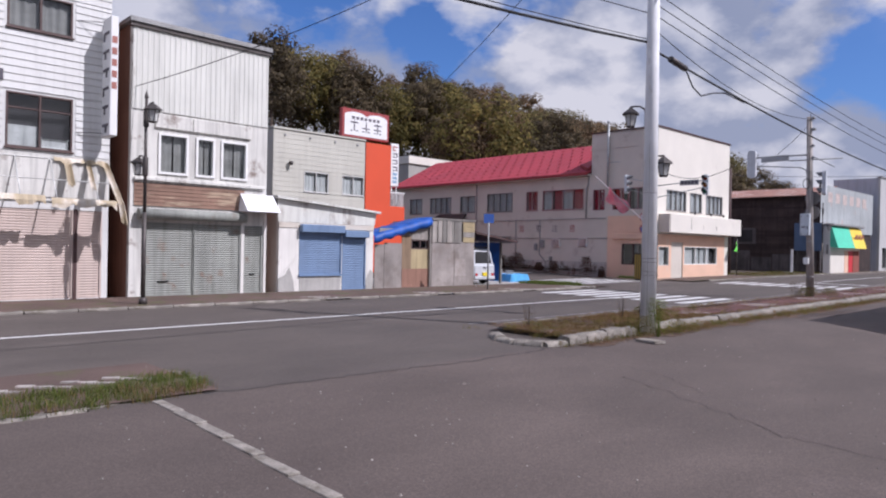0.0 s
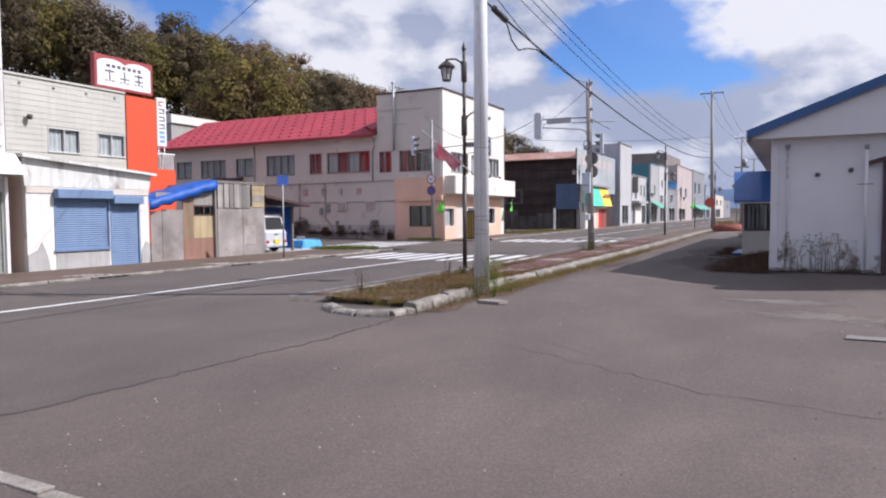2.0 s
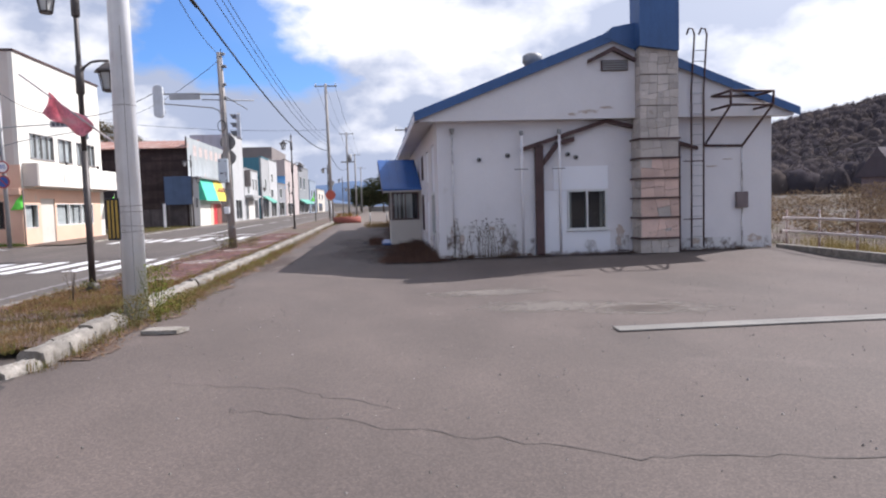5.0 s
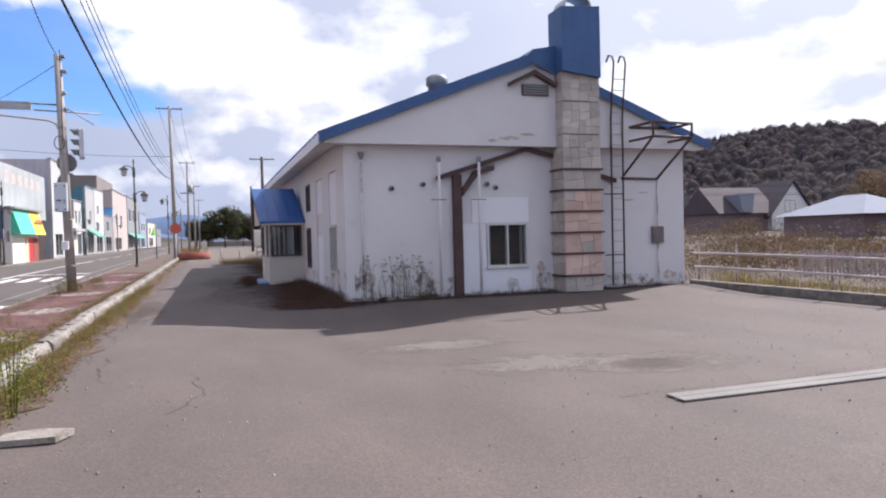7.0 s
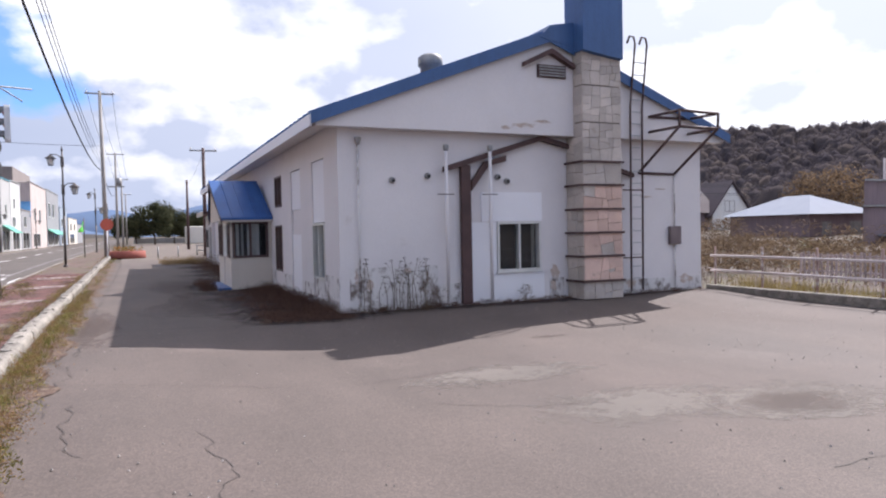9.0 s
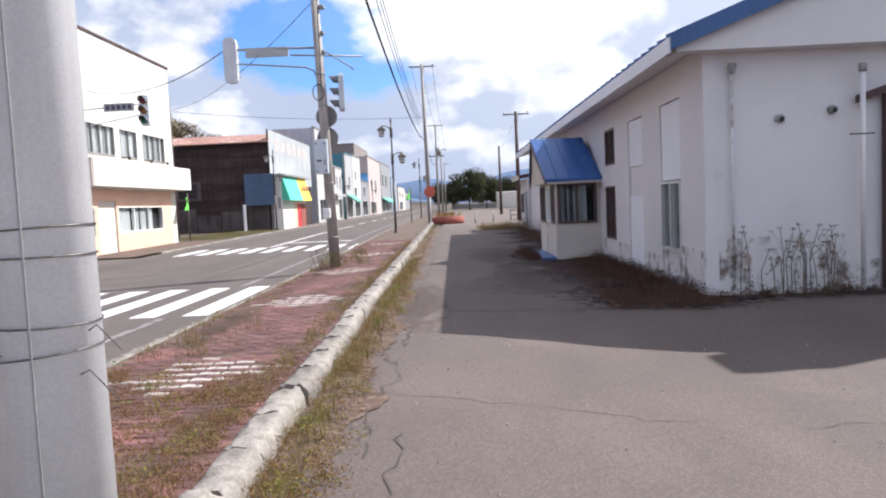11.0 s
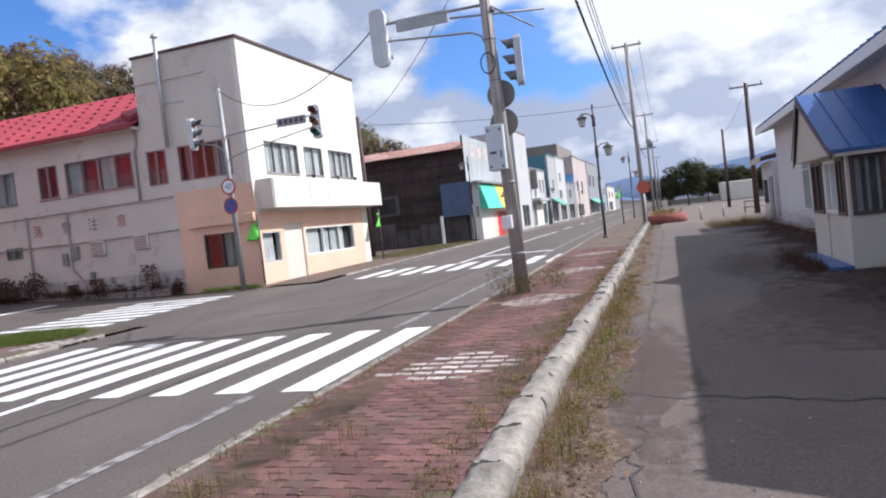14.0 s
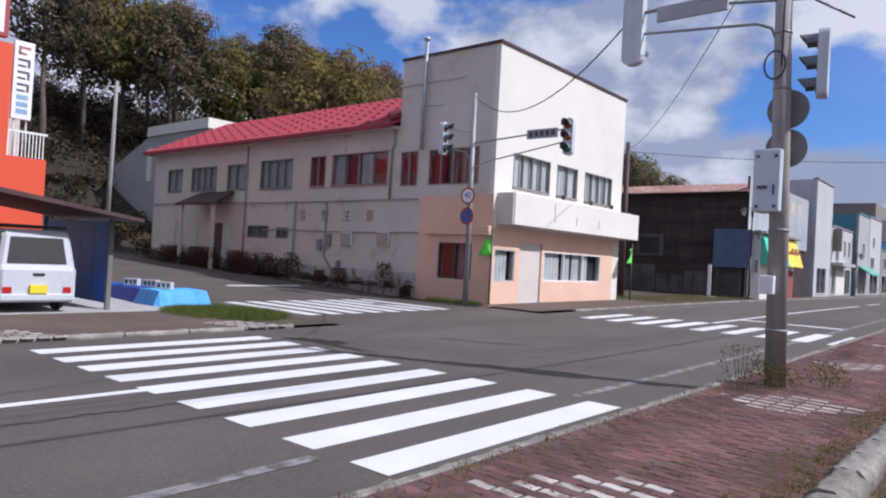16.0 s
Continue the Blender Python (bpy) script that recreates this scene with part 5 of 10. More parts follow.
for sy0, sy1, sz0, sz1 in ((Y0, Y1, 6.05, 8.14), (Y0, Y1, 3.4, 4.76), (Y0, 14.0, 4.76, 6.05), (15.78, 16.6, 4.76, 6.05)):
    bm = bmnew()
    siding(bm, BX + 0.004, sy0, sy1, sz0, sz1, 0.27, 0.016)
    wpart("siding", bm, M_BEIGE, shop)
for y0, w in ((14.06, 1.64), (16.66, 1.58)):
    window(shop, (BX, y0, 4.83), PY, PX, w, 1.14, M_ALU, 2, M_CURTAIN, curt_parts=[(0.02, 0.48), (0.5, 1.0)], sill=0.06)
bbox_part("orange_bay", M_ORANGE, shop, BX - 8, 18.32, 0, BX + 0.08, 20.24, 8.1)
bbox_part("roof_rim", M_BEIGE, shop, BX - 9, Y0 - 0.05, BT + 0.004, BX + 0.08, Y1, BT + 0.1)
bm = bmnew()
lathe(bm, [(0.0, 0), (0.09, 0.0), (0.13, 0.22), (0.0, 0.23)], (BX + 0.22, 13.1, 6.2), 10)
tube(bm, [(BX, 13.1, 6.35), (BX + 0.22, 13.1, 6.4)], 0.03, n=6)
wpart("wall_lamp", bm, M_IRON, shop)
for y in (12.8, 14.4, 16.1, 17.7):
    bm = bmnew()
    lathe(bm, [(0.065, 0), (0.065, 0.05), (0.0, 0.07)], (BX + 0.018, y, 7.85), 8, "x")
    wpart("vent_cap", bm, M_GREYMETAL, shop)
bbox_part("orange_block", M_ORANGE, shop, BX - 8, 20.243, 0, BX, 21.5, 4.35)
for k in range(11):
    y = 20.27 + 1.1 * k / 10
    bbox_part("baluster", M_FRAMEW, shop, BX - 0.05, y, 4.35, BX - 0.02, y + 0.03, 5.18)
bbox_part("balcony_rail", M_FRAMEW, shop, BX - 0.07, 20.25, 5.18, BX, 21.5, 5.25)
bbox_part("rear_wall", M_BEIGE, shop, BX - 8, 20.26, 4.36, BX - 2.2, 21.3, 6.9)
rs = thing("roof_sign", "white rooftop sign with dark red border and dark characters", "sign", at=(BX, 18.3, BT))
bbox_part("panel", M_SIGNRIM, rs, BX - 0.3, 16.6, 8.3, BX, 20.1, 9.98, bevel=0.01)
bm = bmnew()
pts = []
for k in range(17):
    t = k / 16
    pts.append((BX + 0.004, 16.75 + 3.2 * t, 9.62 + 0.2 * abs(math.sin(2 * math.pi * t)) ** 0.6))
pts += [(BX + 0.004, 19.95, 8.42), (BX + 0.004, 16.75, 8.42)]
prism(bm, pts, (0.012, 0, 0))
wpart("face", bm, M_SIGNWHITE, rs)
for k, cy in enumerate((17.45, 18.33, 19.2)):
    for dy, dz, w, h in ((-0.28, 0.2, 0.56, 0.08), (-0.28, -0.08, 0.56, 0.07), (-0.04, -0.28, 0.08, 0.62), (-0.28, -0.28, 0.14, 0.07), (0.12, -0.28, 0.16, 0.07)):
        if (k, dz) in ((0, -0.08), (1, 0.2)):
            continue
        bbox_part("letter_bar", M_INK, rs, BX + 0.016, cy + dy, 8.95 + dz, BX + 0.022, cy + dy + w, 8.95 + dz + h)
for k in range(7):
    bbox_part("letter_bar", M_INK, rs, BX + 0.016, 17.28 + 0.31 * k, 9.38, BX + 0.022, 17.48 + 0.31 * k, 9.55)
for y in (17.0, 18.4, 19.8):
    bm = bmnew()
    tube(bm, [(BX - 0.34, y, 8.0), (BX - 0.34, y, 9.9)], 0.03, n=6)
    wpart("strut", bm, M_GREYMETAL, rs)
vs2 = thing("blade_sign", "upright white sign with grey lettering on brackets", "sign", at=(BX + 0.3, 20.8, 5.6))
bbox_part("panel", M_SIGNWHITE, vs2, BX - 0.1, 20.3, 5.62, BX + 0.04, 20.92, 8.28, bevel=0.01)
for k in range(4):
    z = 8.1 - 0.42 * k
    bbox_part("letter_bar", M_INKRED if k == 0 else M_INK, vs2, BX + 0.041, 20.42, z - 0.08, BX + 0.047, 20.8, z)
    bbox_part("letter_bar", M_INKRED if k == 0 else M_INK, vs2, BX + 0.041, 20.72 if k else 20.42, z - 0.28, BX + 0.047, 20.8 if k else 20.5, z - 0.08)
    bbox_part("letter_bar", M_INKRED if k == 0 else M_INK, vs2, BX + 0.041, 20.42, z - 0.28, BX + 0.047, 20.68, z - 0.21)
for k in range(3):
    z = 6.45 - 0.24 * k
    bbox_part("letter_bar", M_INKBLUE, vs2, BX + 0.041, 20.43, z - 0.17, BX + 0.047, 20.79, z)
for y in (20.42, 20.8):
    bm = bmnew()
    tube(bm, [(BX - 0.04, y, 4.36), (BX - 0.04, y, 5.64)], 0.035, n=6)
    wpart("bracket", bm, M_STEEL, vs2)

# --- patched lean-to with a blue tarpaulin roof ---
shed = thing("shed", "patched lean-to of weathered sheets under a blue tarpaulin", "shed", at=(-18.5, 14, 0))
x0 = -17.95
M_SHEET = surf("weathered_sheet", (0.33, 0.295, 0.275), 0.25, 1.0, 40, 0.9, bump=0.3, streak=0.08, each=0.2, stain=(0.21, 0.175, 0.155), stain_at=0.5, stain_scale=1.3, stain_soft=0.2)
for k, (a, b) in enumerate(((14.05, 15.45), (15.45, 16.78))):
    bbox_part("sheet", M_SHEET, shed, x0 - 0.03, a, 0.05, x0 + 0.008 * k, b - 0.008, 2.1)
bbox_part("patch_board", M_SHEET, shed, x0 + 0.012, 15.5, 0.5, x0 + 0.022, 16.2, 1.3)
rnd = random.Random(2)
y = 14.05
while y < 15.9:
    w = rnd.uniform(0.12, 0.3)
    bbox_part("board", M_TIMBERP if rnd.random() < 0.6 else M_TIMBER, shed, x0 + 0.014, y, 2.05, x0 + 0.03 + rnd.uniform(0, 0.03), min(y + w, 15.95), 3.03 + rnd.uniform(-0.05, 0.06))
    y += w + rnd.uniform(0.0, 0.06)
for k in range(4):
    bbox_part("board", M_PLY if k != 1 else M_TIMBER, shed, x0 + 0.014, 16.0, 2.08 + 0.24 * k, x0 + 0.03, 16.76, 2.31 + 0.24 * k)
bbox_part("beam", M_TIMBERP, shed, x0 - 0.05, 14.0, 3.04, x0 + 0.06, 16.8, 3.15)
for y in (14.02, 16.76):
    bbox_part("post", M_TIMBER, shed, x0 - 0.11, y - 0.05, 0, x0 - 0.034, y + 0.05, 3.04)
bbox_part("side_wall", M_TIMBER, shed, x0 - 3.0, 16.76, 0, x0 - 0.113, 16.84, 2.95)
x1 = x0 - 0.16
for nm, mat, a, b, z0, z1, out in (("sheet", M_SHEET, 10.95, 11.45, 0.05, 1.9, 0.0), ("sheet", M_SHEET, 11.46, 12.42, 0.05, 1.97, 0.014), ("base_board", M_BROWNWALL, 12.43, 14.0, 0.05, 0.86, 0.02), ("post", M_PLYOLD, 12.43, 12.95, 0.863, 2.3, 0.01), ("ply_board", M_PLY, 12.953, 14.0, 0.863, 1.72, 0.004), ("lintel", M_TIMBER, 12.953, 14.0, 2.15, 2.75, 0.012), ("sheet", M_SHEET, 11.2, 12.95, 2.303, 2.6, 0.0)):
    bbox_part(nm, mat, shed, x1 - 0.03, a, z0, x1 + out, b, z1)
window(shed, (x1, 12.96, 1.73), PY, PX, 1.03, 0.41, M_FRAMEB, 2, None, proud=0.01)
bm = bmnew()
g, vs = 18, {}
for i in range(g + 1):
    for j in range(6):
        y = 10.75 + 3.3 * i / g
        z = 2.28 + 0.86 * i / g + 0.02 * math.sin(2.1 * i + j) + 0.012 * math.sin(5.0 * i)
        q = (-0.34, -0.16, 0.0, 0.03, 0.02, -0.04)[j] * (1.0 + 0.12 * math.sin(1.7 * i))
        vs[i, j] = bm.verts.new((x0 + (0.05, 0.06, 0.0, -0.5, -1.1, -1.8)[j] + 0.015 * math.sin(3.1 * i + j), y, z + q))
for i in range(g):
    for j in range(5):
        bm.faces.new((vs[i, j], vs[i + 1, j], vs[i + 1, j + 1], vs[i, j + 1])).smooth = True
tp = wpart("tarpaulin", bm, M_TARP, shed, "crumpled blue tarpaulin")
tp.modifiers.new("cloth", "SOLIDIFY").thickness = 0.02
bbox_part("roof", M_TIMBER, shed, -21.0, 14.25, 2.93, -18.0, 16.85, 3.03)

# --- carport, van, tarpaulin heap ---
port = thing("carport", "small carport with dark roof and blue side sheets", "carport", at=(-20, 18.8, 0))
bm = bmnew()
prism(bm, [(-17.9, 16.86, 2.52), (-17.9, 19.9, 2.12), (-17.9, 19.9, 2.2), (-17.9, 16.86, 2.62)], (-5.0, 0, 0.1))
wpart("roof", bm, M_BROWN, port)
bbox_part("post", M_TIMBERP, port, -18.72, 19.45, 0, -18.62, 19.55, 2.16)
bbox_part("post", M_TIMBERP, port, -22.7, 19.45, 0.05, -22.6, 19.55, 2.24)
for k in range(5):
    bbox_part("side_sheet", M_TARP, port, -19.5 - 0.77 * k, 19.48, 0.2, -18.74 - 0.77 * k, 19.5 + 0.012 * (k % 2), 2.12)

van = thing("van", "small silver-white van parked under the carport, tail outwards", "van", at=(-18.2, 17.9, 0.05))
VY0, VY1, VX = 17.13, 18.6, -18.25
bm = bmnew()
prof = [(0.0, 0.28), (0.0, 0.95), (-0.09, 1.05), (-0.2, 1.66), (-0.34, 1.80), (-2.3, 1.82), (-2.75, 1.2), (-3.25, 0.98), (-3.35, 0.6), (-3.3, 0.28)]
outs = []
for inset, wy in ((0.06, 0.0), (0.0, 0.07), (0.0, 1.43), (0.06, 1.5)):
    outs.append([bm.verts.new((VX + x * (1 - 0.0) - (inset if k < 5 else -inset), VY0 + wy + (0.09 if z > 1.2 else 0.0) * (1 if wy < 0.7 else -1), z - (inset * 0.5 if z > 1.0 else 0))) for k, (x, z) in enumerate(prof)])
for a, b in zip(outs, outs[1:]):
    for k in range(len(prof)):
        bm.faces.new((a[k], a[(k + 1) % len(prof)], b[(k + 1) % len(prof)], b[k])).smooth = False
bm.faces.new(outs[0])
bm.faces.new(outs[-1][::-1])
wpart("body", bm, M_VAN, van)
bm = bmnew()
prism(bm, [(VX - 0.092, VY0 + 0.16, 1.09), (VX - 0.092, VY1 - 0.16, 1.09), (VX - 0.192, VY1 - 0.23, 1.64), (VX - 0.192, VY0 + 0.23, 1.64)], (0.012, 0, 0.002))
wpart("rear_window", bm, M_BLACK, van)
for y in (VY0 + 0.08, VY1 - 0.24):
    bbox_part("tail_lamp", M_REDLENS, van, VX - 0.02, y, 0.47, VX + 0.02, y + 0.16, 0.6)
bbox_part("number_plate", M_YELLOW, van, VX, 17.7, 0.47, VX + 0.075, 18.03, 0.64)
bbox_part("bumper", M_VAN, van, VX - 0.1, VY0 + 0.01, 0.3, VX + 0.06, VY1 - 0.01, 0.46, bevel=0.03)
bbox_part("handle", M_BLACK, van, VX, 17.76, 0.84, VX + 0.02, 17.98, 0.89)
bbox_part("roof_rack", M_BLACK, van, VX - 2.2, VY0 + 0.15, 1.84, VX - 0.25, VY1 - 0.15, 1.9)
for x in (-0.7, -2.65):
    for y in (VY0 + 0.02, VY1 - 0.17):
        bm = bmnew()
        lathe(bm, [(0.1, 0.0), (0.27, 0.0), (0.29, 0.03), (0.29, 0.12), (0.27, 0.15), (0.1, 0.15)], (VX + x, y, 0.34), 18, "y")
        wpart("wheel", bm, M_BLACK, van)

heap = thing("tarpaulin_heap", "heap of goods under blue tarpaulins", "tarpaulin", at=(-20.5, 21, 0))
for name, m, xa, xb, ya, yb, zt in (("tarpaulin", M_TARP, -23.4, -19.7, 20.95, 22.45, 0.44), ("tarpaulin", M_TARPL, -20.35, -19.12, 20.9, 22.5, 0.46)):
    bm = bmnew()
    rnd = random.Random(int(ya * 10))
    g, vs = 12, {}
    for i in range(g + 1):
        for j in range(g + 1):
            u, v = i / g, j / g
            edge = min(u, 1 - u, v, 1 - v)
            z = zt * min(1, edge / 0.085) + rnd.uniform(-0.018, 0.018) * (edge > 0) + (0.05 if edge <= 0 else 0.0)
            vs[i, j] = bm.verts.new((xa + (xb - xa) * u + rnd.uniform(-0.012, 0.012), ya + (yb - ya) * v + rnd.uniform(-0.012, 0.012), z))
    for i in range(g):
        for j in range(g):
            bm.faces.new((vs[i, j], vs[i + 1, j], vs[i + 1, j + 1], vs[i, j + 1]))
    wpart(name, bm, m, heap)


def cinder_block():
    ob = thing("concrete_block", "grey hollow concrete block weighing down the tarpaulin", "concrete block", group="concrete blocks on the tarpaulin")
    bm = bmnew()
    pierced(bm, (-0.2, -0.1, 0), PX, 0.4, 0, 0.19, (0, 0.2, 0), [(0.035, 0.115, 0.04, 0.15), (0.16, 0.24, 0.04, 0.15), (0.285, 0.365, 0.04, 0.15)])
    part("block", bm, M_BLOCK, ob)
    return ob


cb = cinder_block()
cb.matrix_basis = pose(-21.6, 21.45, 0.44, 0, 0, 35)
for k, (x, y, a) in enumerate(((-20.6, 21.5, 30), (-19.75, 21.45, 38))):
    copy_thing(cb, pose(x, y, 0.46, 0, 0, a))

# --- corner building: white block and red-roofed wing ---
CX, CY = -17.06, 32.2
corner = thing("house", "two-storey white corner building with red-roofed wing and peach ground floor", "house", at=(CX, CY, 0))
CX0, CY1, CT = -21.93, 42.35, 9.6
fw = [(33.35, 35.92), (36.46, 38.12), (38.78, 41.3)]
fh = [(a - CY, b - CY, 4.5, 5.78) for a, b in fw] + [(32.4 - CY, 33.72 - CY, 0.95, 2.15), (35.75 - CY, 40.55 - CY, 1.0, 2.2), (34.02 - CY, 35.58 - CY, 0.1, 2.45)]
bm = bmnew()
pierced(bm, (CX, CY, -0.1), PY, CY1 - CY, -0.1, CT, (-0.22, 0, 0), fh)
wpart("front_wall", bm, M_FACADE, corner)
SW = [(-31.45, -28.88), (-27.55, -26.48), (-26.05, -22.52)]
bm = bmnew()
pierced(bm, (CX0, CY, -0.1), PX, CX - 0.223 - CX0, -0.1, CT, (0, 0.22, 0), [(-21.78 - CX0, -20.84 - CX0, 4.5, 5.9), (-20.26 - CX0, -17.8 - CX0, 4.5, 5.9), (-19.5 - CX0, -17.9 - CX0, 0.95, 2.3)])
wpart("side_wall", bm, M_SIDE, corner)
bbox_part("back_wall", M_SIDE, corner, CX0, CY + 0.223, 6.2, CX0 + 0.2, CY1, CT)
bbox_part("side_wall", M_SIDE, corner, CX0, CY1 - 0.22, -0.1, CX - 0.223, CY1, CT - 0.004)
bbox_part("roof", M_GREYMETAL, corner, CX0 + 0.2, CY + 0.23, CT - 0.4, CX - 0.23, CY1 - 0.23, CT - 0.3)
bbox_part("parapet_cap", M_BROWN, corner, CX0 - 0.05, CY - 0.06, CT, CX + 0.06, CY + 0.26, CT + 0.1)
bbox_part("parapet_cap", M_BROWN, corner, CX - 0.26, CY + 0.262, CT, CX + 0.06, CY1 + 0.05, CT + 0.1)
bbox_part("floor_slab", M_DARK, corner, CX0, CY + 0.3, 3.1, CX - 0.3, CY1 - 0.3, 3.25)
for a, b in fw:
    window(corner, (CX, a, 4.5), PY, PX, b - a, 1.28, M_OLDFRAME, 4 if b - a > 2.2 else 2, M_CURTAIN, bar=0.035, sill=0.06, curt_parts=[(0.0, 0.48), (0.5, 1.0)])
window(corner, (CX, 32.4, 0.95), PY, PX, 1.32, 1.2, M_ALU, 1, M_CURTAIN, curt_parts=[(0.0, 0.8)])
window(corner, (CX, 35.75, 1.0), PY, PX, 4.8, 1.2, M_FRAMEW, 3, M_CURTAIN, curt_parts=[(0.02, 0.30), (0.34, 0.48), (0.52, 0.66), (0.70, 0.82)])
bbox_part("door", M_CREAM, corner, CX - 0.18, 34.02, 0.1, CX - 0.04, 35.58, 2.45)
# peach ground floor skins, set proud of the white wall
for y0, y1, z0, z1 in ((CY + 0.0, 32.4, 0.0, 2.93), (32.4, 33.72, 0.0, 0.95), (32.4, 33.72, 2.15, 2.93), (33.72, 34.02, 0, 2.93), (34.02, 40.55, 2.45, 2.93), (35.58, 35.75, 0, 2.45), (35.75, 40.55, 0, 1.0), (35.75, 40.55, 2.2, 2.45), (40.55, 41.7, 0, 2.93)):
    bbox_part("peach_panel", M_PEACH, corner, CX + 0.004, y0, z0, CX + 0.03, y1, z1)
for x0, x1, z0, z1 in ((-20.6, -19.5, -0.05, 4.1), (-17.9, CX + 0.03, -0.05, 4.1), (-19.5, -17.9, 2.3, 4.1), (-19.5, -17.9, -0.05, 0.95)):
    bbox_part("peach_panel", M_PEACH, corner, x0, CY - 0.03, z0, x1, CY - 0.004, z1)
bbox_part("canopy_band", M_PEACH, corner, -20.1, CY - 0.22, 2.6, CX + 0.02, CY - 0.032, 2.95, bevel=0.02)
window(corner, (-19.5, CY, 0.95), PX, (0, -1, 0), 1.6, 1.35, M_FRAMEB, 2, M_GREYCURT, curt_parts=[(0.5, 0.7)], proud=0.04)
window(corner, (-20.26, CY, 4.5), PX, (0, -1, 0), 2.46, 1.4, M_PINKFRAME, 4, M_CURTRED, curt_parts=[(0.04, 0.3), (0.42, 0.5)])
bbox_part("blind", M_GREYCURT, corner, -18.75, CY + 0.19, 4.55, -17.95, CY + 0.2, 5.85)
bm = bmnew()
tube(bm, [(-17.15, 41.5, 0), (-17.15, 41.5, 2.95)], 0.06, n=8)
wpart("drain_pipe", bm, M_PEACH, corner)
# front balcony box
bbox_part("balcony", M_FACADE, corner, CX + 0.004, 32.5, 3.03, -16.3, 42.75, 4.2, bevel=0.02)
bbox_part("balcony_end", M_SIDE, corner, CX + 0.004, 32.44, 3.05, -16.35, 32.496, 4.18)
for y in (35.2, 36.9, 38.8):
    bbox_part("rust_streak", M_GREYCURT, corner, -16.299, y, 3.3, -16.29, y + 0.04, 4.0 if y < 36 else 3.65)
for y in (36.2, 38.5, 40.4):
    bm = bmnew()
    lathe(bm, [(0.0, -0.02), (0.06, -0.02), (0.09, 0.14), (0.0, 0.16)], (-16.55, y, 4.32), 8)
    tube(bm, [(-16.9, y, 4.42), (-16.55, y, 4.42)], 0.02, n=5)
    wpart("spot_lamp", bm, M_IRON, corner)
# stovepipe and pipes on the side wall
bm = bmnew()
tube(bm, [(-20.55, CY - 0.18, 5.9), (-20.55, CY - 0.18, 10.15)], 0.075, n=8)
lathe(bm, [(0.14, 0), (0.14, 0.05), (0.03, 0.18)], (-20.55, CY - 0.18, 10.2), 10)
tube(bm, [(-20.55, CY, 7.6), (-20.55, CY - 0.18, 7.6), (-19.6, CY - 0.06, 7.6)], 0.02, n=5)
wpart("flue", bm, M_STEEL, corner)
bbox_part("ledge", M_SIDE, corner, -22.0, CY - 0.05, 8.55, -18.6, CY - 0.004, 8.62)
# the wing
WX0 = -42.2
WW = [(-40.6, -39.0), (-38.0, -35.45), (-34.4, -32.75)]
wing_holes = [(a - WX0, b - WX0, 4.62, 6.02) for a, b in SW[:3]] + [(a - WX0, b - WX0, 4.65, 5.95) for a, b in WW]
wing_holes += [(-32.3 - WX0, -30.55 - WX0, 2.2, 2.82), (-29.9 - WX0, -28.95 - WX0, 2.22, 2.75)]
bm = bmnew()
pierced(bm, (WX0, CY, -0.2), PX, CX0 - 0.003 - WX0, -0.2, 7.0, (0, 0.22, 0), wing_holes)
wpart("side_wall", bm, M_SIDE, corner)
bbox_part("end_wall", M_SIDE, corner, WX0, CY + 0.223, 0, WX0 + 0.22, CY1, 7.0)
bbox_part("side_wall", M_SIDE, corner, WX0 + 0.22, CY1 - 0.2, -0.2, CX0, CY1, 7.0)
bbox_part("floor_slab", M_DARK, corner, WX0 + 0.3, CY + 0.4, 3.3, CX0, CY1 - 0.3, 3.5)
window(corner, (-21.78, CY, 4.5), PX, (0, -1, 0), 0.94, 1.4, M_PINKFRAME, 2, M_CURTRED)
for k, (a, b) in enumerate(SW[:3]):
    red = k != 0
    window(corner, (a, CY, 4.62), PX, (0, -1, 0), b - a, 1.4, M_PINKFRAME if red else M_OLDFRAME, 4 if b - a > 2 else 2, M_CURTRED if red else M_CURTAIN, sill=0.06, curt_parts=[(0.02, 0.98)] if k in (1, 3) else [(0.27, 0.48), (0.76, 0.99)] if k == 2 else [(0.0, 0.99)])
for a, b in ((-26.0, -25.2), (-24.3, -23.45)):
    bbox_part("blind", M_CURTAIN, corner, a, CY + 0.19, 4.67, b, CY + 0.2, 5.97)
for a, b in WW:
    window(corner, (a, CY, 4.65), PX, (0, -1, 0), b - a, 1.3, M_OLDFRAME, 2 if b - a < 2.2 else 4, M_CURTAIN, sill=0.05)
for a, b, z0, z1 in ((-32.3, -30.55, 2.2, 2.82), (-29.9, -28.95, 2.22, 2.75)):
    window(corner, (a, CY, z0), PX, (0, -1, 0), b - a, z1 - z0, M_OLDFRAME, 2, M_GREYCURT)
# red roof with rows of snow stops
RY, RZ0, RZ1 = 37.2, 7.05, 9.75
bm = bmnew()
for ya, za, yb, zb in ((31.72, RZ0, RY, RZ1), (RY, RZ1, 42.8, RZ0)):
    prism(bm, [(WX0 - 0.45, ya, za), (WX0 - 0.45, yb, zb), (WX0 - 0.45, yb, zb - 0.12), (WX0 - 0.45, ya, za - 0.12)], (CX0 - 0.01 - WX0 + 0.45, 0, 0))
wpart("roof", bm, M_REDROOF, corner, "red sheet-metal roof")
bm = bmnew()
slope = (RZ1 - RZ0) / (RY - 31.72)
x = WX0 - 0.4
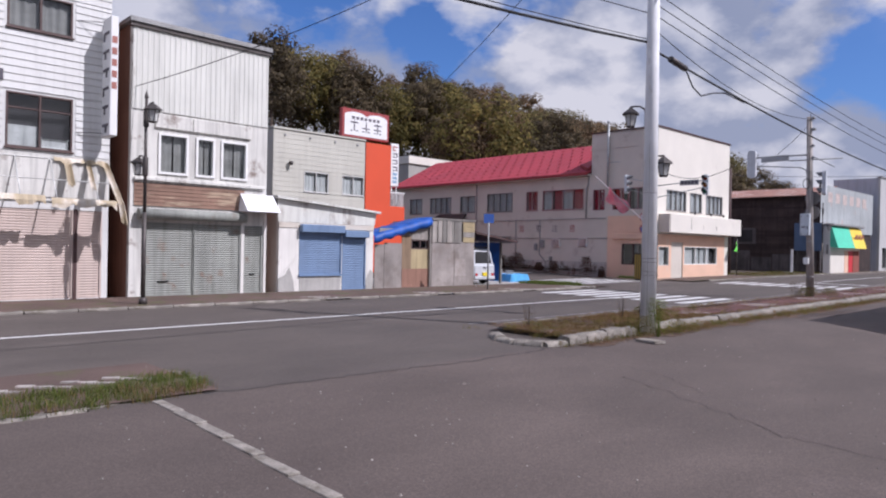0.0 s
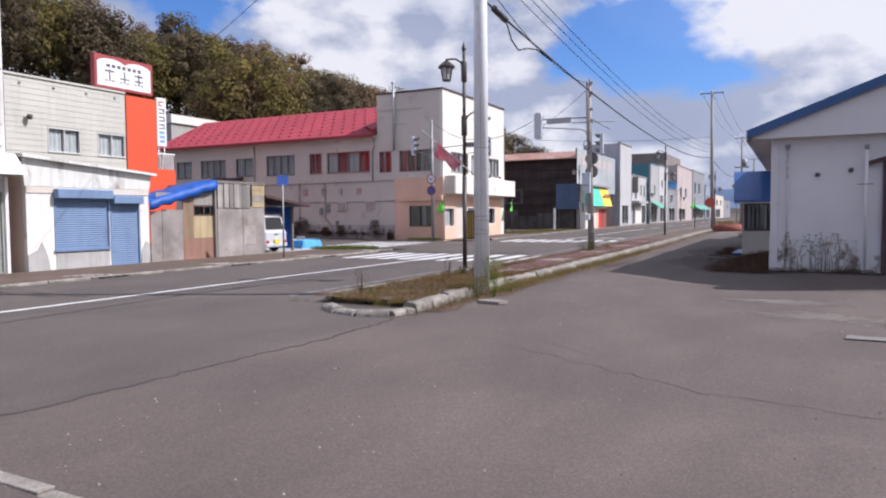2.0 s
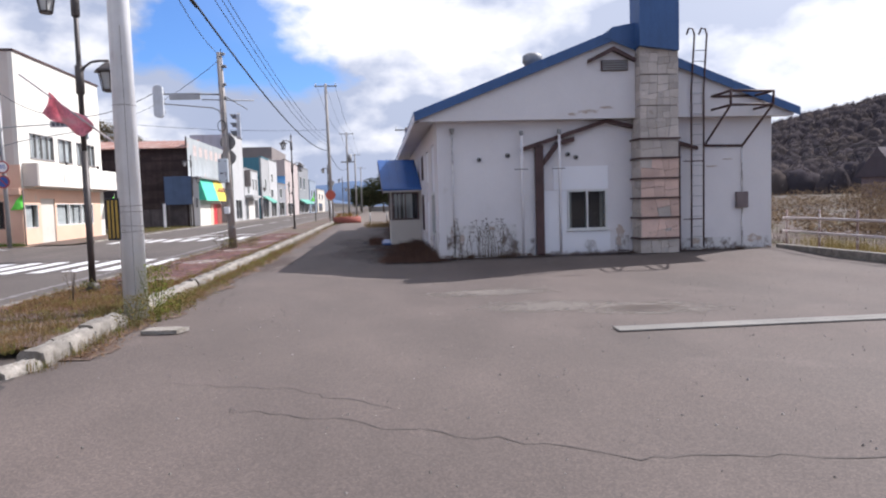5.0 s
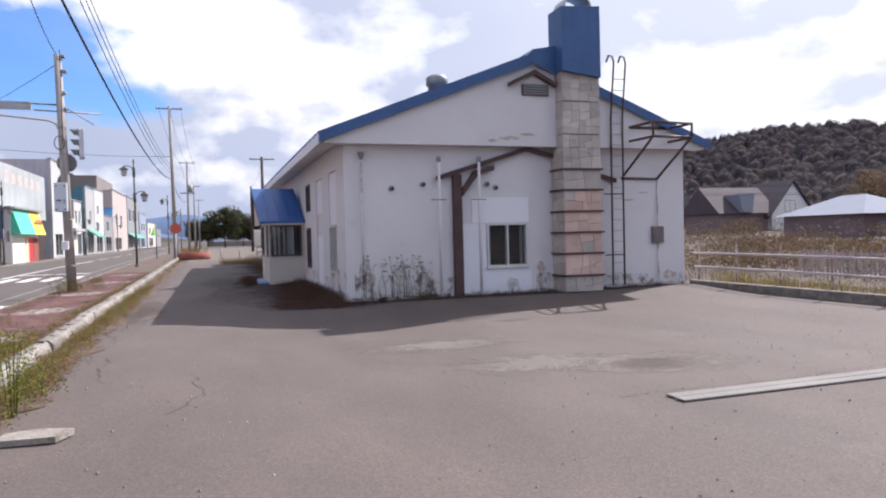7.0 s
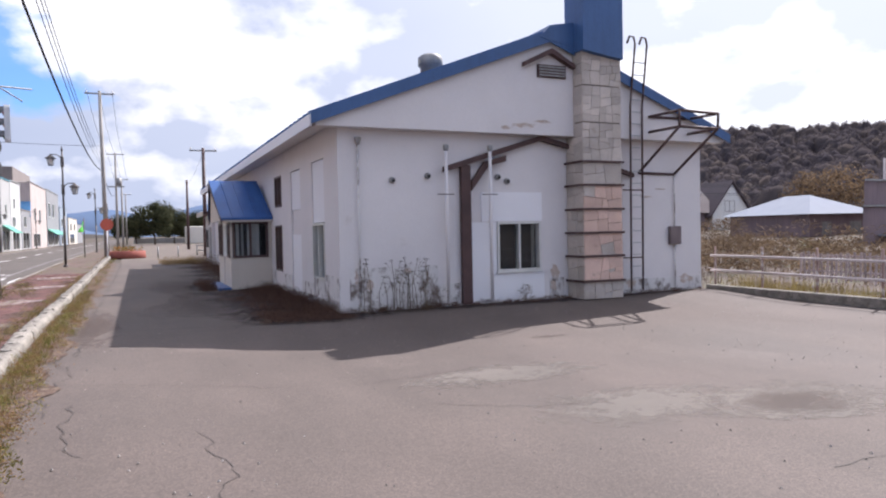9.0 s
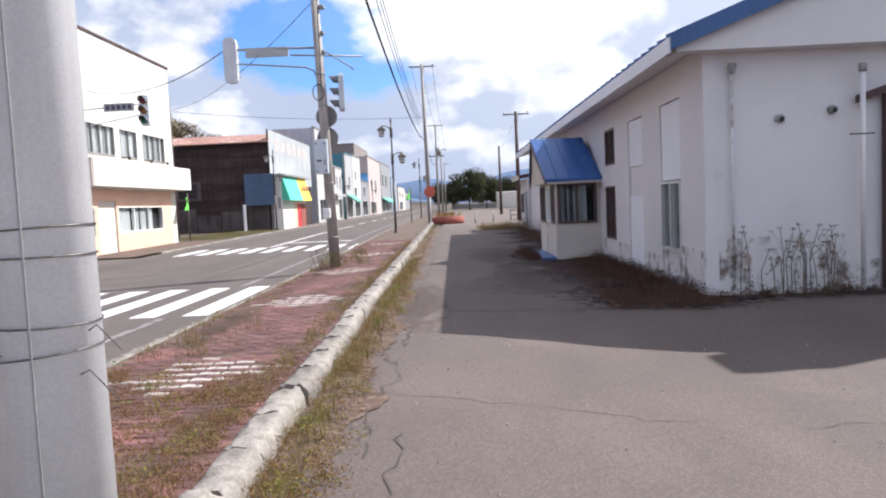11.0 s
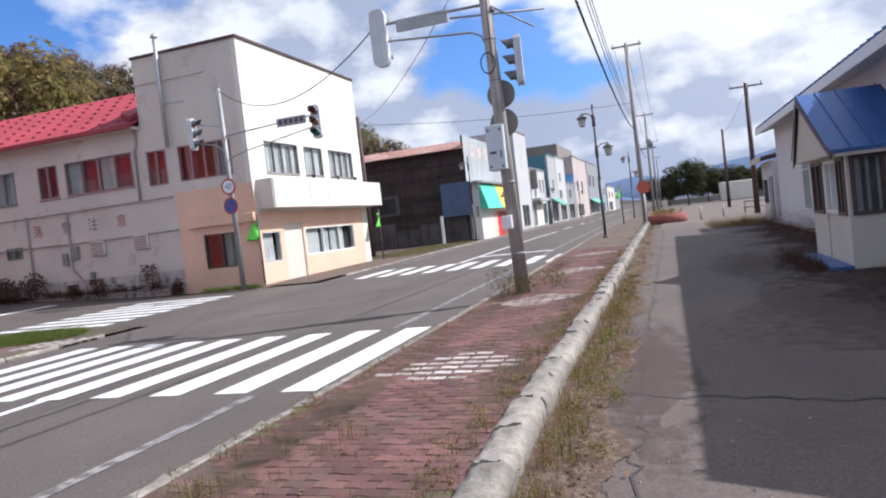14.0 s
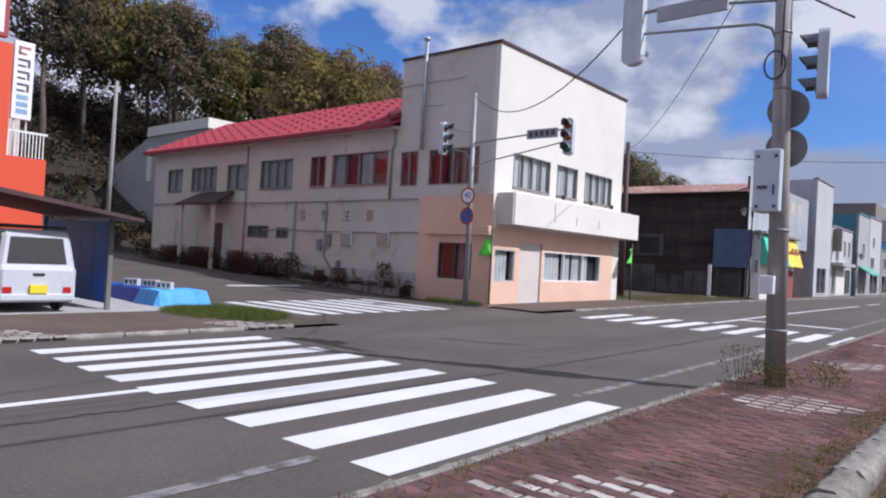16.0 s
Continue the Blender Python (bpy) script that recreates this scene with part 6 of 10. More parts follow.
while x < CX0 - 0.1:
    prism(bm, [(x, 31.72, RZ0 + 0.002), (x, RY, RZ1 + 0.002), (x, RY, RZ1 + 0.04), (x, 31.72, RZ0 + 0.04)], (0.025, 0, 0))
    x += 0.455
wpart("seam", bm, M_REDROOF, corner)
stop_bm = bmnew()
prism(stop_bm, [(0, 0, 0.005), (0, 0.04, 0.02), (0, 0.04, 0.085), (0, 0, 0.07)], (0.22, 0, 0))
stop_me = mesh_of(stop_bm, "snow_stop")
stop_me.materials.append(M_REDDARK)
for r in range(7):
    y = 32.2 + 0.72 * r
    x = WX0 + 0.45 * (r % 2)
    while x < CX0 - 0.4:
        ob = new("snow_stop", stop_me)
        ob.parent = corner
        ob.matrix_parent_inverse = world_of(corner).inverted()
        ob.matrix_basis = pose(x, y, RZ0 + (y - 31.72) * slope)
        x += 0.91
bbox_part("gutter", M_REDDARK, corner, WX0 - 0.45, 31.6, RZ0 - 0.2, CX0 - 0.01, 31.72, RZ0 - 0.03)
bm = bmnew()
prism(bm, [(CX0 - 1.2, 32.6, RZ0 + 0.5), (CX0 - 0.03, 31.75, RZ0 + 0.1), (CX0 - 0.03, 34.2, RZ1 - 1.4)], (0, 0, 0.18))
wpart("flashing", bm, M_REDDARK, corner)
bm = bmnew()
prism(bm, [(WX0, CY, 7.0), (WX0, CY1, 7.0), (WX0, RY, RZ1 - 0.15)], (0.2, 0, 0))
wpart("gable", bm, M_SIDE, corner)
bbox_part("eaves_board", M_SIDE, corner, WX0 - 0.4, 31.76, RZ0 - 0.22, CX0 - 0.01, CY - 0.003, RZ0 - 0.14)
# pipes along the side wall
bm = bmnew()
for z, xa, xb in ((3.95, -42, -20.7), (2.62, -31.0, -20.6)):
    tube(bm, [(xa + (xb - xa) * k / 8, CY - 0.06, z + 0.02 * math.sin(k)) for k in range(9)], 0.028, n=6)
tube(bm, [(-22.15, CY - 0.07, 7.0), (-22.15, CY - 0.07, 6.2), (-22.28, CY - 0.07, 6.0), (-22.28, CY - 0.07, 4.0)], 0.05, n=6)
tube(bm, [(-28.45, CY - 0.07, 4.0), (-28.45, CY - 0.07, 0.4)], 0.045, n=6)
tube(bm, [(-32.55, CY - 0.07, 6.85), (-32.55, CY - 0.07, 0.5)], 0.045, n=6)
tube(bm, [(-26.2, CY - 0.07, 3.9), (-26.2, CY - 0.07, 1.5), (-25.6, CY - 0.1, 0.9), (-25.5, CY - 0.1, 0.3)], 0.04, n=6)
wpart("pipe", bm, M_PIPE, corner)
bbox_part("plinth", M_SIDEWORN, corner, WX0, CY - 0.012, -0.2, -20.604, CY - 0.003, 1.05)
for x, z, w, h in ((-26.55, 1.75, 0.26, 0.5), (-25.95, 1.95, 0.3, 0.55), (-25.2, 1.05, 0.22, 0.3)):
    bbox_part("meter_box", M_GREYMETAL, corner, x - w / 2, CY - 0.14, z, x + w / 2, CY - 0.014, z + h, bevel=0.015)
for x, z in ((-24.75, 2.0), (-22.5, 2.05)):
    bbox_part("vent_box", M_ALU, corner, x - 0.36, CY - 0.12, z, x + 0.36, CY - 0.004, z + 0.6, bevel=0.02)
    for k in range(5):
        bbox_part("louvre", M_GREYMETAL, corner, x - 0.31, CY - 0.14, z + 0.07 + 0.1 * k, x + 0.31, CY - 0.125, z + 0.12 + 0.1 * k)
M_PAINTED = surf("faded_paint", (0.16, 0.13, 0.14), 0.2, 3, 40, 0.88, bump=0.0)
M_PAINTRED = surf("faded_red_paint", (0.36, 0.13, 0.12), 0.2, 3, 40, 0.88, bump=0.0)
for x, ch, m in ((-27.95, "落", M_PAINTRED), (-26.36, "雪", M_PAINTED), (-24.92, "注", M_PAINTED), (-23.43, "意", M_PAINTRED)):
    me = letters(ch, 0.56)
    me.materials.append(m)
    tx = new("painted_letter", me)
    tx.parent = corner
    tx.matrix_parent_inverse = world_of(corner).inverted()
    tx.matrix_basis = pose(x, CY - 0.007, 3.27, 90, 0, 0)
# entrance on the side street
bm = bmnew()
prism(bm, [(-37.2, 30.9, 3.75), (-33.3, 30.9, 3.75), (-33.7, CY - 0.01, 4.45), (-36.8, CY - 0.01, 4.45)], (0, 0, 0.12))
wpart("porch_roof", bm, M_BROWN, corner, "dark brown porch roof")
for x in (-36.8, -33.7):
    bbox_part("porch_post", M_SIDE, corner, x - 0.08, 31.0, 0.45, x + 0.08, 31.16, 3.8)
bbox_part("door", M_FRAMEB, corner, -35.7, CY - 0.06, 0.5, -34.6, CY - 0.004, 2.9)
bbox_part("door_panel", M_CURTAIN, corner, -34.5, CY - 0.05, 0.5, -33.9, CY - 0.004, 2.9)
shutter(corner, "shutter", (-39.4, CY - 0.02, 0.6), PX, (0, -1, 0), 2.3, 2.4, M_ALU, 0.1)

# ---- the closed station house ----
SX0, SX1, SY = 2.1, 11.95, 15.86
stn = thing("house", "closed white station house with blue roof, porch and stone chimney", "house", at=(7, SY, 0))
lw = [(17.0, 18.12, 0.22, 3.34), (19.36, 20.5, 0.16, 3.32), (21.78, 22.75, 2.45, 3.34), (21.8, 22.78, 0.6, 1.92), (24.3, 26.0, 0.0, 2.1), (28.5, 29.6, 0.8, 3.3), (31, 32.1, 0.8, 3.3), (33.5, 34.6, 0.8, 3.3)]
bm = bmnew()
pierced(bm, (SX0, SY, 0), PY, 23.84, 0, 3.95, (0.2, 0, 0), [(a - SY, b - SY, z0, z1) for a, b, z0, z1 in lw])
wpart("side_wall", bm, M_STATION, stn)
bm = bmnew()
pierced(bm, (SX0 + 0.203, SY, 0), PX, SX1 - SX0 - 0.203, 0, 4.0, (0, 0.2, 0), [(5.80 - SX0 - 0.203, 6.95 - SX0 - 0.203, 0.71, 1.84)])
wpart("front_wall", bm, M_STATION, stn)
bbox_part("side_wall", M_STATION, stn, SX1 - 0.2, SY + 0.203, 0, SX1, 39.70, 3.9)
bbox_part("back_wall", M_STATION, stn, SX0 + 0.203, 39.50, 0, SX1 - 0.203, 39.70, 3.9)
bbox_part("corner_strip", M_STATION, stn, SX0 - 0.004, SY - 0.02, 0, SX0 + 0.2, SY - 0.003, 3.9)
# worn foot of the walls, a thicker coat of render
for a, b, h in ((SX0 - 0.02, 4.3, 0.92), (4.303, 4.85, 0.5), (7.2, 7.6, 0.5), (9.15, 11.95, 0.35)):
    bbox_part("worn_foot", M_STATION2, stn, a, SY - 0.018, 0, b, SY - 0.003, h, label="stained and peeling foot of the wall")
for a, b, h in ((SY - 0.01, 16.98, 0.75), (18.14, 19.34, 0.5), (20.52, 21.78, 0.55), (22.8, 24.2, 0.6)):
    bbox_part("worn_foot", M_STATION2, stn, SX0 - 0.016, a, 0, SX0 - 0.003, b, h)
# gable, a board proud of the wall
EX0, EX1, RX, EZ, RZ = 1.47, 12.55, 7.03, 3.98, 6.12
GY = 15.52
bm = bmnew()
prism(bm, [(EX0 + 0.12, GY, 3.82), (EX1 - 0.12, GY, 3.82), (EX1 - 0.12, GY, 3.9), (RX, GY, RZ - 0.12), (EX0 + 0.12, GY, 3.9)], (0, 0.33, 0))
wpart("gable", bm, M_STATION, stn)
# roof: two slabs with rolled seams
RF, RB = 15.42, 39.92


def slab(xa, za, xb, zb, lo, hi):
    b = bmesh.new()
    prism(b, [(xa, RF, za + lo), (xb, RF, zb + lo), (xb, RF, zb + hi), (xa, RF, za + hi)], (0, RB - RF, 0))
    return b


wpart("roof", slab(EX0, EZ, RX, RZ, -0.02, 0.06), M_BLUE, stn, "blue sheet-metal roof")
wpart("roof", slab(RX, RZ, EX1, EZ - 0.02, -0.02, 0.06), M_BLUE, stn)
for xa, za, xb, zb in ((EX0, EZ, RX, RZ), (EX1, EZ - 0.02, RX, RZ)):
    bm = bmnew()
    prism(bm, [(xa, RF - 0.03, za - 0.16), (xb, RF - 0.03, zb - 0.2), (xb, RF - 0.03, zb + 0.07), (xa, RF - 0.03, za + 0.07)], (0, 0.028, 0))
    wpart("bargeboard", bm, M_BLUE, stn)
sl = (RZ - EZ) / (RX - EX0)
seam_bm = bmnew()
box(seam_bm, 0, 0, 0, 1, 0.03, 0.045)
seam_me = mesh_of(seam_bm, "seam")
seam_me.materials.append(M_BLUE)
y = RF + 0.1
while y < RB:
    ob = new("seam", seam_me)
    ob.parent = stn
    ob.matrix_parent_inverse = world_of(stn).inverted()
    ln = math.hypot(RX - EX0, RZ - EZ)
    ob.matrix_basis = Matrix.Translation((EX0 - 0.02, y, EZ + 0.055)) @ Matrix.Rotation(-math.atan(sl), 4, "Y") @ Matrix.Diagonal((ln, 1, 1, 1))
    y += 0.455
bbox_part("eaves_fascia", M_FRESH, stn, EX0 - 0.03, RF, EZ - 0.2, EX0 - 0.002, RB, EZ + 0.03)
bm = bmnew()
prism(bm, [(EX0, RF + 0.45, 3.8), (SX0 - 0.004, RF + 0.45, 3.95), (SX0 - 0.004, RF + 0.45, 4.02), (EX0, RF + 0.45, 3.88)], (0, RB - RF - 0.55, 0))
wpart("soffit", bm, M_STATION, stn)
bm = bmnew()
lathe(bm, [(0.0, -0.6), (0.27, -0.6), (0.27, 0.0), (0.33, 0.02), (0.33, 0.24), (0.22, 0.32), (0.0, 0.34)], (5.6, 19.0, 6.05), 16)
wpart("roof_vent", bm, M_GREYMETAL, stn, "round metal roof ventilator")
# raised hood of the ridge beside the chimney
bm = bmnew()
prism(bm, [(6.75, RF - 0.04, 6.0), (7.02, RF - 0.04, 6.3), (7.66, RF - 0.04, 6.42), (7.66, RF - 0.04, 5.85)], (0, 1.6, 0))
wpart("ridge_hood", bm, M_BLUE, stn)
# peeling render: irregular flakes standing a little proud
M_PEEL = surf("bare_render", (0.46, 0.38, 0.33), 0.2, 3, 40, 0.9, bump=0.3, stain=(0.60, 0.57, 0.56), stain_at=0.52, stain_scale=5)
rq = random.Random(14)


def flake(cx, cz, w, h, y, seed):
    rnd = random.Random(seed)
    bm2 = bmesh.new()
    out = []
    n = 18
    for k in range(n):
        a = 2 * math.pi * k / n
        r = rnd.uniform(0.45, 1.0)
        out.append((cx + w * r * math.cos(a), y - 0.005, cz + h * r * math.sin(a)))
    prism(bm2, out, (0, 0.004, 0))
    wpart("bare_patch", bm2, M_PEEL, stn, "patch where the paint has peeled")


for k, (cx, cz, w, h) in enumerate(((6.35, 4.02, 0.55, 0.07), (6.9, 4.12, 0.3, 0.05), (5.9, 3.95, 0.2, 0.05))):
    flake(cx, cz, w, h, GY, 200 + k)
for k, (cx, cz, w, h) in enumerate(((7.35, 0.62, 0.16, 0.28), (7.3, 0.35, 0.12, 0.2), (2.45, 0.72, 0.06, 0.22), (2.75, 0.55, 0.1, 0.16), (3.6, 0.82, 0.16, 0.08), (10.1, 2.42, 0.3, 0.03), (10.6, 2.62, 0.2, 0.025), (9.6, 0.25, 0.2, 0.12), (11.4, 0.3, 0.25, 0.14))):
    flake(cx, cz, w, h, SY - 0.019 if cz < 1 else SY, 220 + k)
# windows and panels on the street side
window(stn, (SX0, 18.12, 0.62), (0, -1, 0), (-1, 0, 0), 1.12, 1.28, M_ALU, 2, M_GREYCURT, curt_parts=[(0.0, 0.5)])
bbox_part("panel", M_FRESH, stn, SX0 + 0.02, 17.02, 1.92, SX0 + 0.05, 18.1, 3.32, bevel=0.004)
bbox_part("panel", M_STATION2, stn, SX0 + 0.03, 17.02, 0.22, SX0 + 0.06, 18.1, 0.62)
bbox_part("panel", M_FRESH, stn, SX0 + 0.02, 19.38, 2.3, SX0 + 0.05, 20.48, 3.30, bevel=0.004)
bbox_part("panel", M_STATION, stn, SX0 + 0.05, 19.38, 1.65, SX0 + 0.08, 20.48, 2.3)
bbox_part("panel", M_FRESH, stn, SX0 + 0.02, 19.38, 0.18, SX0 + 0.05, 20.48, 1.65, bevel=0.004)
window(stn, (SX0, 22.75, 2.45), (0, -1, 0), (-1, 0, 0), 0.97, 0.89, M_FRAMEB, 2, None)
window(stn, (SX0, 22.78, 0.6), (0, -1, 0), (-1, 0, 0), 0.98, 1.32, M_FRAMEB, 2, M_GREYCURT)
for a in (28.5, 31.0, 33.5):
    window(stn, (SX0, a + 1.1, 0.8), (0, -1, 0), (-1, 0, 0), 1.1, 2.5, M_ALU, 2, M_CURTAIN, transom=1.3)
# gable-side window with its white surround
bbox_part("surround", M_FRESH, stn, 5.40, SY - 0.03, 1.86, 7.0, SY - 0.003, 2.52)
bbox_part("surround", M_FRESH, stn, 5.1, SY - 0.014, 0.05, 5.78, SY - 0.003, 1.84)
bbox_part("surround", M_FRESH, stn, 5.78, SY - 0.014, 0.05, 7.05, SY - 0.003, 0.66)
window(stn, (5.80, SY, 0.71), PX, (0, -1, 0), 1.15, 1.13, M_ALU, 2, M_GREYCURT, bar=0.045, proud=0.05, sill=0.07, curt_parts=[(0.0, 0.12), (0.9, 1.0)])
# gable vent under its little roof
bbox_part("vent", M_BROWN, stn, 6.73, GY - 0.05, 5.13, 7.49, GY - 0.003, 5.42)
for k in range(4):
    bbox_part("louvre", M_GREYMETAL, stn, 6.76, GY - 0.075, 5.16 + 0.065 * k, 7.46, GY - 0.052, 5.19 + 0.065 * k)
bm = bmnew()
prism(bm, [(6.34, GY - 0.16, 5.43), (7.05, GY - 0.16, 5.78), (7.68, GY - 0.16, 5.45), (7.68, GY - 0.16, 5.36), (7.05, GY - 0.16, 5.66), (6.34, GY - 0.16, 5.33)], (0, 0.155, 0))
wpart("vent_hood", bm, M_BROWN, stn)
M_METER = surf("meter_paint", (0.17, 0.135, 0.135), 0.15, 3, 40, 0.7, bump=0.05)
# brown conduit frame on the front
bm = bmnew()
box(bm, 4.86, SY - 0.14, 0.02, 5.1, SY - 0.032, 3.12, bevel=0.01)
wpart("pipe_casing", bm, M_BROWN, stn, "dark brown boxed pipe")
bm = bmnew()
prism(bm, [(4.45, SY - 0.16, 2.95), (6.95, SY - 0.16, 3.72), (7.7, SY - 0.16, 3.55), (7.7, SY - 0.16, 3.66), (6.95, SY - 0.16, 3.84), (4.45, SY - 0.16, 3.07)], (0, 0.12, 0))
wpart("rail", bm, M_BROWN, stn)
bm = bmnew()
prism(bm, [(5.12, SY - 0.15, 2.55), (5.55, SY - 0.15, 3.1), (6.0, SY - 0.15, 3.22), (6.0, SY - 0.15, 3.36), (5.45, SY - 0.15, 3.2), (5.12, SY - 0.15, 2.75)], (0, 0.1, 0))
wpart("brace", bm, M_BROWN, stn)
bbox_part("pipe_casing", M_BROWN, stn, 8.98, SY - 0.13, 0.02, 9.12, SY - 0.032, 3.15)
bm = bmnew()
prism(bm, [(8.9, SY - 0.14, 3.1), (9.65, SY - 0.14, 2.9), (9.65, SY - 0.14, 3.0), (8.9, SY - 0.14, 3.22)], (0, 0.1, 0))
wpart("rail", bm, M_BROWN, stn)
for x, zt in ((4.46, 3.42), (5.54, 3.44)):
    bm = bmnew()
    tube(bm, [(x, SY - 0.22, 0.1), (x, SY - 0.22, zt)], 0.04, n=8)
    flue = wpart("flue", bm, M_STATION, stn)
    bm = bmnew()
    lathe(bm, [(0.042, -0.02), (0.06, 0.0), (0.065, 0.09), (0.05, 0.12), (0.0, 0.125)], (x, SY - 0.22, zt), 10)
    wpart("flue_cap", bm, M_GREYMETAL, stn)
    bbox_part("clamp", M_IRON, stn, x - 0.22, SY - 0.26, 2.45, x + 0.16, SY - 0.24, 2.47)
bm = bmnew()
tube(bm, [(2.52, SY - 0.06, 3.5), (2.52, SY - 0.06, 0.1)], 0.022, n=6)
wpart("drain_pipe", bm, M_STATION2, stn)
bm = bmnew()
lathe(bm, [(0.03, 0), (0.07, 0.1), (0.07, 0.16), (0.0, 0.17)], (2.52, SY - 0.1, 3.48), 8)
wpart("drain_head", bm, M_GREYMETAL, stn)
for x, z in ((3.28, 2.77), (4.1, 2.87), (5.83, 2.87), (6.07, 2.78)):
    bm = bmnew()
    lathe(bm, [(0.0, -0.1), (0.05, -0.095), (0.07, -0.04), (0.07, 0.0), (0.0, 0.0)], (x, SY - 0.004, z), 12, "y")
    wpart("vent_cap", bm, M_GREYMETAL, stn)
    # dark disc paints the shade in the cap's mouth
    bm = bmnew()
    lathe(bm, [(0.0, -0.105), (0.04, -0.104), (0.04, -0.09)], (x, SY - 0.004, z - 0.015), 10, "y")
    wpart("vent_mouth", bm, M_DARK, stn)
bbox_part("meter_box", M_METER, stn, 10.83, SY - 0.12, 1.2, 11.18, SY - 0.003, 1.66, bevel=0.01)
bm = bmnew()
tube(bm, [(11.02, SY - 0.05, 1.2), (11.02, SY - 0.05, 0.1)], 0.02, n=6)
tube(bm, [(11.02, SY - 0.05, 1.66), (11.02, SY - 0.05, 2.95)], 0.02, n=6)
wpart("conduit", bm, M_STATION2, stn)
# ladder
for x in (9.32, 9.68):
    bm = bmnew()
    tube(bm, [(x, SY - 0.38, 0.1), (x, SY - 0.42, 4.6), (x, SY - 0.62, 6.05), (x - 0.06, SY - 0.64, 6.2), (x - 0.16, SY - 0.62, 6.22), (x - 0.22, SY - 0.6, 6.05)], 0.026, n=6)
    wpart("ladder_rail", bm, M_BROWN, stn)
for k in range(19):
    z = 0.4 + 0.29 * k
    bbox_part("rung", M_STEEL, stn, 9.33, SY - 0.40 - (0.0 if z < 4.6 else (z - 4.6) * 0.14), z, 9.67, SY - 0.38 - (0.0 if z < 4.6 else (z - 4.6) * 0.14), z + 0.022)
for z in (2.55, 0.9):
    bbox_part("ladder_arm", M_BROWN, stn, 9.1, SY - 0.4, z, 9.7, SY - 0.36, z + 0.03)
# bracket frame high on the wall
for a, b in (((9.95, 15.5, 4.38), (11.2, 15.5, 4.38)), ((9.98, 14.5, 4.38), (11.2, 14.5, 4.36)), ((9.95, 15.5, 4.38), (9.98, 14.5, 4.38)), ((11.2, 15.5, 4.38), (11.2, 14.5, 4.36)), ((9.98, 14.5, 4.0), (11.18, 14.5, 4.0)), ((9.98, 14.5, 4.0), (9.98, 14.5, 4.38)), ((11.18, 14.5, 4.0), (11.2, 14.5, 4.36)), ((9.98, 14.5, 4.0), (9.95, 15.5, 4.0)), ((11.18, 14.5, 4.0), (11.2, 15.5, 4.0)), ((9.98, 14.5, 4.0), (9.9, SY, 3.02)), ((11.18, 14.5, 4.0), (11.05, SY, 3.0)), ((9.9, SY - 0.03, 3.02), (11.05, SY - 0.03, 3.0))):
    bm = bmnew()
    tube(bm, [a, b], 0.035, n=6)
    wpart("bracket_bar", bm, M_BROWN, stn, "rusty angle-iron bar of the bracket frame")
# chimney: stones in courses with gaps
bbox_part("chimney_core", M_MORTAR, stn, 7.74, 15.20, 0, 8.80, SY - 0.004, 5.9)
bm = bmnew()
prism(bm, [(7.66, 15.02, 5.72), (8.78, 15.02, 5.58), (8.78, 15.02, 7.42), (7.66, 15.02, 7.34)], (0, 0.72, 0))
wpart("chimney_casing", bm, M_BLUE, stn, "blue sheet-metal chimney stack")
bm = bmnew()
prev = None
for k in range(15):
    a = math.pi * k / 14
    ring2 = [bm.verts.new((8.19 - r * math.cos(a), y, 7.38 + (r - 0.06) * math.sin(a))) for r, y in ((0.40, 15.08), (0.40, 15.68), (0.37, 15.68), (0.37, 15.08))]
    if prev:
        for q in range(4):
            bm.faces.new((prev[q], ring2[q], ring2[(q + 1) % 4], prev[(q + 1) % 4]))
    prev = ring2
wpart("chimney_cap", bm, M_STEEL, stn)
rb = random.Random(11)


def broken(poly, size, out):
    """Cuts a flat outline into irregular stones."""
    us, zs = [p[0] for p in poly], [p[1] for p in poly]
    w, h = max(us) - min(us), max(zs) - min(zs)
    if max(w, h) < size * rb.uniform(0.8, 1.3):
        out.append(poly)
        return
    c = ((max(us) + min(us)) / 2 + rb.uniform(-0.12, 0.12) * w, (max(zs) + min(zs)) / 2 + rb.uniform(-0.12, 0.12) * h)
    a = (math.pi / 2 if w > 1.35 * h else 0) + rb.uniform(-0.22, 0.22)
    n = (-math.sin(a), math.cos(a))
    side = [(p[0] - c[0]) * n[0] + (p[1] - c[1]) * n[1] for p in poly]
    one, two = [], []
    for i, p in enumerate(poly):
        j = (i + 1) % len(poly)
        (one if side[i] >= 0 else two).append(p)
        if side[i] * side[j] < 0:
            f = side[i] / (side[i] - side[j])
            m = (p[0] + (poly[j][0] - p[0]) * f, p[1] + (poly[j][1] - p[1]) * f)
            one.append(m)
            two.append(m)
    for q in (one, two):
        if len(q) > 2:
            broken(q, size, out)


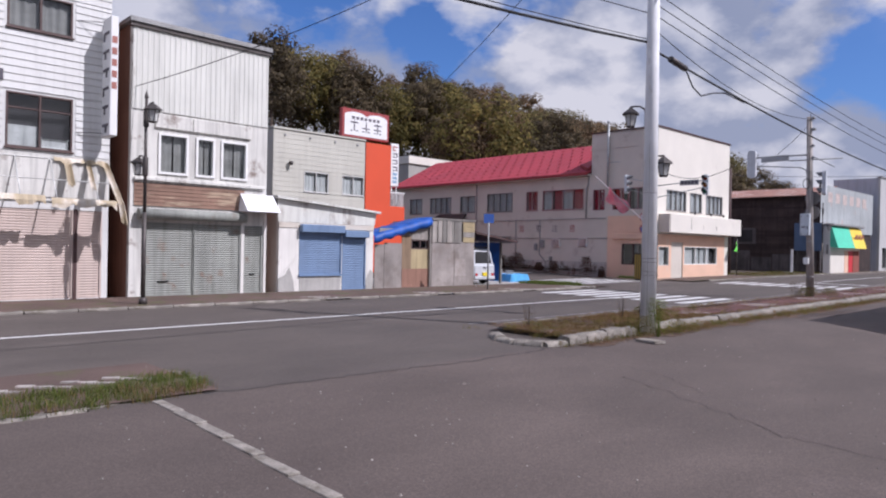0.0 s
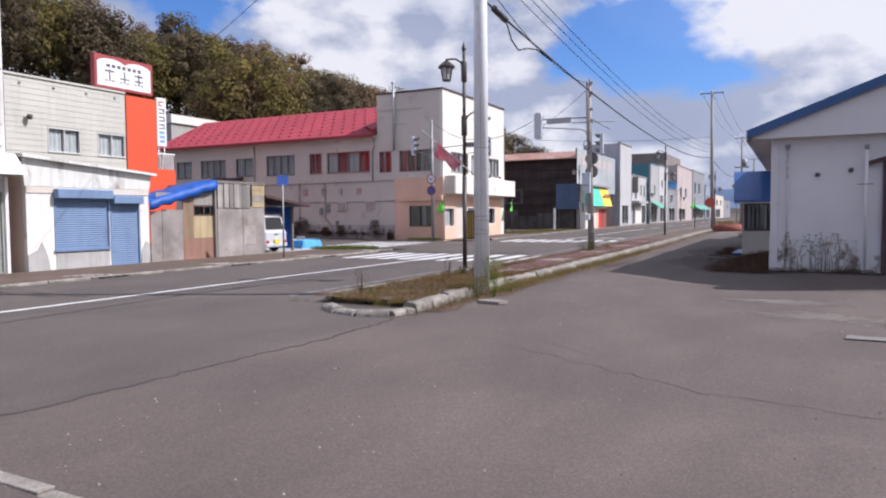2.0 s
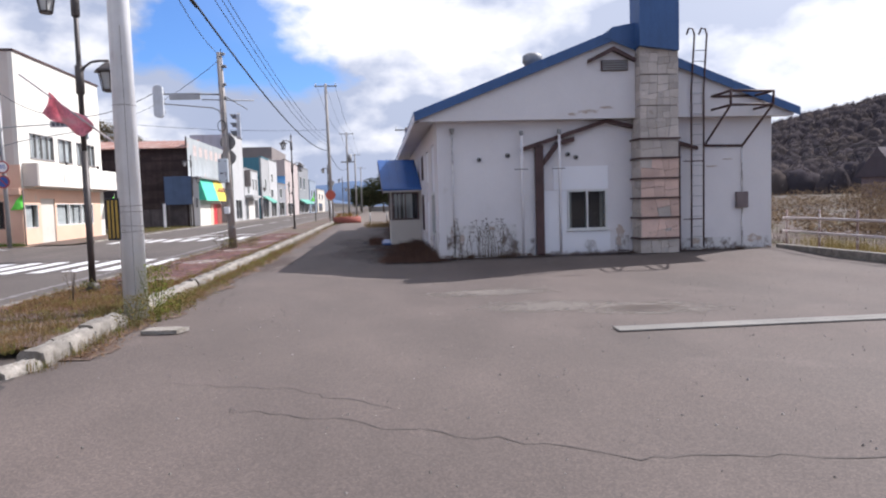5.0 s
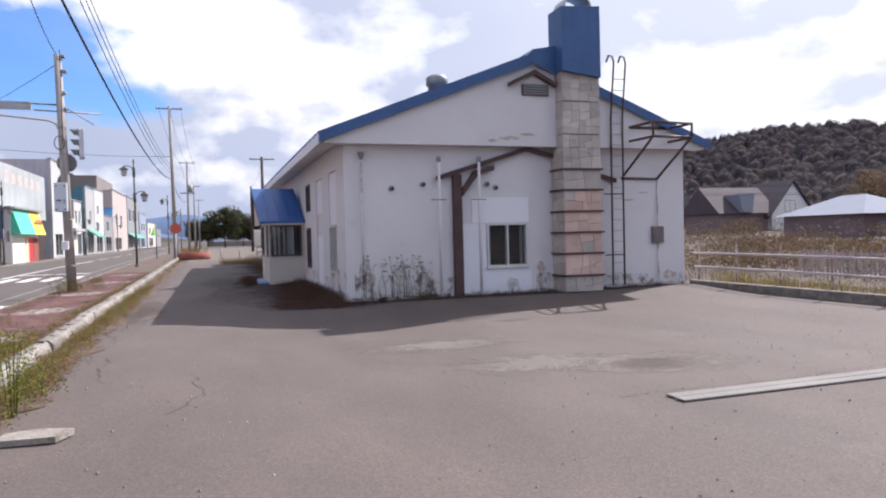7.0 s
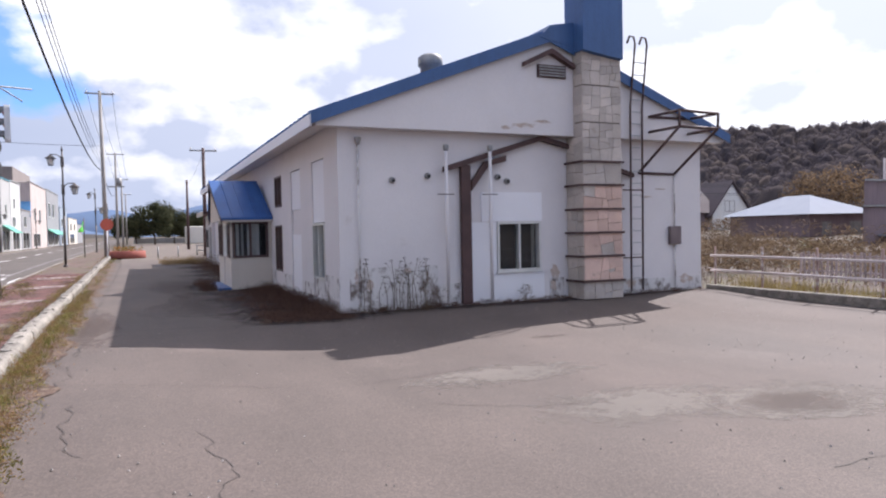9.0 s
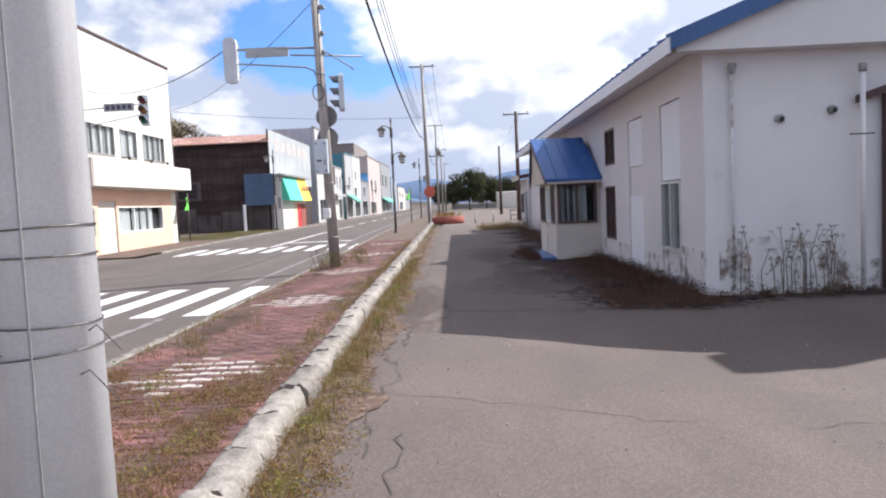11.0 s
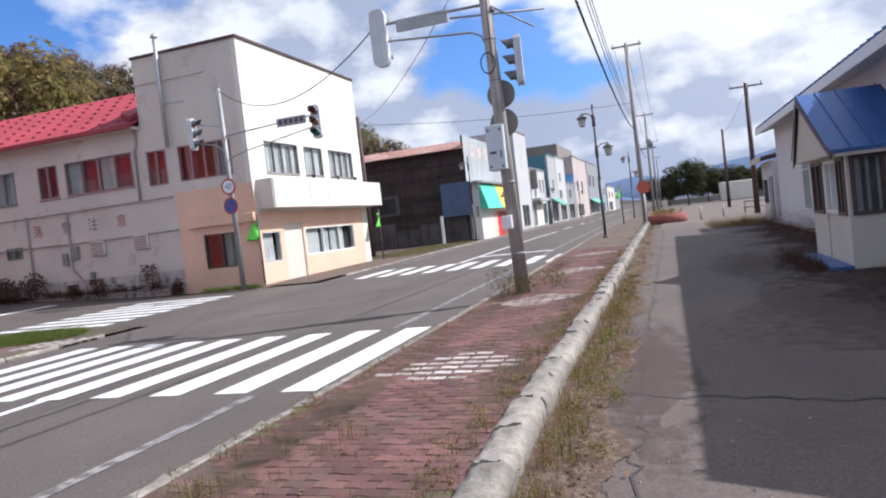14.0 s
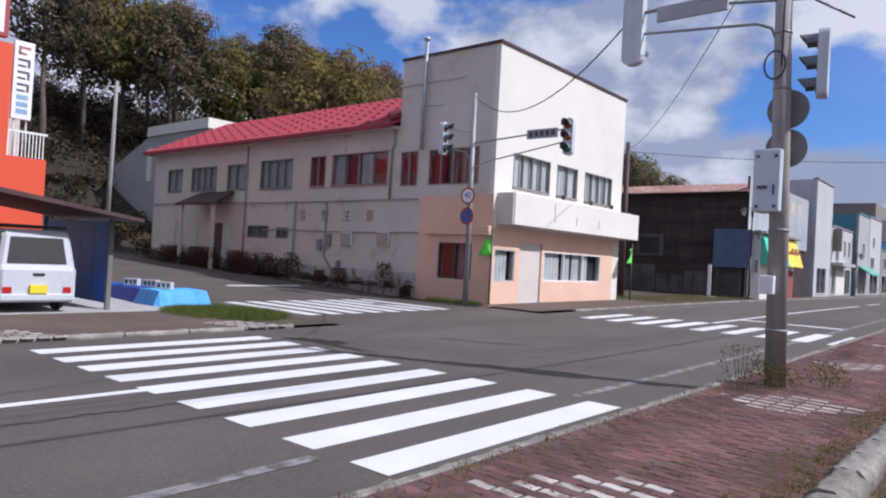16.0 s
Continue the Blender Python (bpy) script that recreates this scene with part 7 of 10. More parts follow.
for za, zb in ((0.0, 0.40), (0.44, 0.98), (1.02, 1.53), (1.57, 2.08), (2.12, 2.64), (2.68, 3.18), (3.22, 4.1), (4.12, 4.95), (4.97, 5.74)):
    for face, (ua, ub) in enumerate(((7.72, 8.82), (15.19, SY - 0.02))):
        stones = []
        broken([(ua, za), (ub, za), (ub, zb), (ua, zb)], 0.46 if za < 3 else 0.33, stones)
        for poly in stones:
            c = (sum(p[0] for p in poly) / len(poly), sum(p[1] for p in poly) / len(poly))
            ring2 = [(c[0] + (p[0] - c[0]) * 0.965, c[1] + (p[1] - c[1]) * 0.955) for p in poly]
            pr = rb.uniform(0.018, 0.035)
            bm = bmnew()
            if face == 0:
                prism(bm, [(p[0], 15.2 - pr, p[1]) for p in ring2], (0, pr + 0.01, 0))
            else:
                prism(bm, [(7.74 - pr, p[0], p[1]) for p in ring2], (pr + 0.01, 0, 0))
            pink = face == 0 and 0.3 < za < 2.6 and rb.random() < 0.85
            wpart("stone", bm, M_BRICKP if pink else M_BRICK, stn)
for z in (0.42, 1.0, 1.55, 2.1, 2.66, 3.2):
    bbox_part("clamp_band", M_BROWN, stn, 7.67, 15.13, z - 0.025, 8.86, 15.155, z + 0.025)
    bbox_part("clamp_band", M_BROWN, stn, 7.66, 15.15, z - 0.025, 7.685, SY, z + 0.025)
# near-black plates paint the shade of two open vent holes
for x in (8.0, 8.38):
    bbox_part("vent_hole", M_DARK, stn, x, 15.185, 0.16, x + 0.2, 15.205, 0.32)
# porch
PYA, PYB, PXA = 23.5, 26.65, 0.88
PW2 = SX0 - PXA - 0.004
bm = bmnew()
pierced(bm, (PXA, PYA, 0), PX, PW2, 0, 2.16, (0, 0.1, 0), [(0.05, PW2 - 0.1, 0.98, 2.06)])
wpart("porch_wall", bm, M_CREAM, stn)
bm = bmnew()
pierced(bm, (PXA, PYA + 0.103, 0), PY, PYB - PYA - 0.206, 0, 2.16, (0.1, 0, 0), [(0.02, 0.62, 0.98, 2.06), (0.74, 1.72, 0.05, 2.06), (1.86, 2.86, 0.98, 2.06)])
wpart("porch_wall", bm, M_CREAM, stn)
bbox_part("porch_wall", M_CREAM, stn, PXA, PYB - 0.1, 0, SX0 - 0.004, PYB, 2.16)
window(stn, (PXA + 0.05, PYA, 0.98), PX, (0, -1, 0), PW2 - 0.15, 1.08, M_FRAMEB, 2, M_CURTAIN, bar=0.065, proud=0.03, curt_parts=[(0.06, 0.3), (0.42, 0.8)])
window(stn, (PXA, PYA + 0.723, 0.98), (0, -1, 0), (-1, 0, 0), 0.6, 1.08, M_FRAMEB, 2, None, bar=0.065, proud=0.03)
window(stn, (PXA, PYA + 2.963, 0.98), (0, -1, 0), (-1, 0, 0), 1.0, 1.08, M_FRAMEB, 2, M_CURTAIN, bar=0.065, proud=0.03)
bbox_part("porch_door", M_CREAM, stn, PXA + 0.03, PYA + 0.85, 0.06, PXA + 0.07, PYA + 1.81, 1.0)
window(stn, (PXA, PYA + 1.82, 1.003), (0, -1, 0), (-1, 0, 0), 0.97, 1.05, M_FRAMEW, 2, M_CURTAIN, bar=0.06, proud=0.0)
PRY, PRZ = 25.05, 3.36
for ya, yb in ((23.2, PRY), (26.9, PRY)):
    bm = bmnew()
    prism(bm, [(0.60, ya, 2.12), (0.44, yb, PRZ), (0.44, yb, PRZ + 0.06), (0.60, ya, 2.19)], (SX0 - 0.6, 0, 0))
    wpart("porch_roof", bm, M_BLUEROOF, stn, "bright blue porch roof")
    for k in range(5):
        bm = bmnew()
        x = 0.56 + 0.35 * k
        prism(bm, [(x, ya, 2.20), (x - 0.12, yb, PRZ + 0.065), (x - 0.12, yb, PRZ + 0.09), (x, ya, 2.225)], (0.02, 0, 0))
        wpart("seam", bm, M_BLUEROOF, stn)
    bm = bmnew()
    prism(bm, [(0.585, ya, 2.02), (0.425, yb, PRZ - 0.12), (0.425, yb, PRZ - 0.004), (0.585, ya, 2.115)], (0.03, 0, 0))
    wpart("porch_bargeboard", bm, M_FRAMEB, stn)
bm = bmnew()
prism(bm, [(0.63, 23.26, 2.1), (0.63, 26.84, 2.1), (0.50, PRY, PRZ - 0.05)], (0.06, 0, 0))
wpart("porch_gable", bm, M_CREAM, stn)
bbox_part("porch_fascia", M_CREAM, stn, 0.66, 23.22, 2.06, SX0 - 0.01, 23.3, 2.115)
bbox_part("porch_ceiling", M_CREAM, stn, 0.7, 23.32, 2.165, SX0 - 0.01, 26.8, 2.2)
bbox_part("porch_step", M_BLUEROOF, stn, 0.5, 23.45, 0.0, 0.875, 26.4, 0.09, bevel=0.01)
# lower annex behind
annex = thing("house", "low white annex with a dark roof built onto the station house", "house", at=(4, 41.5, 0.1))
bbox_part("wall", M_STATION, annex, 1.95, 39.76, 0, 9.0, 43.2, 2.75)
bm = bmnew()
prism(bm, [(1.55, 39.95, 2.78), (5.6, 39.95, 3.5), (9.5, 39.95, 2.78), (9.5, 39.95, 2.92), (5.6, 39.95, 3.65), (1.55, 39.95, 2.92)], (0, 3.6, 0))
wpart("roof", bm, M_BROWN, annex, "dark brown sheet roof")
bbox_part("fascia", M_CREAM, annex, 1.50, 39.96, 2.70, 1.546, 43.5, 2.93)
bbox_part("door", M_GREYMETAL, annex, 1.90, 40.1, 0.15, 1.947, 41.0, 2.1)
# flat near-black plate paints an unlit room, with no opening behind it
bbox_part("window", M_DARK, annex, 1.91, 41.7, 1.0, 1.947, 42.7, 2.0)

# planks on the yard
for k, (x0, y0) in enumerate(((3.42, 5.05), (3.44, 5.22))):
    bm = bmnew()
    box(bm, 0, 0, 0, 4.6, 0.15, 0.022, bevel=0.005)
    solo("plank", bm, M_TIMBERP, "long weathered plank lying on the asphalt", "plank", at=(x0, y0, H(5.5, y0) + 0.006), turn=-0.7 + 0.25 * k, group="planks on the yard")

# ---- fence on the far side of the yard ----
fence = thing("fence", "low rusty pipe fence along the yard's edge", "fence", at=(12.3, 5, 0))
def fence_run(parent, x, ya, yb, step, posts_mat, rails):
    y = ya
    while y >= yb:
        bm = bmnew()
        tube(bm, [(x + 0.05, y, -0.3), (x + 0.05, y, 1.10)], 0.03, n=6)
        wpart("post", bm, posts_mat, parent)
        y -= step
    for z, m in rails:
        bm = bmnew()
        k, n = 0, 5
        while ya - (k + 1) * n >= yb:
            q = 0.03 * (k % 2)
            tube(bm, [(x, ya - k * n + 0.1, z - q), (x, ya - (k + 1) * n - 0.1, z - 0.02 - q)], 0.034, n=6)
            k += 1
        wpart("rail", bm, m, parent)


fence_run(fence, 12.35, 15.8, -14, 1.5, M_RUSTFENCE, ((0.86, M_FENCEPALE), (0.47, M_FENCEPALE)))
bm = bmnew()
box(bm, 12.05, -14, -0.3, 12.25, 15.8, 0.1, bevel=0.02)
solo("edge_kerb", bm, M_KERB, "low concrete edge under the fence", "kerb", kind="structure")
pickets = thing("fence", "old picket fence of pale slats beyond the rails", "fence", at=(16.5, 5, -0.3))
pk = bmnew()
box(pk, -0.02, -0.035, -0.15, 0.0, 0.035, 0.76)
pk_me = mesh_of(pk, "slat")
pk_me.materials.append(M_PICKET)
rf = random.Random(8)
for row, x in ((0, 18.5),):
    y = 18.0
    while y > -4:
        ob = new("slat", pk_me)
        ob.parent = pickets
        ob.matrix_parent_inverse = world_of(pickets).inverted()
        ob.matrix_basis = pose(x, y, H(x, y) + 0.3 + rf.uniform(-0.05, 0.03), rf.uniform(-4, 4), rf.uniform(-4, 4), 0)
        y -= 0.158
    for z in (0.15, 0.65):
        bm = bmnew()
        box(bm, x + 0.003, -4, H(x, 0) + 0.3 + z, x + 0.04, 18, H(x, 0) + 0.36 + z)
        wpart("rail", bm, M_PICKET, pickets)

# ---- poles, lamps, signals ----


def street_lamp(double=True):
    """A dark lamp post with lanterns on curled arms, at its foot."""
    ob = thing("street_lamp", "dark iron street lamp with lantern heads on curved arms", "street lamp", group="street lamps")
    bm = bmnew()
    tube(bm, [(0, 0, 0), (0, 0, 2.6)], 0.06, n=10)
    tube(bm, [(0, 0, 2.6), (0, 0, 5.8)], 0.048, 0.04, n=10)
    lathe(bm, [(0.12, 0), (0.12, 0.12), (0.08, 0.2)], (0, 0, 0), 10)
    for z in (3.72, 5.1):
        lathe(bm, [(0.06, 0), (0.075, 0.03), (0.075, 0.5), (0.06, 0.53)], (0, 0, z - 0.1), 10)
    lathe(bm, [(0.045, 0), (0.06, 0.05), (0.0, 0.25)], (0, 0, 5.8), 8)
    part("post", bm, M_IRON, ob)
    for s, z in ((-1, 5.24), (1, 3.84)):
        bm = bmnew()
        pts = [(0, 0, z), (s * 0.03, 0, z + 0.15), (s * 0.1, 0, z + 0.28), (s * 0.22, 0, z + 0.36), (s * 0.36, 0, z + 0.38), (s * 0.52, 0, z + 0.38)]
        tube(bm, pts, 0.024, n=6)
        part("arm", bm, M_IRON, ob)
        lx, lz = s * 0.5, z + 0.36
        bm = bmnew()
        lathe(bm, [(0.02, 0.0), (0.06, -0.02), (0.24, -0.16), (0.25, -0.19), (0.17, -0.19)], (lx, 0, lz), 6)
        cap = part("lantern", bm, M_IRON, ob)
        bm = bmnew()
        lathe(bm, [(0.10, -0.54), (0.12, -0.5)], (lx, 0, lz), 6)
        part("base", bm, M_IRON, cap)
        for k in range(6):
            a = math.pi / 3 * k
            bm = bmnew()
            tube(bm, [(lx + 0.17 * math.cos(a), 0.17 * math.sin(a), lz - 0.19), (lx + 0.11 * math.cos(a), 0.11 * math.sin(a), lz - 0.52)], 0.012, n=4)
            part("bar", bm, M_IRON, cap)
        bm = bmnew()
        lathe(bm, [(0.09, -0.5), (0.155, -0.2)], (lx, 0, lz), 6)
        part("lamp_glass", bm, M_CURTAIN, cap)
    return ob


lampA = street_lamp()
lampA.matrix_basis = pose(-4.89, 9.75, TOP - 0.02, 0, 0, 0)
for x, y, r in ((-4.9, 40.6, 0), (-5.0, 73, 0), (-5.0, 104, 0), (-15.15, 56.2, 10), (-15.15, 0.45, 180), (-15.15, 90, 10), (-15.15, 120, 10)):
    copy_thing(lampA, pose(x, y, H(x, y) + 0.05, 0, 0, r))

pole = thing("utility_pole", "weathered concrete utility pole at the end of the pavement", "utility pole", at=(-3.18, 6.98, 0))
bm = bmnew()
tube(bm, [(0, 0, -0.2), (-0.01, 0.0, 11.5)], 0.172, 0.11, n=24)
part("shaft", bm, M_POLE, pole)
for z, tilt in ((1.66, 3), (1.58, 0), (1.38, -2), (1.29, 4), (3.1, 1)):
    bm = bmnew()
    r = 0.172 - 0.062 * z / 11.5 + 0.003
    tube(bm, [(r * math.cos(k * 0.2618), r * math.sin(k * 0.2618), z + r * math.sin(radians(tilt)) * math.cos(k * 0.2618)) for k in range(25)], 0.003, n=5)
    part("band", bm, M_IRON, pole)
for z, a, ln in ((1.34, -10, 0.10), (1.22, -25, 0.16), (1.30, -100, 0.08)):
    bm = bmnew()
    c, s = math.cos(radians(a)), math.sin(radians(a))
    tube(bm, [(0.145 * c, 0.145 * s, z), ((0.16 + 0.4 * ln) * c, (0.19 + 0.4 * ln) * s - 0.02, z + 0.03), ((0.19 + ln) * c, (0.19 + ln) * s - 0.05, z - 0.04)], 0.002, n=5)
    part("tie_wire", bm, M_IRON, pole)
bm = bmnew()
box(bm, -0.29, -0.125, 1.18, -0.11, -0.10, 1.78, bevel=0.006)
part("warning_plate", bm, M_BLACK, pole, "black and yellow warning plate")
for k in range(3):
    bm = bmnew()
    box(bm, -0.275 + 0.055 * k, -0.131, 1.21, -0.245 + 0.055 * k, -0.1255, 1.75)
    part("stripe", bm, M_YELLOWOLD, pole)
bm = bmnew()
tube(bm, [(0.06, -0.166, 0.2), (0.056, -0.158, 2.0), (0.05, -0.146, 4.2)], 0.004, n=5)
part("seam", bm, M_GREYMETAL, pole)
bm = bmnew()
box(bm, -0.10, -0.02, 7.6, 0.7, 0.06, 7.68)
box(bm, -1.1, -0.02, 10.4, 1.1, 0.06, 10.5)
box(bm, -1.1, -0.02, 9.6, 1.1, 0.06, 9.7)
part("cross_arm", bm, M_GREYMETAL, pole)
# pink flag on a leaning staff tied to the pole
flag = thing("flag", "faded pink flag on a leaning staff tied to the pole", "flag", at=(-3.2, 6.7, 2.6))
bm = bmnew()
tube(bm, [(-3.22, 6.62, 2.55), (-4.55, 6.9, 3.55)], 0.014, n=6)
wpart("staff", bm, M_FENCEPALE, flag)
bm = bmnew()
g, vs = 12, {}
for i in range(g + 1):
    for j in range(8):
        u, v = i / g, j / 7
        bx, by, bz = -3.50 - 0.62 * u, 6.69 + 0.12 * u, 2.80 + 0.46 * u
        dx, dz = -0.14 * v, -0.27 * v * (0.6 + 0.4 * u) - 0.05 * math.sin(9 * u) * v
        vs[i, j] = bm.verts.new((bx + dx * (1 - 0.3 * u), by + 0.05 * math.sin(6 * u + 4 * v), bz + dz + 0.03 * math.sin(8 * u)))
for i in range(g):
    for j in range(7):
        bm.faces.new((vs[i, j], vs[i + 1, j], vs[i + 1, j + 1], vs[i, j + 1])).smooth = True
fo = wpart("cloth", bm, M_FLAGP, flag)
sol = fo.modifiers.new("cloth", "SOLIDIFY")
sol.thickness = 0.004


M_HOOD = surf("signal_hood", (0.16, 0.165, 0.18), 0.1, 3, 40, 0.6, bump=0.0)


M_SIGNALGREY = surf("signal_grey", (0.58, 0.60, 0.63), 0.1, 3, 40, 0.5, bump=0.0, streak=0.15)


def signal_head(name="traffic_light"):
    """An upright three-lamp traffic light facing -y, in its own space, centred on its hanger."""
    ob = thing(name, "white upright traffic light with three hooded lamps", "traffic light", group="traffic lights")
    bm = bmnew()
    box(bm, -0.17, -0.06, -0.58, 0.17, 0.1, 0.58)
    es = [e for e in bm.edges if abs(e.verts[0].co.y - e.verts[1].co.y) > 0.1]
    bmesh.ops.bevel(bm, geom=es, offset=0.13, segments=4, profile=0.5, affect="EDGES")
    part("housing", bm, M_SIGNALGREY, ob)
    lens = ((0.37, surf("lens_red", (0.20, 0.03, 0.02), 0.1, 3, 40, 0.25, bump=0)), (0.0, surf("lens_amber", (0.30, 0.11, 0.02), 0.1, 3, 40, 0.25, bump=0)), (-0.37, surf("lens_green", (0.02, 0.16, 0.10), 0.1, 3, 40, 0.25, bump=0)))
    for z, m in lens:
        bm = bmnew()
        lathe(bm, [(0.0, -0.10), (0.08, -0.095), (0.135, -0.065), (0.14, -0.05), (0.0, -0.05)], (0, 0, z), 18, "y")
        part("lens", bm, m, ob)
        bm = bmnew()
        n = 12
        prev = None
        for k in range(n + 1):
            a = math.pi * (-0.08 + 1.16 * k / n)
            ring2 = [bm.verts.new((r * math.cos(a), y, z + r * math.sin(a))) for r, y in ((0.15, -0.06), (0.15, -0.36 + 0.12 * (1 - math.sin(max(0, min(math.pi, a))))), (0.142, -0.355 + 0.12 * (1 - math.sin(max(0, min(math.pi, a))))), (0.142, -0.06))]
            if prev:
                for q in range(4):
                    bm.faces.new((prev[q], ring2[q], ring2[(q + 1) % 4], prev[(q + 1) % 4]))
            prev = ring2
        part("hood", bm, M_HOOD, ob)
    return ob


M_SIGNBACK = surf("sign_back", (0.22, 0.21, 0.20), 0.1, 2, 50, 0.6)
# pole with signals at the far side of the crossing, on our pavement
PX2, PY2 = -5.06, 22.74
p2 = thing("utility_pole", "slim grey concrete pole carrying signals, signs and a control box", "utility pole", at=(PX2, PY2, 0.03))
bm = bmnew()
tube(bm, [(0.03, 0, -0.2), (-0.14, 0.0, 7.3)], 0.145, 0.10, n=18)
part("shaft", bm, surf("brown_pole", (0.36, 0.325, 0.30), 0.15, 2, 60, 0.85, bump=0.2, streak=0.3), p2)
bm = bmnew()
box(bm, -0.33, -0.25, 2.55, 0.02, 0.15, 3.42, bevel=0.012)
cbox = part("control_box", bm, surf("box_paint", (0.55, 0.60, 0.64), 0.06, 2, 40, 0.5, bump=0.0, stain=(0.42, 0.42, 0.42), stain_at=0.62, stain_scale=4), p2, "pale blue-grey steel control box")
for x0, z0, x1, z1, nm in ((-0.27, 2.86, -0.14, 2.91, "label_bar"), (-0.07, 2.78, -0.045, 2.92, "latch"), (-0.29, 3.3, -0.25, 3.34, "bolt"), (-0.06, 3.3, -0.02, 3.34, "bolt"), (-0.29, 2.6, -0.25, 2.64, "bolt"), (-0.06, 2.6, -0.02, 2.64, "bolt")):
    bm = bmnew()
    box(bm, x0, -0.264, z0, x1, -0.251, z1)
    part(nm, bm, M_INK, cbox)
for z in (0.9, 2.3, 4.3, 5.1):
    bm = bmnew()
    r = 0.145 - 0.045 * z / 7.3
    lathe(bm, [(r, -0.02), (r + 0.006, -0.018), (r + 0.006, 0.018), (r, 0.02)], (0.026 - 0.0227 * z, 0, z), 18)
    part("steel_band", bm, M_GREYMETAL, p2)
bm = bmnew()
box(bm, -0.19, -0.24, 1.4, 0.0, -0.13, 1.66, bevel=0.01)
part("push_box", bm, M_SIGNWHITE, p2, "small white push-button box")
for z in (4.04, 3.48):
    bm = bmnew()
    lathe(bm, [(0.0, 0.0), (0.28, 0.0), (0.28, 0.015), (0.0, 0.015)], (-0.02, 0.15, z), 24, "y")
    part("round_sign", bm, M_SIGNBACK, p2, "back of a round grey traffic sign")
bm = bmnew()
tube(bm, [(-0.05, 0, 5.78), (-1.1, 0.05, 5.82), (-2.35, 0.1, 5.84)], 0.03, n=8)
tube(bm, [(-0.04, 0, 4.75), (-0.15, 0, 4.95), (-0.25, 0, 5.2), (-0.45, 0, 5.3), (-2.35, 0.1, 5.5)], 0.022, n=6)
tube(bm, [(-0.75, -0.35, 5.55), (0.95, 0.5, 5.62)], 0.022, n=6)
tube(bm, [(0.0, 0, 5.72), (0.75, 0.25, 5.25)], 0.018, n=6)
part("arm", bm, M_GREYMETAL, p2)
bm = bmnew()
box(bm, -2.0, 0.03, 5.62, -0.9, 0.09, 5.86)
part("name_plate", bm, M_SIDESIGN, p2, "back of a grey street-name plate")
bm = bmnew()
tube(bm, [(-0.12 + 0.14 * math.cos(2 * math.pi * k / 14) - 0.02, -0.16, 4.62 + 0.2 * math.sin(2 * math.pi * k / 14)) for k in range(15)], 0.014, n=5)
tube(bm, [(-0.06, -0.12, 4.6), (-0.05, -0.14, 7.4)], 0.012, n=5)
part("cable_loop", bm, M_WIRE, p2)
for z, w in ((5.62, 0.12), (6.1, 0.12), (6.75, 0.16), (7.2, 0.12)):
    bm = bmnew()
    box(bm, -w - 0.06, -0.06, z, w - 0.06, 0.1, z + 0.1, bevel=0.02)
    part("fitting", bm, M_GREYMETAL, p2)
sigA = signal_head()
sigA.matrix_basis = pose(PX2 - 2.4, PY2 + 0.1, 5.6, 0, 0, 180)
copy_thing(sigA, pose(PX2 + 0.38, PY2 + 0.2, 4.68, 0, 0, -82) @ Matrix.Diagonal((0.84, 0.84, 0.84, 1)))
# signal post at the corner of the side street
QX, QY = -17.15, 31.0
p3 = thing("signal_post", "galvanised signal post at the corner of the side street", "signal post", at=(QX, QY, 0))
bm = bmnew()
tube(bm, [(0.0, 0, -0.1), (-0.06, 0, 7.5)], 0.10, 0.08, n=14)
part("shaft", bm, M_GREYMETAL, p3)
bm = bmnew()
tube(bm, [(0, 0, 5.75), (3.6, 0.0, 5.95)], 0.03, n=8)
tube(bm, [(0, 0, 4.9), (0.8, 0, 5.1), (3.6, 0, 5.55)], 0.024, n=6)
tube(bm, [(0, 0, 6.1), (-1.2, -0.1, 6.35)], 0.028, n=6)
tube(bm, [(0, 0, 5.1), (-0.35, -0.05, 5.45), (-1.2, -0.1, 5.65)], 0.024, n=6)
part("arm", bm, M_STEEL, p3)
bm = bmnew()
box(bm, 2.2, -0.03, 5.72, 3.35, 0.03, 6.02)
plate = part("name_plate", bm, M_SIDESIGN, p3, "grey street-name plate")
for k in range(5):
    bm = bmnew()
    box(bm, 2.28 + 0.21 * k, -0.036, 5.78, 2.43 + 0.21 * k, -0.031, 5.96)
    part("letter_bar", bm, M_INK, plate)
for z, m, nm in ((3.9, M_SIGNRIM, "speed"), (3.2, M_SIGNRIM, "parking")):
    bm = bmnew()
    lathe(bm, [(0.0, -0.02), (0.3, -0.02), (0.3, 0.0), (0.0, 0.0)], (-0.03, -0.12, z), 28, "y")
    sg = part("round_sign", bm, m, p3, "round white speed-limit sign" if nm == "speed" else "round blue and red no-parking sign")
    bm = bmnew()
    lathe(bm, [(0.0, -0.004), (0.235, -0.004), (0.235, 0.0), (0.0, 0.0)], (-0.03, -0.141, z), 28, "y")
    part("face", bm, M_SIGNWHITE if nm == "speed" else M_SIGNBLUE, sg)
    if nm == "speed":
        me = letters("40", 0.30)
        me.materials.append(M_SIGNBLUE)
        tx = new("sign_text", me)
        tx.parent = sg
        tx.matrix_basis = pose(-0.03, -0.149, z, 90, 0, 0)
    else:
        bm = bmnew()
        box(bm, -0.24, -0.004, -0.025, 0.24, 0.0, 0.025, pose(-0.03, -0.149, z, 0, 45, 0))
        part("bar", bm, M_SIGNRIM, sg)
copy_thing(sigA, pose(QX + 3.75, QY, 5.7, 0, 0, 0))
copy_thing(sigA, pose(QX - 1.25, QY - 0.15, 5.98, 0, 0, 100))
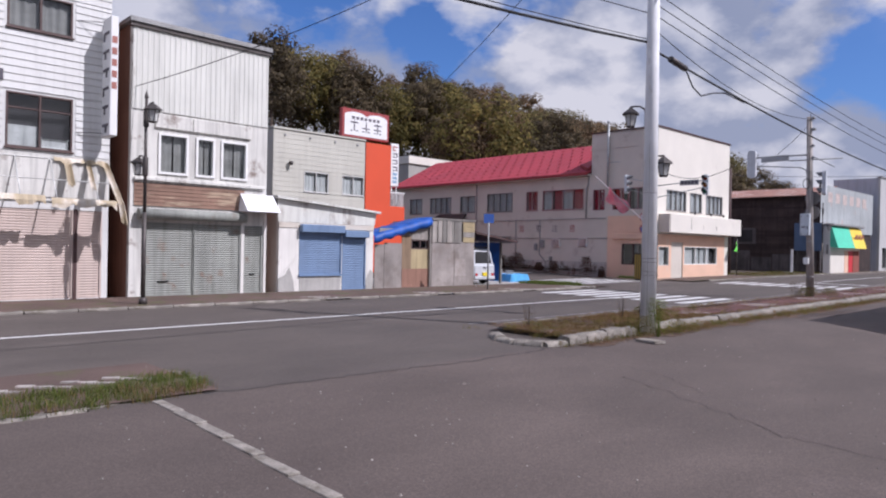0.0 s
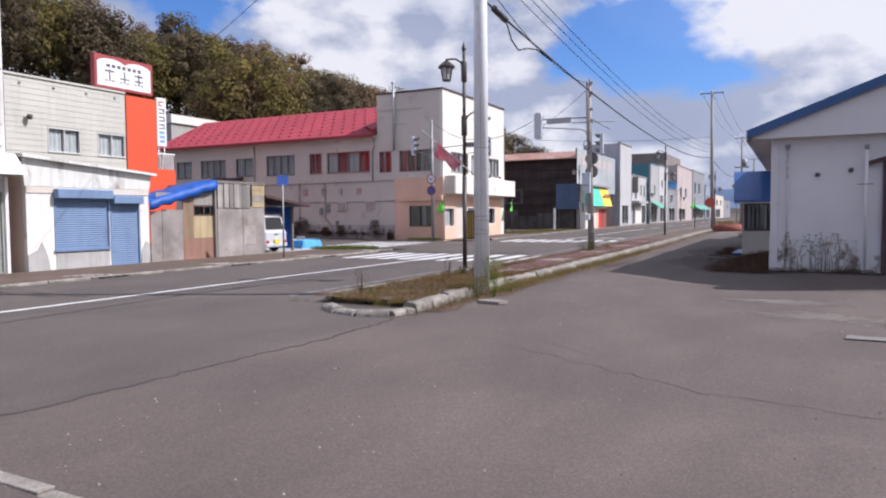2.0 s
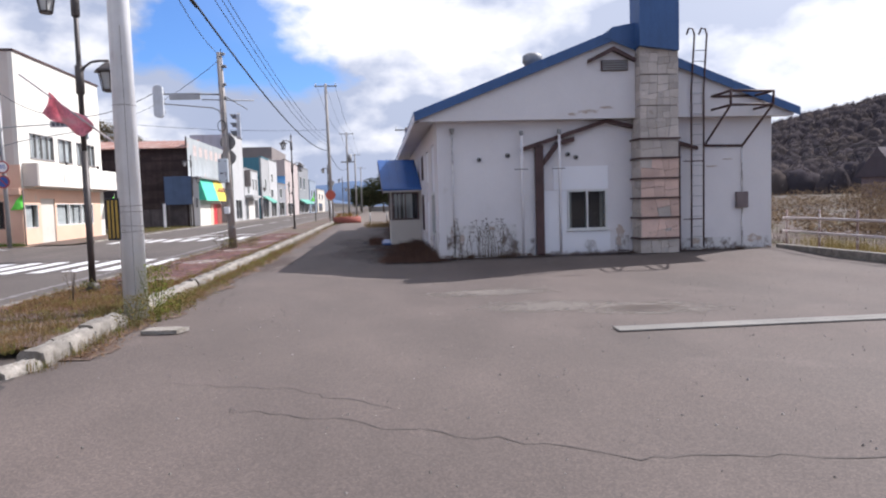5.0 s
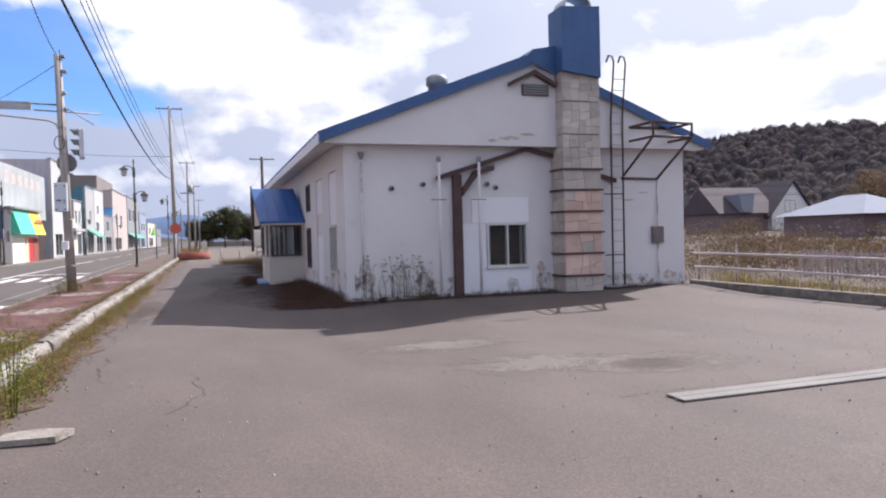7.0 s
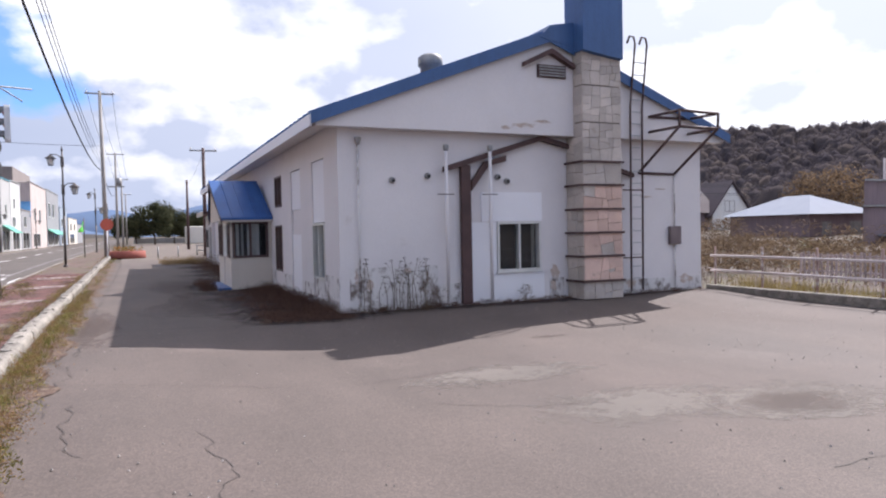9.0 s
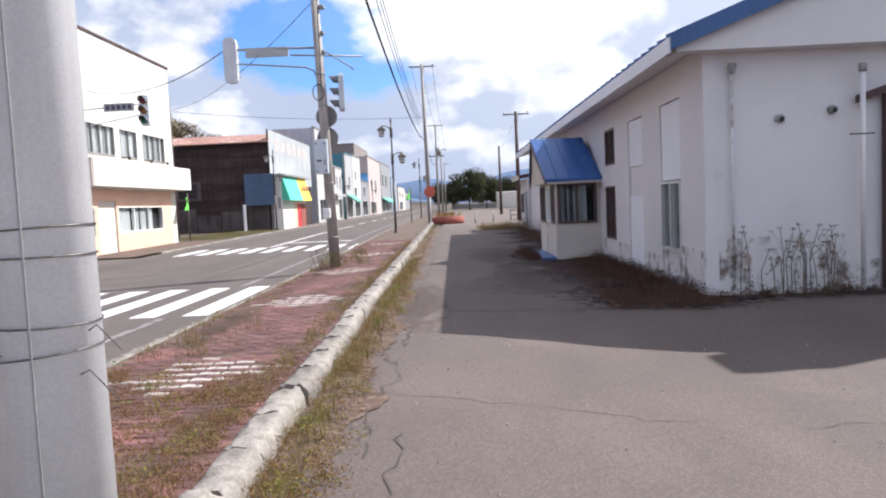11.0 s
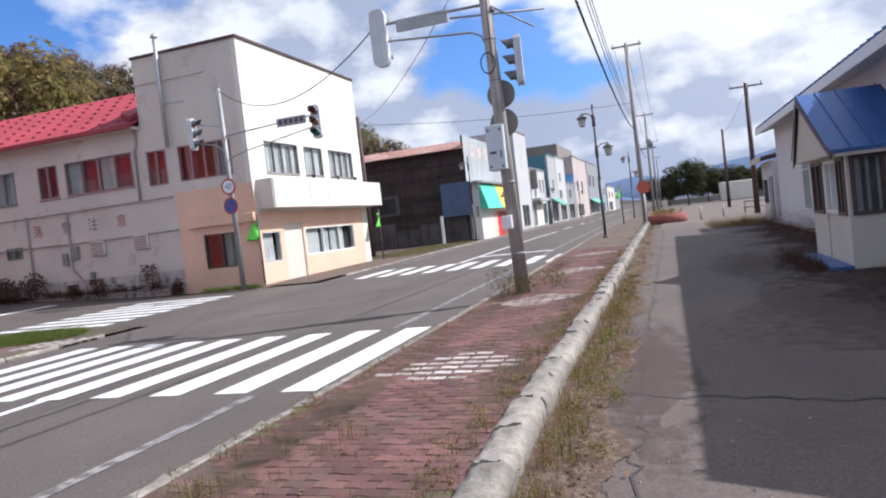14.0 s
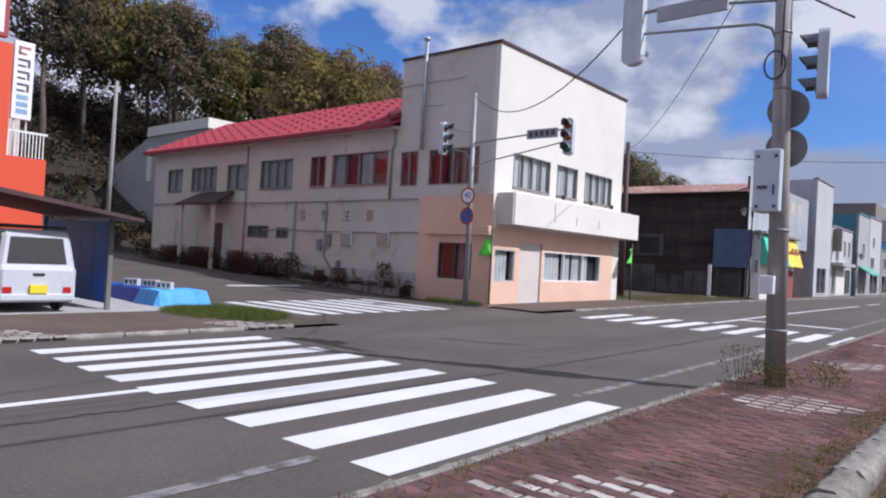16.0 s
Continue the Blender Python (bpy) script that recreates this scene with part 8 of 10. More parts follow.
# blue sign by the lean-to
bs = thing("road_sign", "small blue sign on a thin grey post", "road sign", at=(-15.3, 14.9, 0.05), turn=-35)
bm = bmnew()
tube(bm, [(0, 0, 0), (0, 0, 2.9)], 0.035, n=8)
part("post", bm, M_GREYMETAL, bs)
bm = bmnew()
box(bm, -0.02, -0.22, 2.85, 0.02, 0.22, 3.25)
part("panel", bm, M_SIGNBLUE, bs)


def green_flag(at, turn):
    ob = thing("banner", "bright green flag furled on a black staff", "banner", at=at, turn=turn, group="green flags")
    bm = bmnew()
    tube(bm, [(0, 0, 0), (0, 0, 2.75)], 0.035, n=8)
    part("staff", bm, M_IRON, ob)
    bm = bmnew()
    g2, vv = 8, {}
    for i in range(g2 + 1):
        for j in range(6):
            u, v = i / g2, j / 5
            vv[i, j] = bm.verts.new((-0.04 - 0.55 * v * (0.4 + 0.6 * u), 0.07 * math.sin(5 * v + 3 * u), 2.55 - 0.75 * u - 0.25 * v * (1 - u)))
    for i in range(g2):
        for j in range(5):
            bm.faces.new((vv[i, j], vv[i + 1, j], vv[i + 1, j + 1], vv[i, j + 1])).smooth = True
    c = part("cloth", bm, M_FLAGG, ob)
    c.modifiers.new("cloth", "SOLIDIFY").thickness = 0.004
    return ob


gf = green_flag((-16.93, 32.08, 0.08), 10)
copy_thing(gf, pose(-16.5, 42.6, 0.12, 0, 0, 100))
copy_thing(gf, pose(-5.0, 56.5, 0.3, 0, 0, 60))
copy_thing(gf, pose(-38, 22.2, 1.2, 0, 0, 20))


M_FARPOLE = surf("grey_pole", (0.33, 0.31, 0.29), 0.12, 2, 60, 0.85, bump=0.1, streak=0.2)


def far_pole(x, y, h, arms=1, lean=0.0, mat=None):
    ob = thing("utility_pole", "tall utility pole with cross-arm and wires", "utility pole", at=(x, y, H(x, y)), group="utility poles")
    bm = bmnew()
    tube(bm, [(0, 0, -0.3), (lean, 0, h)], 0.17, 0.11, n=12)
    part("shaft", bm, mat or M_FARPOLE, ob)
    for k in range(arms):
        bm = bmnew()
        box(bm, lean - 0.95, -0.05, h - 0.25 - 0.9 * k, lean + 0.95, 0.05, h - 0.15 - 0.9 * k)
        part("cross_arm", bm, M_GREYMETAL, ob)
        for dx in (-0.85, 0.0, 0.85):
            bm = bmnew()
            lathe(bm, [(0.03, 0), (0.05, 0.08), (0.05, 0.16), (0.02, 0.2)], (lean + dx, 0, h - 0.15 - 0.9 * k), 8)
            part("insulator", bm, M_SIGNWHITE, ob)
    return ob


far_pole(-3.6, 56.6, 11.9, 1, -0.13)
fp2 = far_pole(-3.6, 92, 11.5, 1)
bm = bmnew()
lathe(bm, [(0.0, 0), (0.3, 0), (0.3, 0.9), (0.0, 0.92)], (0.3, 0, 7.6), 12)
box(bm, -0.9, -0.1, 7.4, 0.9, 0.1, 7.55)
part("transformer", bm, M_GREYMETAL, fp2)
for y, x, h in ((118, -3.4, 10.5), (150, -3.2, 10.0)):
    far_pole(x, y, h)
far_pole(3.0, 55.2, 7.9, 1, 0, M_BROWN)
far_pole(3.6, 82, 7.6, 0, 0, M_BROWN)
far_pole(-50.0, 32.9, 11.2, 0, 0.25)
far_pole(-18.6, 46.0, 8.2, 0, 0, M_BROWN)

# ---- wires ----


def wire(name, a, b, sag, r=0.012, label="overhead wire", n=20):
    a, b = Vector(a), Vector(b)
    bm = bmesh.new()
    pts = [a.lerp(b, k / n) - V(0, 0, 4 * sag * (k / n) * (1 - k / n)) for k in range(n + 1)]
    tube(bm, pts, r, n=5)
    return solo(name, bm, M_WIRE, label, "wire", kind="structure")


FAR = (-3.73, 56.6)
for dx in (-0.8, 0.0, 0.8):
    wire("wire", (FAR[0] + dx, FAR[1], 12.05), (-3.6 + dx, 92, 11.7), 0.9, 0.012)
    wire("wire", (-3.6 + dx, 92, 11.7), (-3.4 + dx, 118, 10.7), 0.6, 0.013)
# towards the next pole along the street
wire("wire", (-3.3, 7.0, 6.35), (FAR[0], FAR[1], 6.45), 1.0, 0.026, "thick black cable")
for za, zb, sag in ((7.15, 6.9, 0.95), (7.4, 7.15, 0.85), (7.65, 7.5, 0.85)):
    wire("wire", (-3.3, 7.0, za), (FAR[0], FAR[1], zb), sag, 0.011)
wire("wire", (-3.3, 7.0, 6.85), (-5.18, 22.74, 7.25), 0.5, 0.011)
wire("wire", (FAR[0], FAR[1], 6.45), (-3.6, 92, 7.0), 1.0, 0.024, "thick black cable")
# back along the street, over the yard's mouth
wire("wire", (-3.3, 6.95, 6.45), (-3.4, -36, 6.6), 1.3, 0.028, "thick black cable")
wire("wire", (-3.3, 6.95, 6.52), (-3.4, -36, 6.75), 1.25, 0.009)
wire("wire", (-3.3, 6.95, 7.1), (-3.4, -36, 7.2), 1.2, 0.011)
wire("wire", (-3.3, 6.95, 7.4), (-3.4, -36, 7.5), 1.2, 0.011)
# to the shop fronts
wire("wire", (-3.2, 6.98, 10.6), (-17.85, 1.1, 6.75), 0.5, 0.012)
wire("wire", (-3.2, 6.98, 10.9), (-18.2, 12.2, 7.2), 0.4, 0.010)
wire("wire", (-7.4, 23.0, 6.1), (-17.2, 31.0, 7.4), 1.1, 0.014)
wire("wire", (-3.75, 56.6, 8.2), (-18.6, 46, 7.9), 0.3, 0.014)
wire("wire", (-18.6, 46, 7.9), (-49.8, 32.9, 11.9), 0.5, 0.014)
wire("wire", (-5.1, 22.9, 7.2), (-18.6, 46, 8.0), 0.7, 0.010)
for z in (5.95, 6.15, 5.0, 5.2):
    wire("wire", (40, 60, z), (105, 60, z + 0.9), 0.3, 0.02)
wire("wire", (3.0, 55.2, 7.8), (3.6, 82, 7.4), 0.4, 0.008)
bm = bmnew()
pts = [(-3.3, 7.9, 6.3), (-3.34, 8.8, 6.2), (-3.36, 9.2, 5.86), (-3.36, 9.65, 5.72), (-3.37, 10.3, 5.9), (-3.37, 11.0, 6.02), (-3.37, 12.2, 5.96)]
tube(bm, pts, 0.018, n=6)
solo("cable", bm, M_WIRE, "slack black cable loop hanging from the pole", "cable", kind="structure")
bm = bmnew()
tube(bm, [(-3.31, 8.0, 6.29), (-3.33, 8.75, 6.22)], 0.075, n=10)
solo("cable_joint", bm, M_IRON, "black cable joint box on the wire", "cable joint", kind="structure")

# ---- the old wooden shop and its kiosk ----
DX, DY = -15.8, 57.6
dark = thing("house", "old dark timber shop with rusty roof and faded false front", "house", at=(DX, DY, 0.2))
bbox_part("wall", M_DARKWOOD, dark, -34, DY + 0.03, 0, DX - 0.1, 73, 7.0)
rb = random.Random(21)
z = 0.2
while z < 7.0:
    h = rb.uniform(0.17, 0.24)
    x = -34.0
    while x < DX - 0.05:
        w = min(rb.uniform(2.5, 5.0), DX - 0.05 - x)
        if not (-28.5 < x + w / 2 < -25.5 and 2.6 < z < 4.4):
            bm = bmnew()
            prism(bm, [(x, DY - 0.03, z), (x, DY + 0.0, z + h + 0.02), (x, DY + 0.028, z + h + 0.02), (x, DY + 0.028, z)], (w - 0.012, 0, 0))
            wpart("board", bm, M_DARKWOOD, dark)
        x += w
    z += h
M_GRIMY = surf("grimy_sheet", (0.10, 0.085, 0.085), 0.4, 1, 30, 0.8, streak=0.4)
bbox_part("window_board", M_GRIMY, dark, -23.2, DY - 0.06, 2.7, -21.2, DY - 0.032, 4.2)
bbox_part("window_board", M_DARK, dark, -22.9, DY - 0.08, 2.9, -21.5, DY - 0.062, 4.0)
for k in range(9):
    bbox_part("patch_sheet", M_GRIMY, dark, -33 + 1.9 * k, DY - 0.06 - 0.02 * (k % 2), 0.3, -31.2 + 1.9 * k, DY - 0.033, 1.5 + 0.3 * (k % 3))
x = -34.4
while x < DX - 0.15:
    bm = bmnew()
    prism(bm, [(x, DY - 0.45, 6.95), (x, DY + 4.2, 8.0), (x, DY + 4.2, 8.05), (x, DY - 0.45, 7.0)], (0.58, 0, 0))
    prism(bm, [(x + 0.55, DY - 0.45, 7.0), (x + 0.55, DY + 4.2, 8.05), (x + 0.55, DY + 4.2, 8.1), (x + 0.55, DY - 0.45, 7.05)], (0.06, 0, 0))
    wpart("roof_sheet", bm, M_RUST, dark)
    x += 0.6
bbox_part("roof", M_RUST, dark, -34, DY + 4.2, 7.5, DX - 0.1, 73, 7.68)
M_FALSE = surf("faded_front", (0.40, 0.43, 0.44), 0.12, 0.5, 30, 0.85, streak=0.3, stain=(0.50, 0.30, 0.24), stain_at=0.60, stain_scale=0.8)
bbox_part("false_front", M_FALSE, dark, DX - 0.09, DY - 0.02, 3.9, DX + 0.02, 73, 7.95)
M_FADED = surf("faded_lettering", (0.52, 0.44, 0.41), 0.2, 2, 40, 0.85, bump=0.0)
for k in range(6):
    bbox_part("letter_bar", M_FADED, dark, DX + 0.022, 59.5 + 2.0 * k, 6.5, DX + 0.03, 60.7 + 2.0 * k, 7.4)
bbox_part("corner_post", M_DARKWOOD, dark, DX - 0.1, DY - 0.06, 0.1, DX + 0.03, DY - 0.021, 7.97)
kiosk = thing("kiosk", "small white kiosk with green and yellow awnings", "kiosk", at=(-15.2, 60, 0.2))
bbox_part("wall", M_WALLW, kiosk, DX + 0.03, 57.45, 0.1, -14.95, 65.6, 4.35)
bbox_part("roof", M_GREYMETAL, kiosk, DX + 0.03, 57.2, 4.36, -14.6, 66, 4.5)
bbox_part("front_panel", M_FACADE, kiosk, -14.947, 57.5, 0.12, -14.9, 61.2, 2.2)
for y0, w, m in ((61.3, 1.0, M_PEACH), (62.4, 1.2, M_SIGNRED), (63.7, 1.8, M_PINKWALL)):
    bbox_part("front_panel", m, kiosk, -14.947, y0, 0.12, -14.9, y0 + w, 2.2)
for nm, m, ya, yb in (("awning", M_AWNG, 57.5, 62.1), ("awning", M_AWNY, 62.15, 65.6)):
    bm = bmnew()
    prism(bm, [(-14.94, ya, 4.3), (-14.85, ya, 4.3), (-14.3, ya, 2.45), (-14.94, ya, 2.5)], (0, yb - ya, 0))
    aw2 = wpart(nm, bm, m, kiosk)
    for k in range(3 if m is M_AWNY else 0):
        bm = bmnew()
        box(bm, 0, ya + 0.5 + 0.9 * k, 0, 0.02, ya + 1.1 + 0.9 * k, 0.4, pose(-14.52, 0, 3.3, 0, 16.5, 0))
        wpart("letter_bar", bm, M_INKRED, aw2)
for k in range(4):
    bbox_part("drink_case", (M_WALLW, M_GREYCURT)[k % 2], kiosk, -15.75 + 0.18 * k, 57.40, 1.2 + 0.7 * (k % 2), -15.6 + 0.18 * k, 57.44, 2.0 + 0.7 * (k % 2))
board = thing("notice_board", "large blank dark blue board on posts", "board", at=(-17.0, 57.0, 0.2))
bbox_part("panel", M_BOARDBLUE, board, -17.62, 56.85, 2.15, -15.32, 56.92, 4.55, bevel=0.01)
for x in (-17.4, -15.6):
    bbox_part("post", M_IRON, board, x, 56.93, 0.1, x + 0.09, 57.02, 4.5)
mk = thing("marker_post", "white marker post in the grass", "post", at=(-17.3, 55.5, 0.2))
bbox_part("post", M_SIGNWHITE, mk, -17.38, 55.4, 0.15, -17.18, 55.46, 2.25)
bbox_part("foot", M_CONC, mk, -17.9, 55.0, 0.1, -16.9, 55.7, 0.28, bevel=0.03)


def street_shop(x1, y0, y1, h, front, side, roofc, label, wins=(), awning=None, deep=9, ground_dark=True):
    """A plain shop of the row: front on +x, near side facing -y."""
    ob = thing("house", label, "house", at=(x1, (y0 + y1) / 2, H(x1, y0)), group="row of shops")
    b0 = H(x1, y0)
    holes2 = [(a - y0, a + w - y0, z, z + hh) for a, w, z, hh in wins]
    bm = bmnew()
    pierced(bm, (x1, y0, b0), PY, y1 - y0, b0, h, (-0.25, 0, 0), holes2)
    wpart("front_wall", bm, front, ob)
    bbox_part("side_wall", side, ob, x1 - deep, y0, b0, x1 - 0.253, y0 + 0.25, h - 0.003)
    bbox_part("side_wall", side, ob, x1 - deep, y1 - 0.25, b0, x1 - 0.253, y1, h - 0.003)
    bbox_part("roof", roofc, ob, x1 - deep, y0 + 0.253, h - 0.5, x1 - 0.253, y1 - 0.253, h - 0.3)
    bbox_part("cornice", roofc, ob, x1 - 0.3, y0 - 0.05, h + 0.002, x1 + 0.08, y1 + 0.05, h + 0.14)
    for a, w, z, hh in wins:
        window(ob, (x1, a, z), PY, PX, w, hh, M_ALU, 2, M_GREYCURT if z > 3 else None, sill=0.06)
    if awning:
        bm = bmnew()
        prism(bm, [(x1 + 0.004, y0 + 0.5, 3.4), (x1 + 1.3, y0 + 0.5, 2.5), (x1 + 1.3, y0 + 0.5, 2.4), (x1 + 0.004, y0 + 0.5, 3.2)], (0, y1 - y0 - 1.0, 0))
        wpart("awning", bm, awning, ob)
    return ob


M_SHOPGREY = surf("shop_grey", (0.27, 0.275, 0.29), 0.08, 0.3, 20, 0.85, streak=0.15)
M_SHOPBLUE = surf("shop_blue_grey", (0.28, 0.33, 0.40), 0.08, 0.3, 20, 0.85, streak=0.15)
M_SHOPPINK = surf("shop_pinkish", (0.50, 0.43, 0.41), 0.1, 0.3, 20, 0.85, streak=0.2)
M_SHOPW = surf("shop_offwhite", (0.40, 0.40, 0.40), 0.08, 0.3, 20, 0.85, streak=0.2)
M_SHOPPALE = surf("shop_pale_side", (0.46, 0.49, 0.55), 0.08, 0.3, 20, 0.85, streak=0.2)
M_SHOPTEAL = surf("shop_teal", (0.09, 0.24, 0.30), 0.1, 0.3, 20, 0.8, streak=0.15)
M_SHOPBROWN = surf("shop_brown", (0.24, 0.21, 0.20), 0.1, 0.3, 20, 0.85, streak=0.15)
FXR = -15.5
M_SHOPBRIGHT = surf("shop_white", (0.50, 0.50, 0.50), 0.06, 0.3, 20, 0.85, streak=0.2)
M_AWNDULL = surf("faded_green_awning", (0.12, 0.34, 0.27), 0.15, 1.5, 40, 0.8)
M_AWNBLUE = surf("faded_blue_awning", (0.10, 0.26, 0.48), 0.15, 1.5, 40, 0.8)
street_shop(FXR, 74.5, 80.6, 9.9, M_SHOPBRIGHT, M_SHOPPALE, M_GREYMETAL, "tall blank white shop building in the row", [(75.5, 3.4, 0.5, 2.2)], deep=4.4)
shop = street_shop(FXR, 80.8, 90.3, 6.5, M_SHOPBRIGHT, M_SHOPGREY, M_GREYMETAL, "two-storey white shop with narrow dark windows", [(82.6, 1.5, 3.5, 2.2), (86.2, 1.0, 4.0, 1.5), (88.3, 1.0, 4.0, 1.5), (81.3, 1.4, 0.4, 2.5), (87.2, 2.6, 0.4, 2.4)])
bbox_part("canopy", M_SHOPW, shop, FXR + 0.004, 81.0, 3.0, FXR + 0.9, 87.0, 3.3)
bbox_part("shutter", M_FACADE, shop, FXR + 0.004, 83.0, 0.4, FXR + 0.05, 86.8, 2.6)
bbox_part("hanging_sign", M_SHOPBROWN, shop, FXR + 0.004, 81.2, 4.3, FXR + 0.7, 81.5, 6.3)
street_shop(FXR - 1.5, 90.5, 93.1, 5.2, M_DARKWOOD, M_DARKWOOD, M_BROWN, "narrow dark timber shop between taller ones")
shop = street_shop(FXR, 93.4, 99.8, 8.7, M_SHOPW, M_SHOPTEAL, M_SHOPTEAL, "white-fronted shop with teal side and green awning", [(96.0, 1.2, 4.2, 1.6), (94.0, 4.6, 0.4, 2.3)], M_AWNDULL)
street_shop(FXR, 100.1, 108, 8.9, M_SHOPBRIGHT, M_SHOPGREY, M_GREYMETAL, "tall white shop with a dark lower front", [(102.2, 1.3, 5.6, 1.2), (101.2, 2.4, 3.3, 1.2), (101.0, 5.6, 0.4, 2.2)])
street_shop(FXR, 108.4, 117.5, 5.6, M_SHOPGREY, M_SHOPBROWN, M_SHOPBROWN, "low grey shop with a shuttered front", [(110.5, 2.6, 3.4, 1.4), (109.6, 6.0, 0.4, 2.2)])
shop = street_shop(FXR, 118, 137, 10.0, M_SHOPPINK, M_SHOPPINK, M_SHOPBROWN, "grey concrete shop with taller rear storey", [(121, 2.5, 4.5, 1.8), (127, 2.5, 4.5, 1.8), (120, 8, 0.5, 2.0)])
bbox_part("rear_storey", M_SHOPBROWN, shop, FXR - 14, 118.5, 5.0, FXR - 2.2, 136.8, 12.3)
bm = bmnew()
prism(bm, [(FXR + 0.0, 117.96, 7.2), (FXR + 0.0, 116.6, 4.9), (FXR + 0.0, 116.6, 4.8), (FXR + 0.0, 117.96, 4.9)], (-4.6, 0, 0))
wpart("awning", bm, M_AWNBLUE, shop, "faded blue awning on the side wall")
street_shop(FXR, 138, 158, 10.2, M_SHOPGREY, M_SHOPBLUE, M_GREYMETAL, "grey shop building far along the street", [(140, 3.5, 5.6, 2.4), (146.5, 3.5, 5.6, 2.4), (139.5, 6, 0.5, 2.2), (147.5, 7, 0.5, 2.2)], M_AWNDULL)
street_shop(FXR, 160, 176, 8.0, M_SHOPBLUE, M_SHOPBLUE, M_SHOPBLUE, "blue-grey shop far along the street", [(163, 3, 4.2, 1.6), (169, 3, 4.2, 1.6), (162, 9, 0.5, 2.2)])
street_shop(FXR, 180, 204, 6.4, M_CREAM, M_SHOPGREY, M_GREYMETAL, "cream building far along the street", [(184, 4, 3.6, 1.6), (194, 4, 3.6, 1.6), (183, 12, 0.5, 2.2)])
street_shop(FXR - 1, 208, 240, 5.5, M_SHOPGREY, M_SHOPBROWN, M_SHOPBROWN, "low grey building at the street's far end", [(213, 4, 3.0, 1.6), (228, 4, 3.0, 1.6)])
bm = bmnew()
box(bm, -2.6, 0, 0, 3.2, 3, 3.2, bevel=0.1)
solo("parked_truck", bm, M_FACADE, "white box truck parked far off on the gravel", "truck", at=(9.5, 138, 0.25))
low = solo("far_wall", (lambda b: (box(b, -2, 165, 0, 60, 165.4, 1.3), b)[1])(bmnew()), M_GREYMETAL, "long low grey wall behind the gravel ground", "wall", kind="structure")

# planter, red sign, low rails by the gravel
pl = thing("planter", "round pinkish-red planter with flowers", "planter", at=(-2.25, 54.8, H(-2, 55)))
bm = bmnew()
lathe(bm, [(1.15, 0), (1.2, 0.05), (1.15, 0.5), (1.08, 0.52), (1.02, 0.5), (1.0, 0.38), (0.0, 0.4)], (0, 0, 0), 24)
part("tub", bm, M_PINKWALL, pl)
stp = thing("stop_sign", "red sign on a white post beside the planter", "road sign", at=(-3.45, 53.5, H(-3, 53)))
bm = bmnew()
tube(bm, [(0, 0, 0), (0, 0, 2.3)], 0.04, n=8)
part("post", bm, M_SIGNWHITE, stp)
bm = bmnew()
lathe(bm, [(0.0, 0), (0.42, 0), (0.42, 0.03), (0.0, 0.03)], (0, -0.06, 2.35), 8, "y")
part("panel", bm, surf("faded_red", (0.50, 0.11, 0.07), 0.1, 2, 40, 0.6, bump=0.0), stp)
rail = thing("barrier", "low grey pipe barriers at the edge of the gravel", "barrier", at=(1.0, 62, 0.2))
for x, y in ((-0.3, 54.0), (1.1, 55.6), (2.6, 58.0), (4.4, 58.0)):
    bm = bmnew()
    tube(bm, [(x, y, 0.1), (x, y, 0.98)], 0.05, n=6)
    wpart("post", bm, M_GREYMETAL, rail)
for z in (0.93, 0.55):
    bm = bmnew()
    tube(bm, [(2.5, 58, z), (4.5, 58, z)], 0.045, n=6)
    wpart("rail", bm, M_GREYMETAL, rail)

# houses beyond the fence
h1 = thing("house", "low dark-walled house with a white hipped roof", "house", at=(54.8, 45.6, 0), turn=-5.8)
bm = bmnew()
box(bm, 0.0, 0.0, -0.6, 7.75, 10.2, 2.48)
part("wall", bm, M_DARKHOUSE, h1)
for x, w in ((1.5, 1.1), (4.9, 1.4)):
    bm = bmnew()
    box(bm, x, -0.03, 0.55, x + w, -0.004, 1.75)
    part("window", bm, M_GREYCURT, h1)
bm = bmnew()
a = [bm.verts.new(q) for q in ((-0.6, -0.6, 2.483), (8.35, -0.6, 2.483), (8.35, 10.8, 2.483), (-0.6, 10.8, 2.483))]
b = [bm.verts.new(q) for q in ((3.87, 3.6, 4.42), (3.87, 6.6, 4.42))]
for f in ((a[0], a[1], b[0]), (a[1], a[2], b[1], b[0]), (a[2], a[3], b[1]), (a[3], a[0], b[0], b[1]), a[::-1]):
    bm.faces.new(f)
part("roof", bm, M_HIPROOF, h1)
h2 = thing("house", "dark brown flat-roofed house with a set-back upper storey", "house", at=(46, 35, 0))
for nm, mat, x0, x1, y0, z0, z1 in (("wall", M_DARKHOUSE, 45.2, 58, 34, -0.8, 2.72), ("roof_edge", M_GREYMETAL, 44.9, 58.2, 33.8, 2.723, 2.85), ("upper_wall", M_DARKHOUSE, 48.6, 60, 36.2, 2.853, 4.75), ("upper_roof_edge", M_GREYMETAL, 48.4, 60.2, 36.0, 4.753, 4.9)):
    bm = bmnew()
    prism(bm, [(x0, y0, z0), (x1, y0, z0), (x1, y0, z1), (x0, y0, z1)], (8.2, 5.4, 0) if "upper" not in nm else (6.0, 4.0, 0))
    wpart(nm, bm, mat, h2)
window(h2, (49.25, 34, 0.95), PX, (0, -1, 0), 0.95, 0.9, M_FRAMEW, 2, M_CURTAIN)
window(h2, (54.5, 36.2, 3.05), PX, (0, -1, 0), 2.4, 1.1, M_FRAMEW, 2, M_CURTAIN)
bbox_part("porch_roof", M_HIPROOF, h2, 46.8, 32.2, 0.62, 56, 33.99, 0.74)
